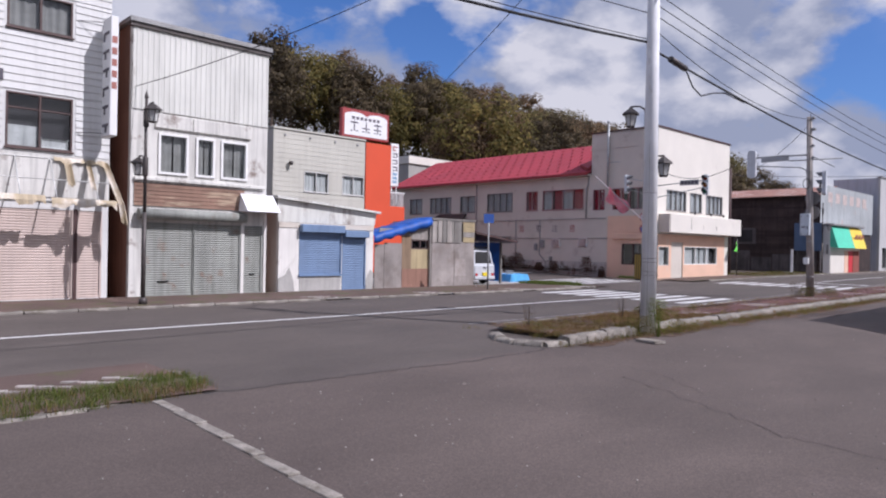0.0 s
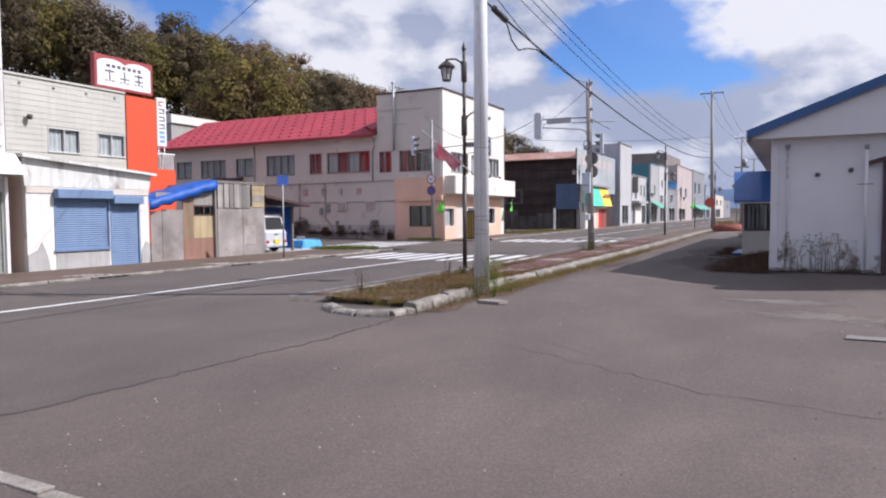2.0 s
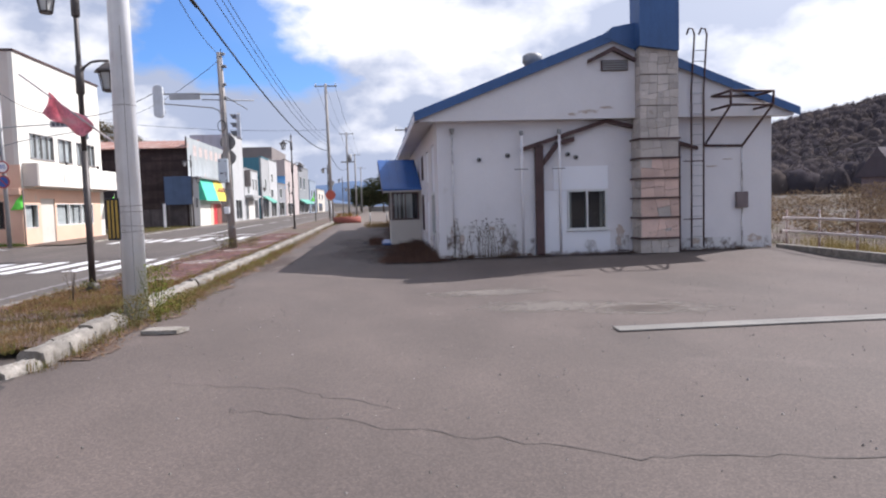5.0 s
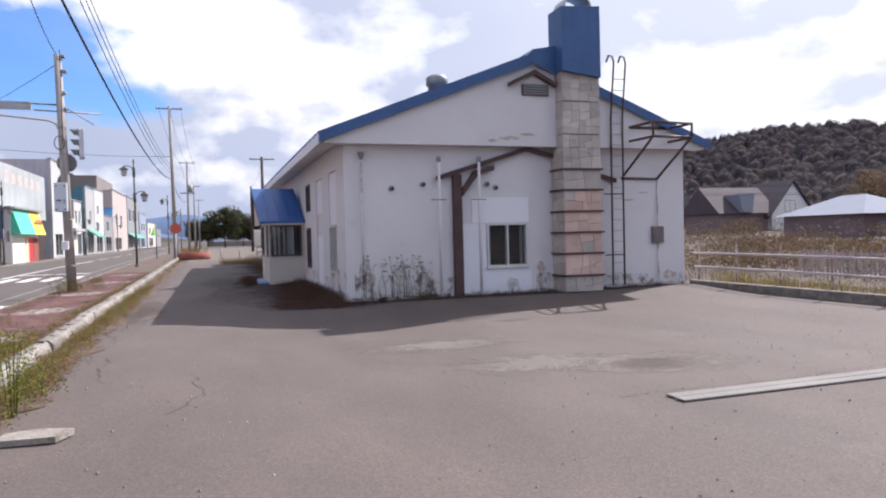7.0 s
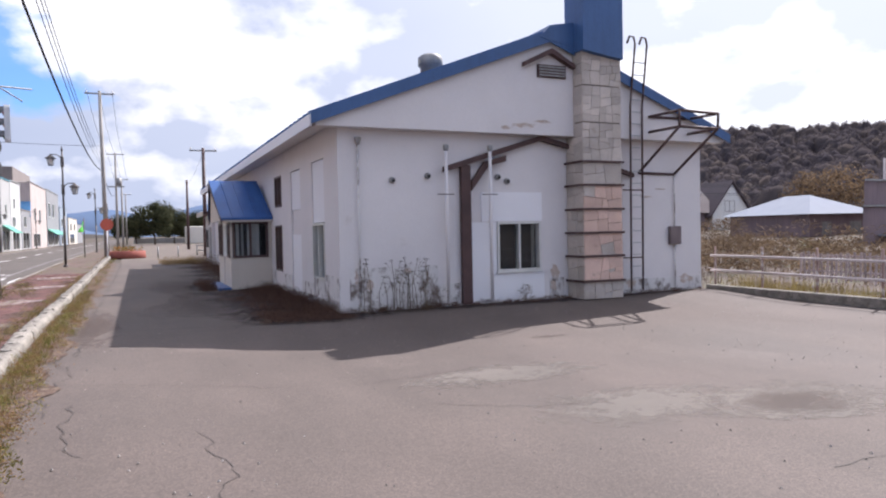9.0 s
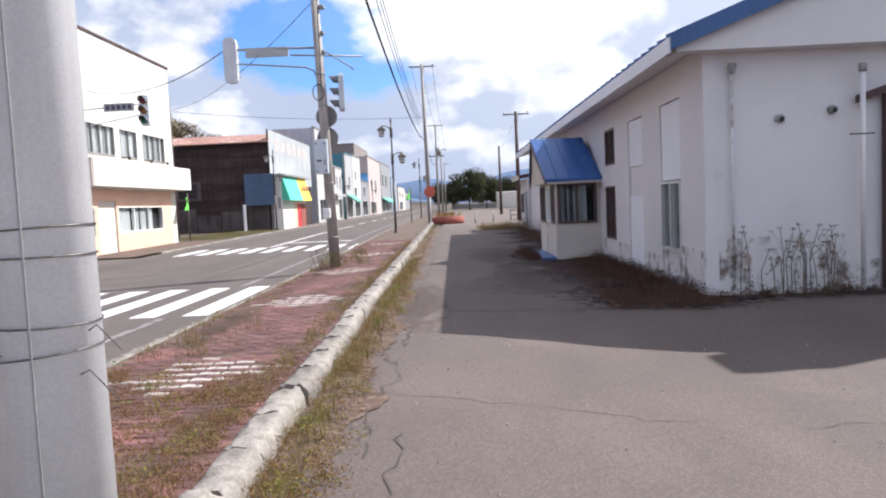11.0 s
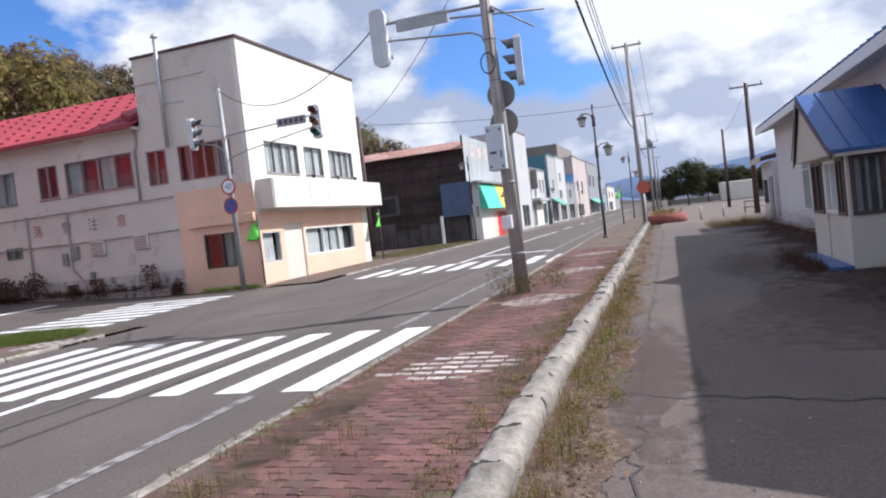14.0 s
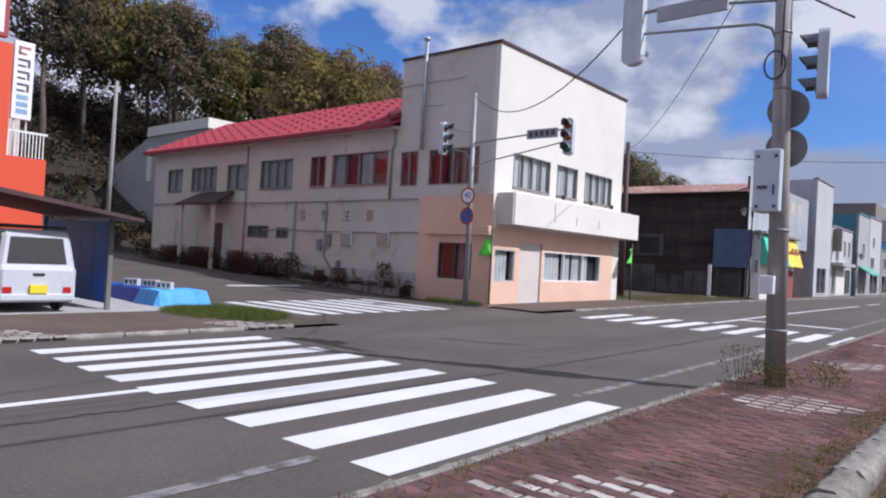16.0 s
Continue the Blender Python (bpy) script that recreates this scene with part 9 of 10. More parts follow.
for x in (47.2, 51.0, 55.0):
    bbox_part("porch_post", M_GREYMETAL, h2, x, 32.4, -0.3, x + 0.1, 32.5, 0.617)
h3 = thing("house", "steep-gabled house with a pale gable end", "house", at=(76.8, 75, 0.5))
bm = bmnew()
prism(bm, [(73.2, 75, 0.1), (80.4, 75, 0.1), (80.4, 75, 3.5), (76.8, 75, 7.7), (73.2, 75, 3.5)], (2, 9, 0))
wpart("gable", bm, M_FRAMEW, h3)
for xa, xb in ((72.4, 76.8), (81.2, 76.8)):
    bm = bmnew()
    prism(bm, [(xa, 74.6, 2.65), (xb, 74.6, 7.75), (xb, 74.6, 8.05), (xa, 74.6, 2.95)], (2.2, 9.8, 0))
    wpart("roof", bm, M_ROOFDARK, h3)
window(h3, (75.5, 75, 3.5), PX, (0, -1, 0), 1.9, 1.6, M_FRAMEB, 2, None)
h4 = thing("house", "dark long-roofed house with a small pale dormer", "house", at=(68, 78, 0.5))
bbox_part("wall", M_DARKHOUSE, h4, 65, 76, 0.1, 75, 83, 3.4)
bm = bmnew()
prism(bm, [(64.5, 75.4, 3.4), (64.5, 79.5, 7.2), (64.5, 83.6, 3.4)], (10.5, 0, 0))
wpart("roof", bm, M_ROOFDARK, h4)
bm = bmnew()
prism(bm, [(68.2, 75.0, 3.5), (69.9, 75.0, 3.5), (70.2, 75.0, 6.1), (67.6, 75.0, 6.0)], (0, 3.0, 0))
wpart("dormer", bm, M_HIPROOF, h4)
h5 = thing("house", "grey house half hidden behind shrubs", "house", at=(100, 70, 0))
bbox_part("wall", M_SHOPGREY, h5, 92, 60, 0.2, 106, 72, 5.2)
bbox_part("roof", M_BROWN, h5, 91.5, 59.5, 5.203, 106.5, 72.5, 5.5)
far_pole(72.3, 50.0, 7.6, 0, 0, M_FENCEPALE)
# house on the hill behind the wing
h6 = thing("house", "grey house with white fascia up the side street", "house", at=(-56, 44, 4))
bm = bmnew()
prism(bm, [(-66, 40, 2.0), (-50, 40, 2.0), (-50, 40, 10.6), (-59.3, 40, 10.6), (-66, 40, 8.3)], (0, 9, 0))
wpart("wall", bm, surf("grey_render", (0.40, 0.385, 0.36), 0.1, 0.4, 20, 0.9, streak=0.2), h6)
bbox_part("fascia", M_FACADE, h6, -59.4, 39.85, 10.603, -49.8, 49.1, 11.4)
bbox_part("wall_sign", M_FACADE, h6, -59.3, 39.9, 6.8, -58.6, 39.99, 9.6)
h7 = thing("house", "small beige house beside the side street", "house", at=(-39, 22, 0.8))
bbox_part("wall", M_BEIGE, h7, -43, 20.6, 0.3, -37.4, 22.4, 6.0)
bbox_part("roof", M_GREYMETAL, h7, -43.3, 20.3, 6.0, -37.1, 22.7, 6.2)

# ---- plants ----


def blades(items, name, material, label, seed=1, category="grass"):
    """Bent blades: items are (x, y, z, height, spread, count)."""
    rnd = random.Random(seed)
    verts, faces = [], []
    for x, y, z, h, s, n in items:
        for _ in range(int(n * 1.5)):
            a = rnd.uniform(0, 6.283)
            r = s * math.sqrt(rnd.random())
            bx, by = x + r * math.cos(a), y + r * math.sin(a)
            b = rnd.uniform(0, 6.283)
            hh = h * rnd.uniform(0.5, 1.15)
            lean = hh * rnd.uniform(0.1, 0.75)
            w = 0.0022 + 0.0055 * hh
            cx, cy = math.cos(b), math.sin(b)
            k = len(verts)
            verts += [(bx - cy * w, by + cx * w, z), (bx + cy * w, by - cx * w, z), (bx + cx * lean * 0.35 - cy * w * 0.8, by + cy * lean * 0.35 + cx * w * 0.8, z + hh * 0.6), (bx + cx * lean * 0.35 + cy * w * 0.8, by + cy * lean * 0.35 - cx * w * 0.8, z + hh * 0.6), (bx + cx * lean, by + cy * lean, z + hh * 0.95)]
            faces += [(k, k + 1, k + 3, k + 2), (k + 2, k + 3, k + 4)]
    me = bpy.data.meshes.new(name)
    me.from_pydata(verts, [], faces)
    me.materials.append(material)
    return tagged(new(name, me), label, category, kind="stuff")


rg = random.Random(17)
green, dry = [], []
y = 3.6
while y < 60:
    d = 0.5 if y > 25 else 0.16
    for _ in range(6 if y < 25 else 3):
        yy = y + rg.uniform(0, d)
        side = rg.random()
        if side < 0.40:
            (dry if rg.random() < 0.55 else green).append((rg.uniform(-3.22, -2.95), yy, H(-3, yy), rg.uniform(0.05, 0.17), 0.11, 13))
        elif side < 0.68:
            (dry if rg.random() < 0.5 else green).append((rg.uniform(-3.76, -3.54), yy, H(-3, yy) + TOP - 0.02, rg.uniform(0.04, 0.12), 0.10, 13))
        elif side < 0.85:
            (dry if rg.random() < 0.6 else green).append((rg.uniform(-5.6, -5.35), yy, H(-3, yy) + TOP - 0.03, rg.uniform(0.04, 0.12), 0.09, 9))
        else:
            (dry if rg.random() < 0.75 else green).append((rg.uniform(-5.4, -3.6), yy, H(-3, yy) + TOP - 0.02, rg.uniform(0.03, 0.09), 0.12, 9))
    y += d
for _ in range(420):
    x, y = rg.uniform(-5.2, -3.4), rg.uniform(4.3, 9.0)
    (dry if rg.random() < 0.72 else green).append((x, y, TOP - 0.04, rg.uniform(0.05, 0.2), 0.12, 9))
for _ in range(60):
    (dry if rg.random() < 0.6 else green).append((rg.uniform(-5.4, -4.6), rg.uniform(9, 14.5), TOP - 0.02, rg.uniform(0.05, 0.22), 0.12, 8))
lush = []
for _ in range(900):
    y = rg.uniform(-9.5, -2.85)
    x = rg.uniform(-4.35, -3.3) if y < -3.6 else rg.uniform(-4.6, -3.4)
    (lush if rg.random() < 0.8 else dry).append((x, y, 0.0, rg.uniform(0.05, 0.16), 0.13, 14))
for _ in range(900):
    a, q = rg.uniform(0, 6.283), math.sqrt(rg.random())
    x, y = -17.1 + 1.75 * q * math.cos(a), 21.6 + 1.35 * q * math.sin(a)
    lush.append((x, y, H(x, y) + 0.04, rg.uniform(0.06, 0.17), 0.14, 12))
for _ in range(260):
    x, y = rg.uniform(-19, -16.6), rg.uniform(31.0, 31.35)
    lush.append((x, y, H(x, y) + 0.05, rg.uniform(0.08, 0.22), 0.12, 9))
blades(lush, "verge_grass", M_VERGE, "green grass tuft at the end of the pavement", 5)
bm = bmnew()
for k in range(11):
    for q in range(3):
        box(bm, 0, 0, 0, 0.2, 0.1, 0.03, pose(-5.1 + 0.16 * q + 0.03 * k, -8.6 + 0.48 * k + 0.16 * q, 0.012, 0, 0, 60))
for cy in (20.6, 16.25, 11.25, 6.25):
    for k in range(5):
        for q in range(4):
            y = cy - 0.5 + 0.24 * q + 0.1 * k
            box(bm, -0.1, -0.05, 0, 0.1, 0.05, 0.012, pose(-15.3 + 0.26 * k, y, H(-15, y) + 0.058, 0, 0, 90))
tagged(solo("white_pavers", bm, M_WHITE_PAVER, "white pavers set slanting in the overgrown pavement", "pavers"), kind="stuff")
for _ in range(60):
    dry.append((rg.uniform(-3.5, -3.2), rg.uniform(-9, -3.2), 0.0, rg.uniform(0.08, 0.2), 0.1, 8))
for _ in range(260):
    green.append((rg.uniform(-21, -16.2), rg.uniform(21.2, 22.9), 0.02, rg.uniform(0.06, 0.16), 0.2, 7))
for _ in range(900):
    x, y = rg.uniform(-18.5, -14.9), rg.uniform(43, 57)
    (green if rg.random() < 0.8 else dry).append((x, y, H(x, y) + 0.04, rg.uniform(0.06, 0.2), 0.3, 8))
blades(green, "grass", M_GRASS, "green grass growing along the kerbs", 3)
for _ in range(160):
    dry.append((rg.uniform(-0.4, 1.8), rg.uniform(40.5, 44.5), H(1, 42), rg.uniform(0.2, 0.5), 0.25, 9))
blades(dry, "dry_grass", M_DRY, "dry brown grass growing along the kerbs", 4)
dead = []
for _ in range(1100):
    y = rg.uniform(15.9, 42)
    dead.append((2.05 - abs(rg.gauss(0, 0.55)) if not 23.3 < y < 26.8 else rg.uniform(0.1, 0.45), y, 0.0, rg.uniform(0.08, 0.32), 0.16, 8))
for _ in range(90):
    dead.append((rg.uniform(2.2, 11.8), rg.uniform(15.55, 15.78), 0.0, rg.uniform(0.06, 0.16), 0.1, 6))
# thin soil film that also paints deeper shade onto the yard
M_SHADESOIL = film("shade_soil", (0.066, 0.046, 0.043), 0.35)
M_BED = film("weed_soil", (0.045, 0.028, 0.025), 0.85)
M_RUSSET = leaf_mat("russet_grass", (0.066, 0.038, 0.033), (0.108, 0.064, 0.052), (0.155, 0.100, 0.072))
blades(dead, "dead_grass", M_RUSSET, "withered russet weeds along the station wall", 6)
for k, y in enumerate((16.6, 18.6, 20.6, 22.2, 28.2, 31, 34, 37.5)):
    blot("patch", 1.45, y, 1.5, 1.7, M_BED, worn, 80 + k, 0.006 + 0.001 * k)
# two wide films darken the asphalt where the station's shadow lies
blot("patch", 0.6, 19.4, 2.5, 4.4, M_SHADESOIL, worn, 93, 0.004)
blot("patch", -0.3, 25.5, 1.4, 3.6, M_SHADESOIL, worn, 94, 0.004)
blot("patch", 1.5, 15.6, 1.4, 0.9, M_BED, worn, 92, 0.015)
blot("patch", 0.2, 25.0, 0.5, 1.7, M_BED, worn, 90, 0.006)
blot("patch", 7.0, 15.55, 4.8, 0.35, M_BED, worn, 91, 0.006)
bed = []
for _ in range(520):
    y = rg.uniform(15.5, 43) if rg.random() < 0.6 else rg.uniform(15.4, 23)
    x = 2.0 - abs(rg.gauss(0, 0.62)) if not 23.2 < y < 26.9 else 0.35 - abs(rg.gauss(0, 0.15))
    bed.append((x, y, 0.0, 0.26, rg.uniform(0.06, 0.3) * (1.0 if x > 1.6 else 0.4 if x > 1.1 else 0.22), 80))
for _ in range(110):
    bed.append((rg.uniform(2.2, 11.8), 15.74 - abs(rg.gauss(0, 0.08)), 0.0, 0.14, rg.uniform(0.03, 0.12), 50))
solo("weed_bed", sheet_bm(span((1.5, 2.08, 0.3)), span((15.9, 42, 1.5)), 0.02), surf("russet_soil", (0.085, 0.055, 0.045), 0.3, 1.5, 30, 0.95, bump=0.6), "dark weedy strip along the station wall", "weeds", kind="structure")
rough = []
for _ in range(1500):
    x, y = rg.uniform(12.7, 30), rg.uniform(-6, 30)
    rough.append((x, y, H(x, y) - 0.05, rg.uniform(0.12, 0.42), 0.35, 8))
for _ in range(3600):
    x, y = rg.uniform(26, 75), rg.uniform(0, 75)
    if not (53 < x < 75 and 32 < y < 58):
        rough.append((x, y, H(x, y) - 0.05, rg.uniform(0.25, 0.6), 0.7, 7))
near_grass = [(rg.uniform(12.6, 15.5), rg.uniform(7.5, 16), -0.35, rg.uniform(0.25, 0.6), 0.3, 9) for _ in range(420)]
near_grass = [(x, y, H(x, y) - 0.05, h, r, n) for x, y, z, h, r, n in near_grass]
blades(near_grass, "tall_grass", leaf_mat("yellow_grass", (0.12, 0.095, 0.035), (0.20, 0.155, 0.055), (0.30, 0.23, 0.09)), "tall yellow-green grass behind the railing", 8)
blades(rough, "tall_grass", leaf_mat("straw_grass", (0.034, 0.022, 0.019), (0.060, 0.038, 0.031), (0.105, 0.066, 0.048)), "tall straw-coloured grass beyond the fence", 7)


def leafy(items, name, material, label, leaf=0.06, seed=2, category="weeds", kind="stuff"):
    """Small leaf quads in clumps: items are (x, y, z, radius, height, count)."""
    rnd = random.Random(seed)
    verts, faces = [], []
    for x, y, z, r, h, n in items:
        for _ in range(n):
            a, q = rnd.uniform(0, 6.283), math.sqrt(rnd.random())
            t = rnd.random() ** 0.8
            rr = r * q * (1 - 0.45 * t)
            c = V(x + rr * math.cos(a), y + rr * math.sin(a), z + h * t)
            d = V(rnd.uniform(-1, 1), rnd.uniform(-1, 1), rnd.uniform(-0.3, 0.9)).normalized()
            e = d.orthogonal().normalized()
            s = leaf * rnd.uniform(0.5, 1.3)
            k = len(verts)
            verts += [c, c + d * s + e * s * 0.35, c + d * s * 2.0, c + d * s - e * s * 0.35]
            faces.append((k, k + 1, k + 2, k + 3))
    me = bpy.data.meshes.new(name)
    me.from_pydata([tuple(v) for v in verts], [], faces)
    me.materials.append(material)
    return tagged(new(name, me), label, category, kind=kind)


M_BRIGHT = leaf_mat("bright_leaf", (0.10, 0.14, 0.02), (0.19, 0.24, 0.04), (0.33, 0.34, 0.07))
fringe, withered = [], []
for _ in range(330):
    y = 6.9 + 24 * rg.random() ** 1.4
    side = rg.random()
    if side < 0.42:
        x, z = -3.56 - abs(rg.gauss(0, 0.13)), TOP - 0.01
    elif side < 0.72:
        x, z = -3.18 + abs(rg.gauss(0, 0.13)), -0.01
    elif side < 0.86:
        x, z = rg.uniform(-5.6, -5.35), TOP - 0.01
    else:
        x, z = rg.uniform(-5.4, -3.6), TOP - 0.01
    (fringe if rg.random() < 0.5 else withered).append((x, y, H(x, y) + z, rg.uniform(0.06, 0.16), rg.uniform(0.03, 0.15), 55))
for _ in range(300):
    x, y = rg.uniform(-5.5, -3.5), 4.2 + 6.6 * rg.random()
    (fringe if rg.random() < 0.2 else withered).append((x, y, TOP - 0.01, rg.uniform(0.12, 0.26), rg.uniform(0.02, 0.10), 90))
for _ in range(50):
    (fringe if rg.random() < 0.65 else withered).append((-3.0 + abs(rg.gauss(0, 0.2)), rg.uniform(6.8, 9.6), 0, rg.uniform(0.1, 0.2), rg.uniform(0.08, 0.24), 80))
for _ in range(150):
    y = 7.6 + 14 * rg.random() ** 1.3
    x = -3.2 + 0.46 * rg.random() ** 1.4
    (fringe if rg.random() < 0.45 else withered).append((x, y, H(x, y), rg.uniform(0.08, 0.2), rg.uniform(0.04, 0.2), 110))
for _ in range(170):
    x, y = rg.uniform(-5.5, -3.5), 7.6 + 4.2 * rg.random() ** 1.5
    withered.append((x, y, TOP - 0.005, rg.uniform(0.12, 0.3), rg.uniform(0.015, 0.06), 110))
leafy(fringe, "kerb_weeds", leaf_mat("olive_leaf", (0.10, 0.105, 0.03), (0.19, 0.185, 0.055), (0.29, 0.25, 0.09)), "low olive weeds along the kerb stones", 0.012, 61)
leafy(withered, "withered_weeds", leaf_mat("withered_leaf", (0.16, 0.085, 0.045), (0.27, 0.165, 0.08), (0.38, 0.26, 0.13)), "withered brown weeds creeping over the pavers", 0.012, 62)
for _ in range(110):
    bed.append((rg.uniform(0.5, 2.1), rg.uniform(14.95, 16.6), 0.0, 0.26, rg.uniform(0.03, 0.1), 80))
for _ in range(90):
    y = rg.uniform(27.2, 41)
    bed.append((1.75 - 0.75 * rg.random() ** 1.5, y, H(1.5, y), 0.36, rg.uniform(0.25, 0.75), 110))
leafy(bed, "weed_mat", M_RUSSET, "dark russet mat of dead weeds along the station wall", 0.018, 14)


def weed(name, x, y, z, r, h, n, material, label, leaf, stems, seed, stem_mat=None):
    ob = thing(name, label, "weed", at=(x, y, z))
    lf = leafy([(0, 0, 0.02, r, h, n)], "leaves", material, "", leaf, seed, "", "")
    lf.parent = ob
    rnd = random.Random(seed)
    for _ in range(stems):
        bm = bmnew()
        a, q = rnd.uniform(0, 6.28), r * rnd.random() * 0.8
        tube(bm, [(0.3 * q * math.cos(a), 0.3 * q * math.sin(a), 0), (q * math.cos(a) * 0.7, q * math.sin(a) * 0.7, h * 0.6), (q * math.cos(a), q * math.sin(a), h * rnd.uniform(0.8, 1.05))], 0.006, 0.003, n=4)
        part("stem", bm, stem_mat or M_WEED, ob)
    return ob


weed("weed", -2.78, 6.7, 0, 0.32, 0.78, 1100, M_BRIGHT, "leafy green weed at the foot of the pole", 0.019, 10, 31)
weed("weed", -2.95, 6.2, 0, 0.36, 0.42, 700, M_LEAFY, "yellowing weed at the foot of the pole", 0.022, 6, 41)
weed("weed", -3.35, 7.3, TOP, 0.3, 0.5, 520, M_HUSK, "withered brown weed at the foot of the pole", 0.03, 5, 32)
weed("weed", -2.72, 7.5, 0, 0.3, 0.28, 420, M_LEAFY, "low yellowing weed beside the kerb", 0.02, 3, 33)
weed("weed", -4.6, 8.2, TOP, 0.16, 0.55, 90, M_HUSK, "thin dry weed on the pavement", 0.02, 5, 34, M_HUSK)
weed("weed", -4.85, 4.9, TOP, 0.22, 0.5, 120, M_HUSK, "thin dry weed at the pavement's end", 0.02, 6, 35, M_HUSK)
weed("weed", -5.0, 22.4, TOP + 0.02, 0.45, 0.34, 620, M_LEAFY, "leafy weeds round the signal pole", 0.024, 5, 36)
weed("weed", -4.5, 23.2, TOP + 0.03, 0.4, 0.32, 520, M_LEAFY, "yellow-flowered weeds round the signal pole", 0.024, 4, 37)
weed("weed", -5.25, 21.9, TOP, 0.4, 0.6, 420, M_HUSK, "thin dry weed beside the signal pole", 0.018, 6, 38, M_HUSK)
weed("weed", -4.85, 9.6, TOP, 0.25, 0.2, 140, M_GRASS, "low weed round the lamp post", 0.03, 2, 39)
bm = bmnew()
prism(bm, [(-0.26, -0.12, 0), (0.2, -0.16, 0), (0.3, 0.06, 0), (0.05, 0.17, 0), (-0.22, 0.12, 0)], (0, 0, 0.05))
solo("flat_stone", bm, M_KERB, "flat pale slab lying beside the kerb", "stone", at=(-2.42, 5.75, 0.0))
# dead stalks before the gable wall
rs2 = random.Random(3)
stalks = thing("dead_weed", "tall dead weed stalks against the station wall", "weed", at=(3.2, 15.6, 0))
heads = []
for k in range(20):
    x, h = rs2.uniform(2.55, 4.25), rs2.uniform(0.55, 1.12)
    x = x if k % 5 else rs2.uniform(2.3, 4.6)
    y0 = rs2.uniform(-0.28, 0.02)
    top = (x - 3.2 + rs2.uniform(-0.12, 0.12), y0 + rs2.uniform(-0.08, 0.04), h)
    bm = bmnew()
    tube(bm, [(x - 3.2, y0, 0), (x - 3.2 + rs2.uniform(-0.04, 0.04), y0, h * 0.55), top], 0.008, 0.005, n=5)
    for q in range(rs2.randrange(1, 4)):
        t0 = rs2.uniform(0.45, 0.85)
        o = V(x - 3.2, y0, 0).lerp(V(*top), t0)
        tip = o + V(rs2.uniform(-0.16, 0.16), rs2.uniform(-0.08, 0.05), rs2.uniform(0.08, 0.2))
        tube(bm, [o, tip], 0.004, 0.003, n=4)
        heads.append((tip.x + 3.2, tip.y + 15.6, tip.z - 0.015, rs2.uniform(0.03, 0.05), 0.03, 22))
    heads.append((top[0] + 3.2, top[1] + 15.6, h - 0.02, rs2.uniform(0.045, 0.075), 0.04, 40))
    part("stalk", bm, M_HUSK, stalks)
leafy(heads, "seed_heads", leaf_mat("seed_head", (0.030, 0.020, 0.016), (0.050, 0.034, 0.026), (0.085, 0.058, 0.042)), "dark dry seed heads on the dead stalks", 0.012, 88)
lf = leafy([(rs2.uniform(2.4, 4.3), rs2.uniform(15.4, 15.72), 0.0, 0.10, rs2.uniform(0.12, 0.5), 26) for _ in range(26)], "dry_leaves", M_HUSK, "dry leaves low on the dead stalks", 0.022, 8)
weed("weed", 6.4, 15.6, 0, 0.22, 0.38, 120, M_HUSK, "small dead bush under the window", 0.03, 6, 44, M_HUSK)
# dead leaves and scraps along the kerb
rl = random.Random(77)
verts, faces = [], []
for _ in range(2600):
    y = 4.3 + 28 * rl.random() ** 1.6
    x = rl.choice((-2.98 + abs(rl.gauss(0, 0.14)), -2.98 + abs(rl.gauss(0, 0.14)), -3.5 - abs(rl.gauss(0, 0.25)), rl.uniform(-5.5, -3.5)))
    z = H(x, y) + (0.022 if x > -3.2 else TOP + 0.006)
    a, q = rl.uniform(0, 6.28), rl.uniform(0.012, 0.032)
    c, s = math.cos(a) * q, math.sin(a) * q
    k = len(verts)
    verts += [(x - c, y - s, z), (x - s * 0.5, y + c * 0.5, z + rl.uniform(0, 0.012)), (x + c, y + s, z + rl.uniform(0, 0.018)), (x + s * 0.5, y - c * 0.5, z + rl.uniform(0, 0.01))]
    faces.append((k, k + 1, k + 2, k + 3))
me = bpy.data.meshes.new("leaf_litter")
me.from_pydata(verts, [], faces)
me.materials.append(leaf_mat("litter", (0.10, 0.055, 0.03), (0.19, 0.11, 0.06), (0.34, 0.24, 0.15)))
tagged(new("leaf_litter", me), "dead leaves scattered along the kerb", "leaves", kind="stuff")
# shrubs along the side wall and elsewhere
M_SHRUB = leaf_mat("shrub_leaf", (0.026, 0.018, 0.013), (0.044, 0.030, 0.019), (0.075, 0.048, 0.027))
for k, (x, y, r, h) in enumerate(((-21.9, 31.7, 0.55, 1.25), (-24.6, 31.7, 0.5, 0.8), (-25.9, 31.7, 0.35, 0.6), (-20.6, 31.6, 0.3, 0.35))):
    weed("shrub", x, y, H(x, y), r, h, 1100, M_RUSSET, "dark russet shrub against the side wall", 0.04, 6, 50 + k, M_HUSK)
hedge = leafy([(rg.uniform(-41, -27.5), rg.uniform(30.9, 31.9), H(-34, 31), 0.5, rg.uniform(0.5, 1.1), 260) for _ in range(60)], "hedge", M_RUSSET, "dark russet weedy hedge along the side street", 0.06, 9, "hedge")
leafy([(rg.uniform(-42, -20.7), 32.1 - abs(rg.gauss(0, 0.25)), H(-30, 31.5), 0.3, rg.uniform(0.08, 0.35), 130) for _ in range(150)], "wall_weeds", M_RUSSET, "russet weeds along the foot of the side wall", 0.03, 91)
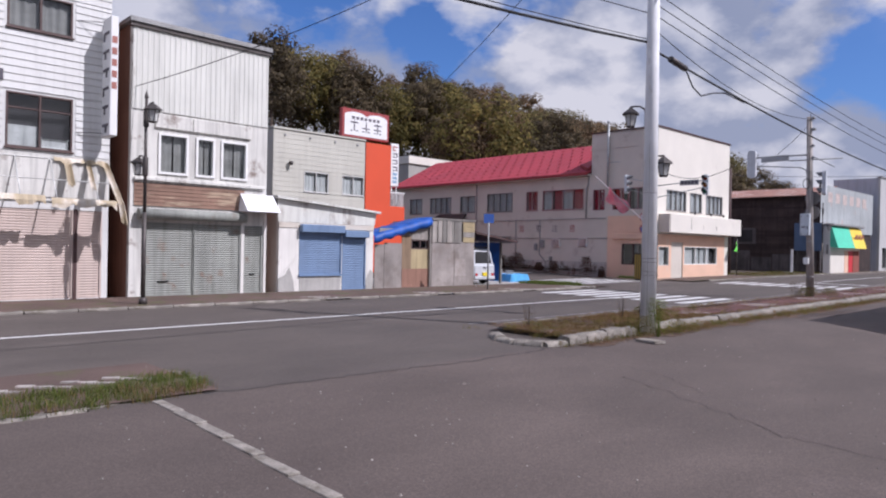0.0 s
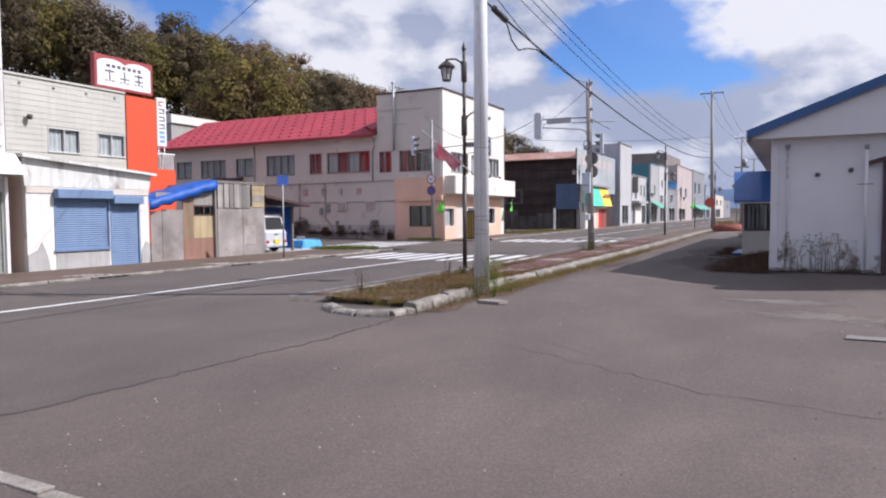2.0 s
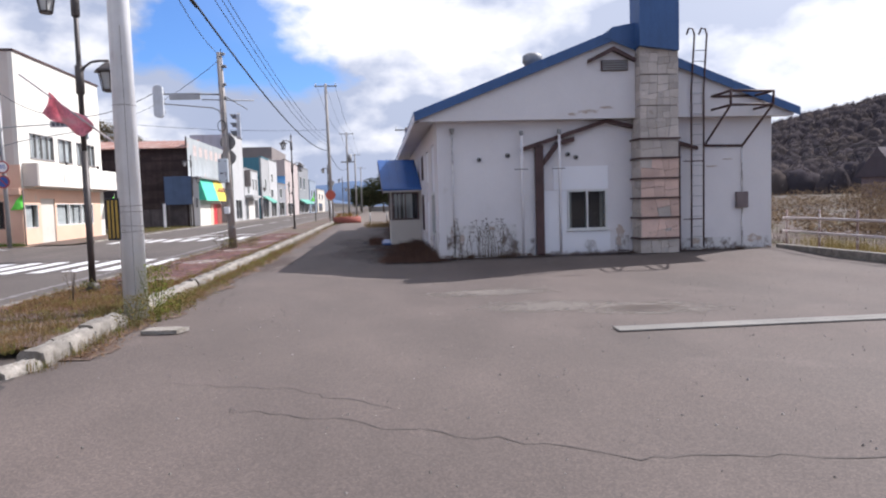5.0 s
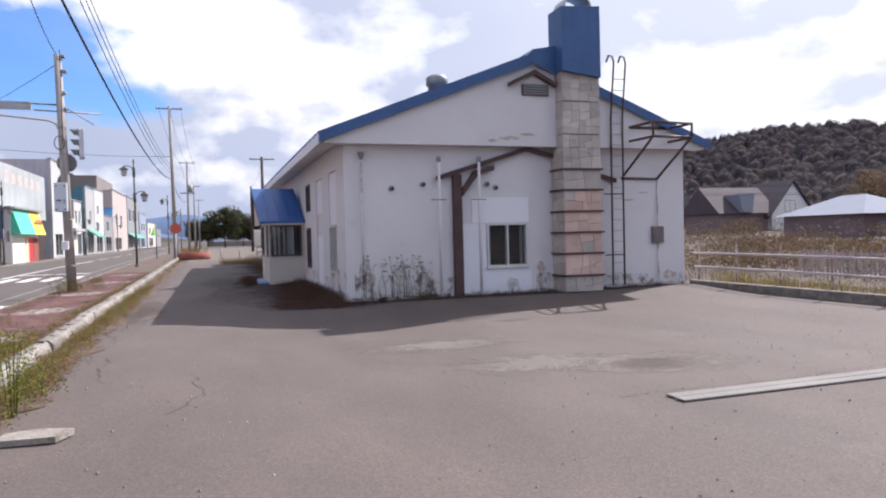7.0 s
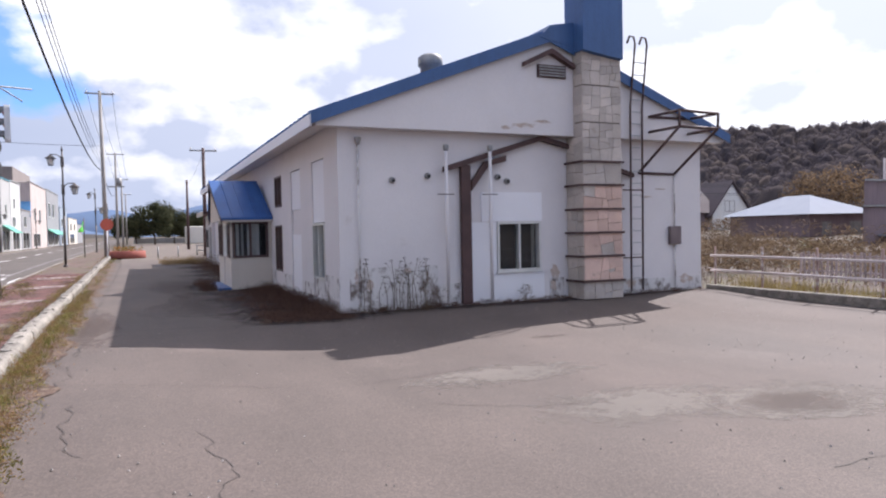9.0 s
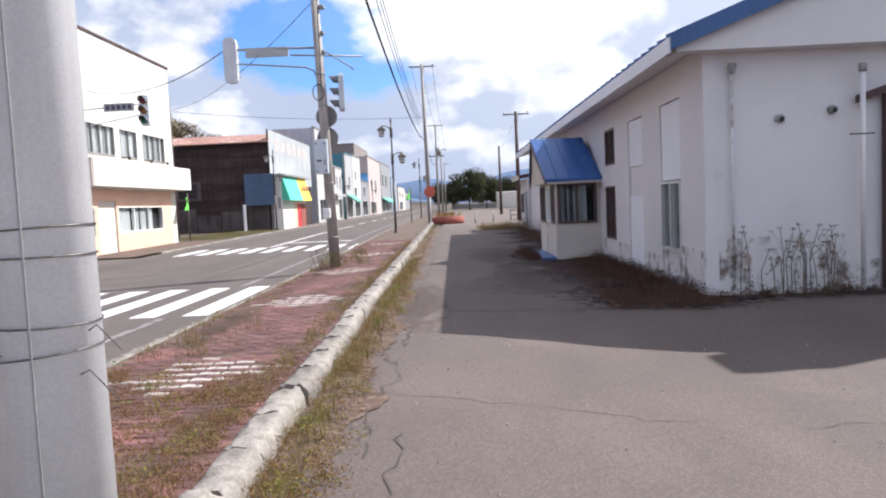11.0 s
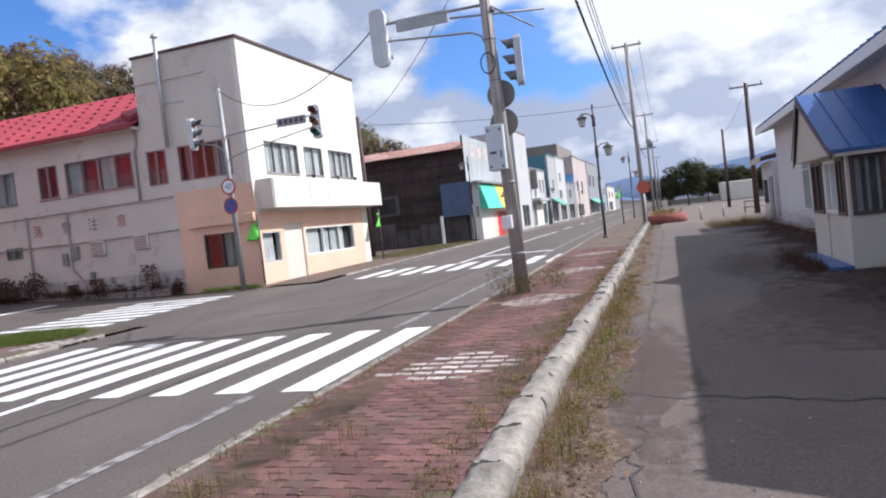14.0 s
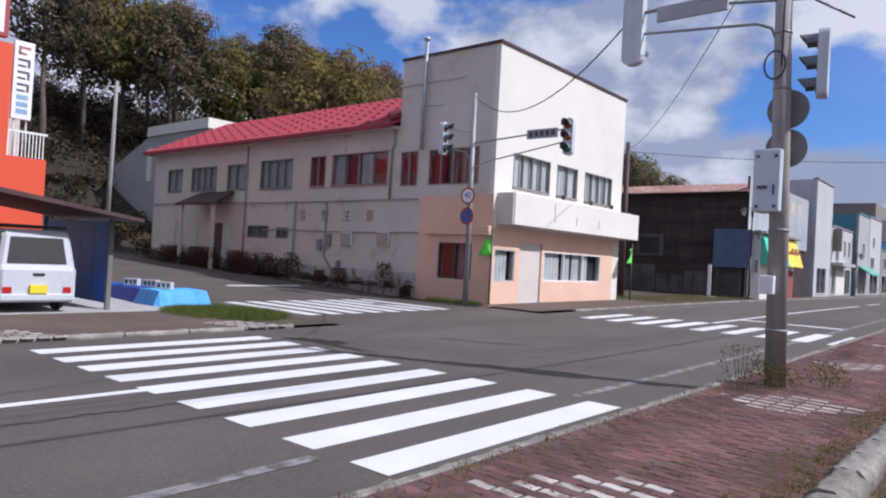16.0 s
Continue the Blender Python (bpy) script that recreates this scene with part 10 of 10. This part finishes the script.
leafy([(-2.2 + rg.uniform(-0.8, 0.8), 54.8 + rg.uniform(-0.8, 0.8), 0.58, 0.25, 0.4, 60) for _ in range(16)], "planter_flowers", leaf_mat("flower", (0.06, 0.09, 0.02), (0.20, 0.13, 0.04), (0.45, 0.20, 0.09)), "orange and pink flowers in the planter", 0.06, 10, "flowers")
for k in range(16):
    x, y = rg.uniform(19, 40), rg.uniform(6, 40)
    leafy([(x + rg.uniform(-0.6, 0.6), y + rg.uniform(-0.6, 0.6), H(x, y) - 0.1, 0.7, rg.uniform(0.4, 1.0), 160) for _ in range(4)], "shrub", (M_LEAFB, M_LEAFY, M_SHRUB)[k % 3], "rough shrub beyond the fence", 0.05, 60 + k, "shrub", "")

weed("shrub", 21.2, 23.8, H(21, 24), 1.5, 2.2, 2600, M_LEAFB, "round brownish bush beyond the fence", 0.06, 8, 57, M_HUSK)

# ---- trees ----


def tree(h, spread, seed, leaf_m, leaves=1500, leaf=0.42, trunk_share=0.35, clumps=30):
    """A trunk with limbs running out to leafy clumps that fill an uneven crown."""
    rnd = random.Random(seed)
    ob = thing("tree", "tall tree with uneven crown on the wooded slope", "tree", group="wooded slope")
    bm = bmnew()
    bend = [V(0, 0, 0)]
    for k in range(1, 6):
        bend.append(V(bend[-1].x + rnd.uniform(-0.25, 0.25), bend[-1].y + rnd.uniform(-0.25, 0.25), h * 0.86 * k / 5))
    tube(bm, bend, 0.014 * h + 0.06, 0.04, n=8)
    zc, rz = h * (trunk_share + 1) / 2, h * (1 - trunk_share) / 2
    tips = []
    for k in range(clumps):
        a = 2.4 * k + rnd.uniform(-0.4, 0.4)
        u = -0.92 + 1.86 * (k + rnd.random()) / clumps
        q = math.sqrt(max(0.05, 1 - u * u)) * rnd.uniform(0.55, 1.0)
        c = V(spread * q * math.cos(a), spread * q * math.sin(a), zc + rz * u * 0.86)
        rr = spread * rnd.uniform(0.26, 0.50)
        tips.append((c, rr))
        if k % 2 == 0:
            t = min(0.97, max(trunk_share * 0.8, (c.z - 0.35 * q * spread) / (h * 0.86)))
            i = min(4, int(t * 5))
            o = bend[i].lerp(bend[i + 1], t * 5 - i)
            tube(bm, [o, o.lerp(c, 0.55) + V(0, 0, -0.05 * spread), c], 0.004 * h + 0.02, 0.015, n=5)
    part("trunk", bm, M_BARK, ob)
    verts, faces = [], []
    per = max(8, leaves // len(tips))
    for c, rr in tips:
        for _ in range(per):
            d = V(rnd.gauss(0, 1), rnd.gauss(0, 1), rnd.gauss(0, 1)).normalized()
            p = c + V(d.x, d.y, 0.72 * d.z) * rr * (0.55 + 0.45 * rnd.random() ** 0.5 if rnd.random() < 0.92 else rnd.uniform(1.0, 1.16))
            nrm = (d + 0.5 * (p - V(0, 0, zc)).normalized() + V(rnd.uniform(-0.5, 0.5), rnd.uniform(-0.5, 0.5), rnd.uniform(-0.1, 0.7))).normalized()
            u = nrm.orthogonal().normalized()
            w = nrm.cross(u)
            a = rnd.uniform(0, 6.28)
            u, w = u * math.cos(a) + w * math.sin(a), w * math.cos(a) - u * math.sin(a)
            q = leaf * rnd.uniform(0.5, 1.15)
            k = len(verts)
            verts += [p - u * q * 0.6, p + w * q * 0.42, p + u * q * 0.6, p - w * q * 0.42]
            faces.append((k, k + 1, k + 2, k + 3))
    me = bpy.data.meshes.new("crown")
    me.from_pydata([tuple(v) for v in verts], [], faces)
    me.materials.append(leaf_m)
    cr = new("crown", me)
    cr.parent = ob
    return ob


kinds = [tree(16, 3.7, 1, M_LEAF, 5600, 0.34, 0.38), tree(18, 3.3, 2, M_LEAFD, 5200, 0.33, 0.46), tree(15, 3.5, 3, M_LEAFB, 4600, 0.32, 0.42, 24), tree(17, 3.9, 4, M_LEAFD, 5800, 0.35, 0.36), tree(14, 4.0, 5, M_LEAFY, 5200, 0.33, 0.34), tree(19, 3.0, 6, M_LEAFB, 4600, 0.32, 0.50, 24)]
rt = random.Random(23)
spots = []
for row in range(6):
    x = -50 - 6.0 * row
    y = 0 + rt.uniform(0, 3)
    while y < 150 - 2 * row:
        spots.append((x + rt.uniform(-2.4, 2.4), y + rt.uniform(-1.5, 1.5)))
        y += rt.uniform(4.2, 6.6)
first = list(kinds)
for n, (x, y) in enumerate(spots):
    if (-68 < x and 21 < y < 52) or y < -1 - 0.47 * x:
        continue
    k = rt.choice((0, 1, 1, 2, 3, 3, 4, 5, 5)) if y > 30 else rt.choice((1, 2, 2, 3, 4, 5, 5, 0))
    s = rt.uniform(15.0, 19.8) / (16, 18, 15, 17, 14, 19)[k] * (1 - 0.25 * sm((y - 118) / 20))
    m = pose(x, y, H(x, y) - 0.3, rt.uniform(-3, 3), rt.uniform(-3, 3), rt.uniform(0, 360)) @ Matrix.Diagonal((s, s, s, 1))
    if first and kinds[k] in first:
        kinds[k].matrix_basis = m
        first.remove(kinds[k])
    else:
        c = copy_thing(kinds[k], m)
        c.matrix_basis = m
for x, y, s in ((-38, 92, 0.8), (-43.5, 97, 0.95), (-35, 100, 0.75)):
    m = pose(x, y, H(x, y) - 0.3, 0, 0, 77 * x) @ Matrix.Diagonal((s, s, s, 1))
    copy_thing(kinds[3], m).matrix_basis = m
small = tree(7.5, 3.7, 9, M_LEAFFAR, 7500, 0.34, 0.20)
tagged(small, "round dark tree at the far end of the street", "tree", "far trees")
small.matrix_basis = pose(1.5, 135, 0.2)
for x, y, s in ((5.5, 150, 0.9), (11, 152, 0.85), (16, 150, 0.8), (-1.5, 160, 0.8), (8, 156, 0.8), (21, 158, 0.9), (-4.5, 190, 0.9), (28, 150, 1.0)):
    c = copy_thing(small, pose(x, y, H(x, y), 0, 0, 40 * x))
    c.matrix_basis = pose(x, y, H(x, y), 0, 0, 40 * x) @ Matrix.Diagonal((s, s, s, 1))
bushy = tree(7.0, 4.6, 12, M_LEAFB, 6000, 0.28, 0.12)
tagged(bushy, "round brownish tree behind the low houses", "tree", "far trees")
bushy.matrix_basis = pose(78.4, 61, H(78.4, 61) - 0.3) @ Matrix.Diagonal((1.15, 1.15, 1.1, 1))
# undergrowth on the slope and woods on the far hill
und = []
for _ in range(1500):
    x, y = -43 - 55 * rt.random() ** 1.5, rt.uniform(-15, 85)
    if -67 < x and 21 < y < 52:
        continue
    und.append((x, y, H(x, y) - 0.3, 1.9, rt.uniform(1.0, 3.4), 70))
for _ in range(260):
    x, y = rt.uniform(-86, -66), rt.uniform(18, 66)
    und.append((x, y, H(x, y) - 0.3, 2.0, rt.uniform(1.2, 3.0), 110))
scrub = []
for _ in range(330):
    x, y = rt.uniform(20, 60), rt.uniform(11, 42)
    if x > 43 and y > 29:
        continue
    scrub.append((x, y, H(x, y) - 0.1, rt.uniform(0.8, 1.8), rt.uniform(0.3, 1.1), 90))
for _ in range(260):
    x, y = rt.uniform(36, 96), rt.uniform(24, 72)
    if 42 < x < 72 and 30 < y < 58 or 62 < x < 84 and y > 70:
        continue
    scrub.append((x, y, H(x, y) - 0.1, rt.uniform(1.4, 2.8), rt.uniform(0.6, 2.2), 150))
leafy(scrub, "scrub", M_LEAFB, "brown scrub on the waste ground beyond the fence", 0.13, 77, "scrub")
for _ in range(90):
    x, y = rt.uniform(-66, -44), rt.choice((rt.uniform(20.6, 22.2), rt.uniform(31.8, 39)))
    und.append((x, y, H(x, y) - 0.3, 1.2, rt.uniform(0.5, 1.4), 110))
leafy(und[::2], "undergrowth", M_SHRUB, "brown undergrowth below the trees", 0.24, 71, "undergrowth")
leafy(und[1::2], "undergrowth", M_LEAFD, "green undergrowth below the trees", 0.24, 73, "undergrowth")
verts, faces = [], []
for _ in range(2700):
    x, y = 125 + 230 * rt.random() ** 0.8, rt.uniform(50, 520)
    r, h = rt.uniform(3.6, 7.5), rt.uniform(7, 12)
    c = V(x, y, H(x, y) - 1.5)
    k = len(verts)
    n, lv = 7, 3
    for i in range(lv):
        t = i / lv
        for j in range(n):
            a = 6.283 * j / n + 0.4 * i
            q = 0.82 * r * (1.0, 0.95, 0.6)[i] * rt.uniform(0.85, 1.1)
            verts.append((c.x + q * math.cos(a), c.y + q * math.sin(a), c.z + 0.95 * h * (0.0, 0.45, 0.82)[i] * rt.uniform(0.85, 1.12)))
    verts.append((c.x, c.y, c.z + 0.96 * h))
    for i in range(lv - 1):
        for j in range(n):
            faces.append((k + i * n + j, k + i * n + (j + 1) % n, k + (i + 1) * n + (j + 1) % n, k + (i + 1) * n + j))
    faces += [(k + (lv - 1) * n + j, k + (lv - 1) * n + (j + 1) % n, k + lv * n) for j in range(n)]
    for _ in range(70):
        a, t = rt.uniform(0, 6.283), rt.random() ** 0.6
        q = r * math.sqrt(max(0.04, 1 - t * t)) * rt.uniform(0.6, 1.05)
        p = V(c.x + q * math.cos(a), c.y + q * math.sin(a), c.z + h * t * 1.02)
        d = V(rt.uniform(-1, 1), rt.uniform(-1, 1), rt.uniform(-0.6, 1)).normalized()
        e = d.orthogonal().normalized()
        s = rt.uniform(0.35, 0.7)
        k = len(verts)
        verts += [tuple(p - d * s), tuple(p + e * s * 0.6), tuple(p + d * s), tuple(p - e * s * 0.6)]
        faces.append((k, k + 1, k + 2, k + 3))
me = bpy.data.meshes.new("far_woods")
me.from_pydata(verts, [], faces)
me.polygons.foreach_set("use_smooth", [True] * len(me.polygons))
me.materials.append(M_HILLHAZE)
tagged(new("far_woods", me), "dark woods covering the far hill, tinted for haze", "woods", kind="stuff")
# distant mountains, the blue of haze painted into their colour
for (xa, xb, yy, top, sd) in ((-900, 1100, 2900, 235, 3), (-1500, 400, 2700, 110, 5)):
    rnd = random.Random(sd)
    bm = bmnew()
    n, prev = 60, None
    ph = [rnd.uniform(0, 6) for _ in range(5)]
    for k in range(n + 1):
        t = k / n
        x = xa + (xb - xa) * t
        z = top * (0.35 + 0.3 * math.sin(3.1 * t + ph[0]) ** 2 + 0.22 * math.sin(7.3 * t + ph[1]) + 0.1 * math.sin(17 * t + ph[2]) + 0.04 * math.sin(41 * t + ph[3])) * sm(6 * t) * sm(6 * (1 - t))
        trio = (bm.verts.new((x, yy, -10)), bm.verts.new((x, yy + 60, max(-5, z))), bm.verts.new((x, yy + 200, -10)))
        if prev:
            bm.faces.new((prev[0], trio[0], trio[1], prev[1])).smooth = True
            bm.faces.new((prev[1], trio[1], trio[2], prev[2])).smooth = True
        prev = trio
    solo("backdrop_mountain", bm, M_MOUNTHAZE, "far-off mountain ridge on the horizon, coloured haze-blue", "mountain", kind="structure")

# single pavers where the walk passes nearest
for x, y, z, rx, ry2, rz, white in single:
    ob = new("paver", P_WHITE if white else P_RED)
    ob.parent = pavement
    ob.matrix_basis = pose(x, y, z, rx, ry2, rz)
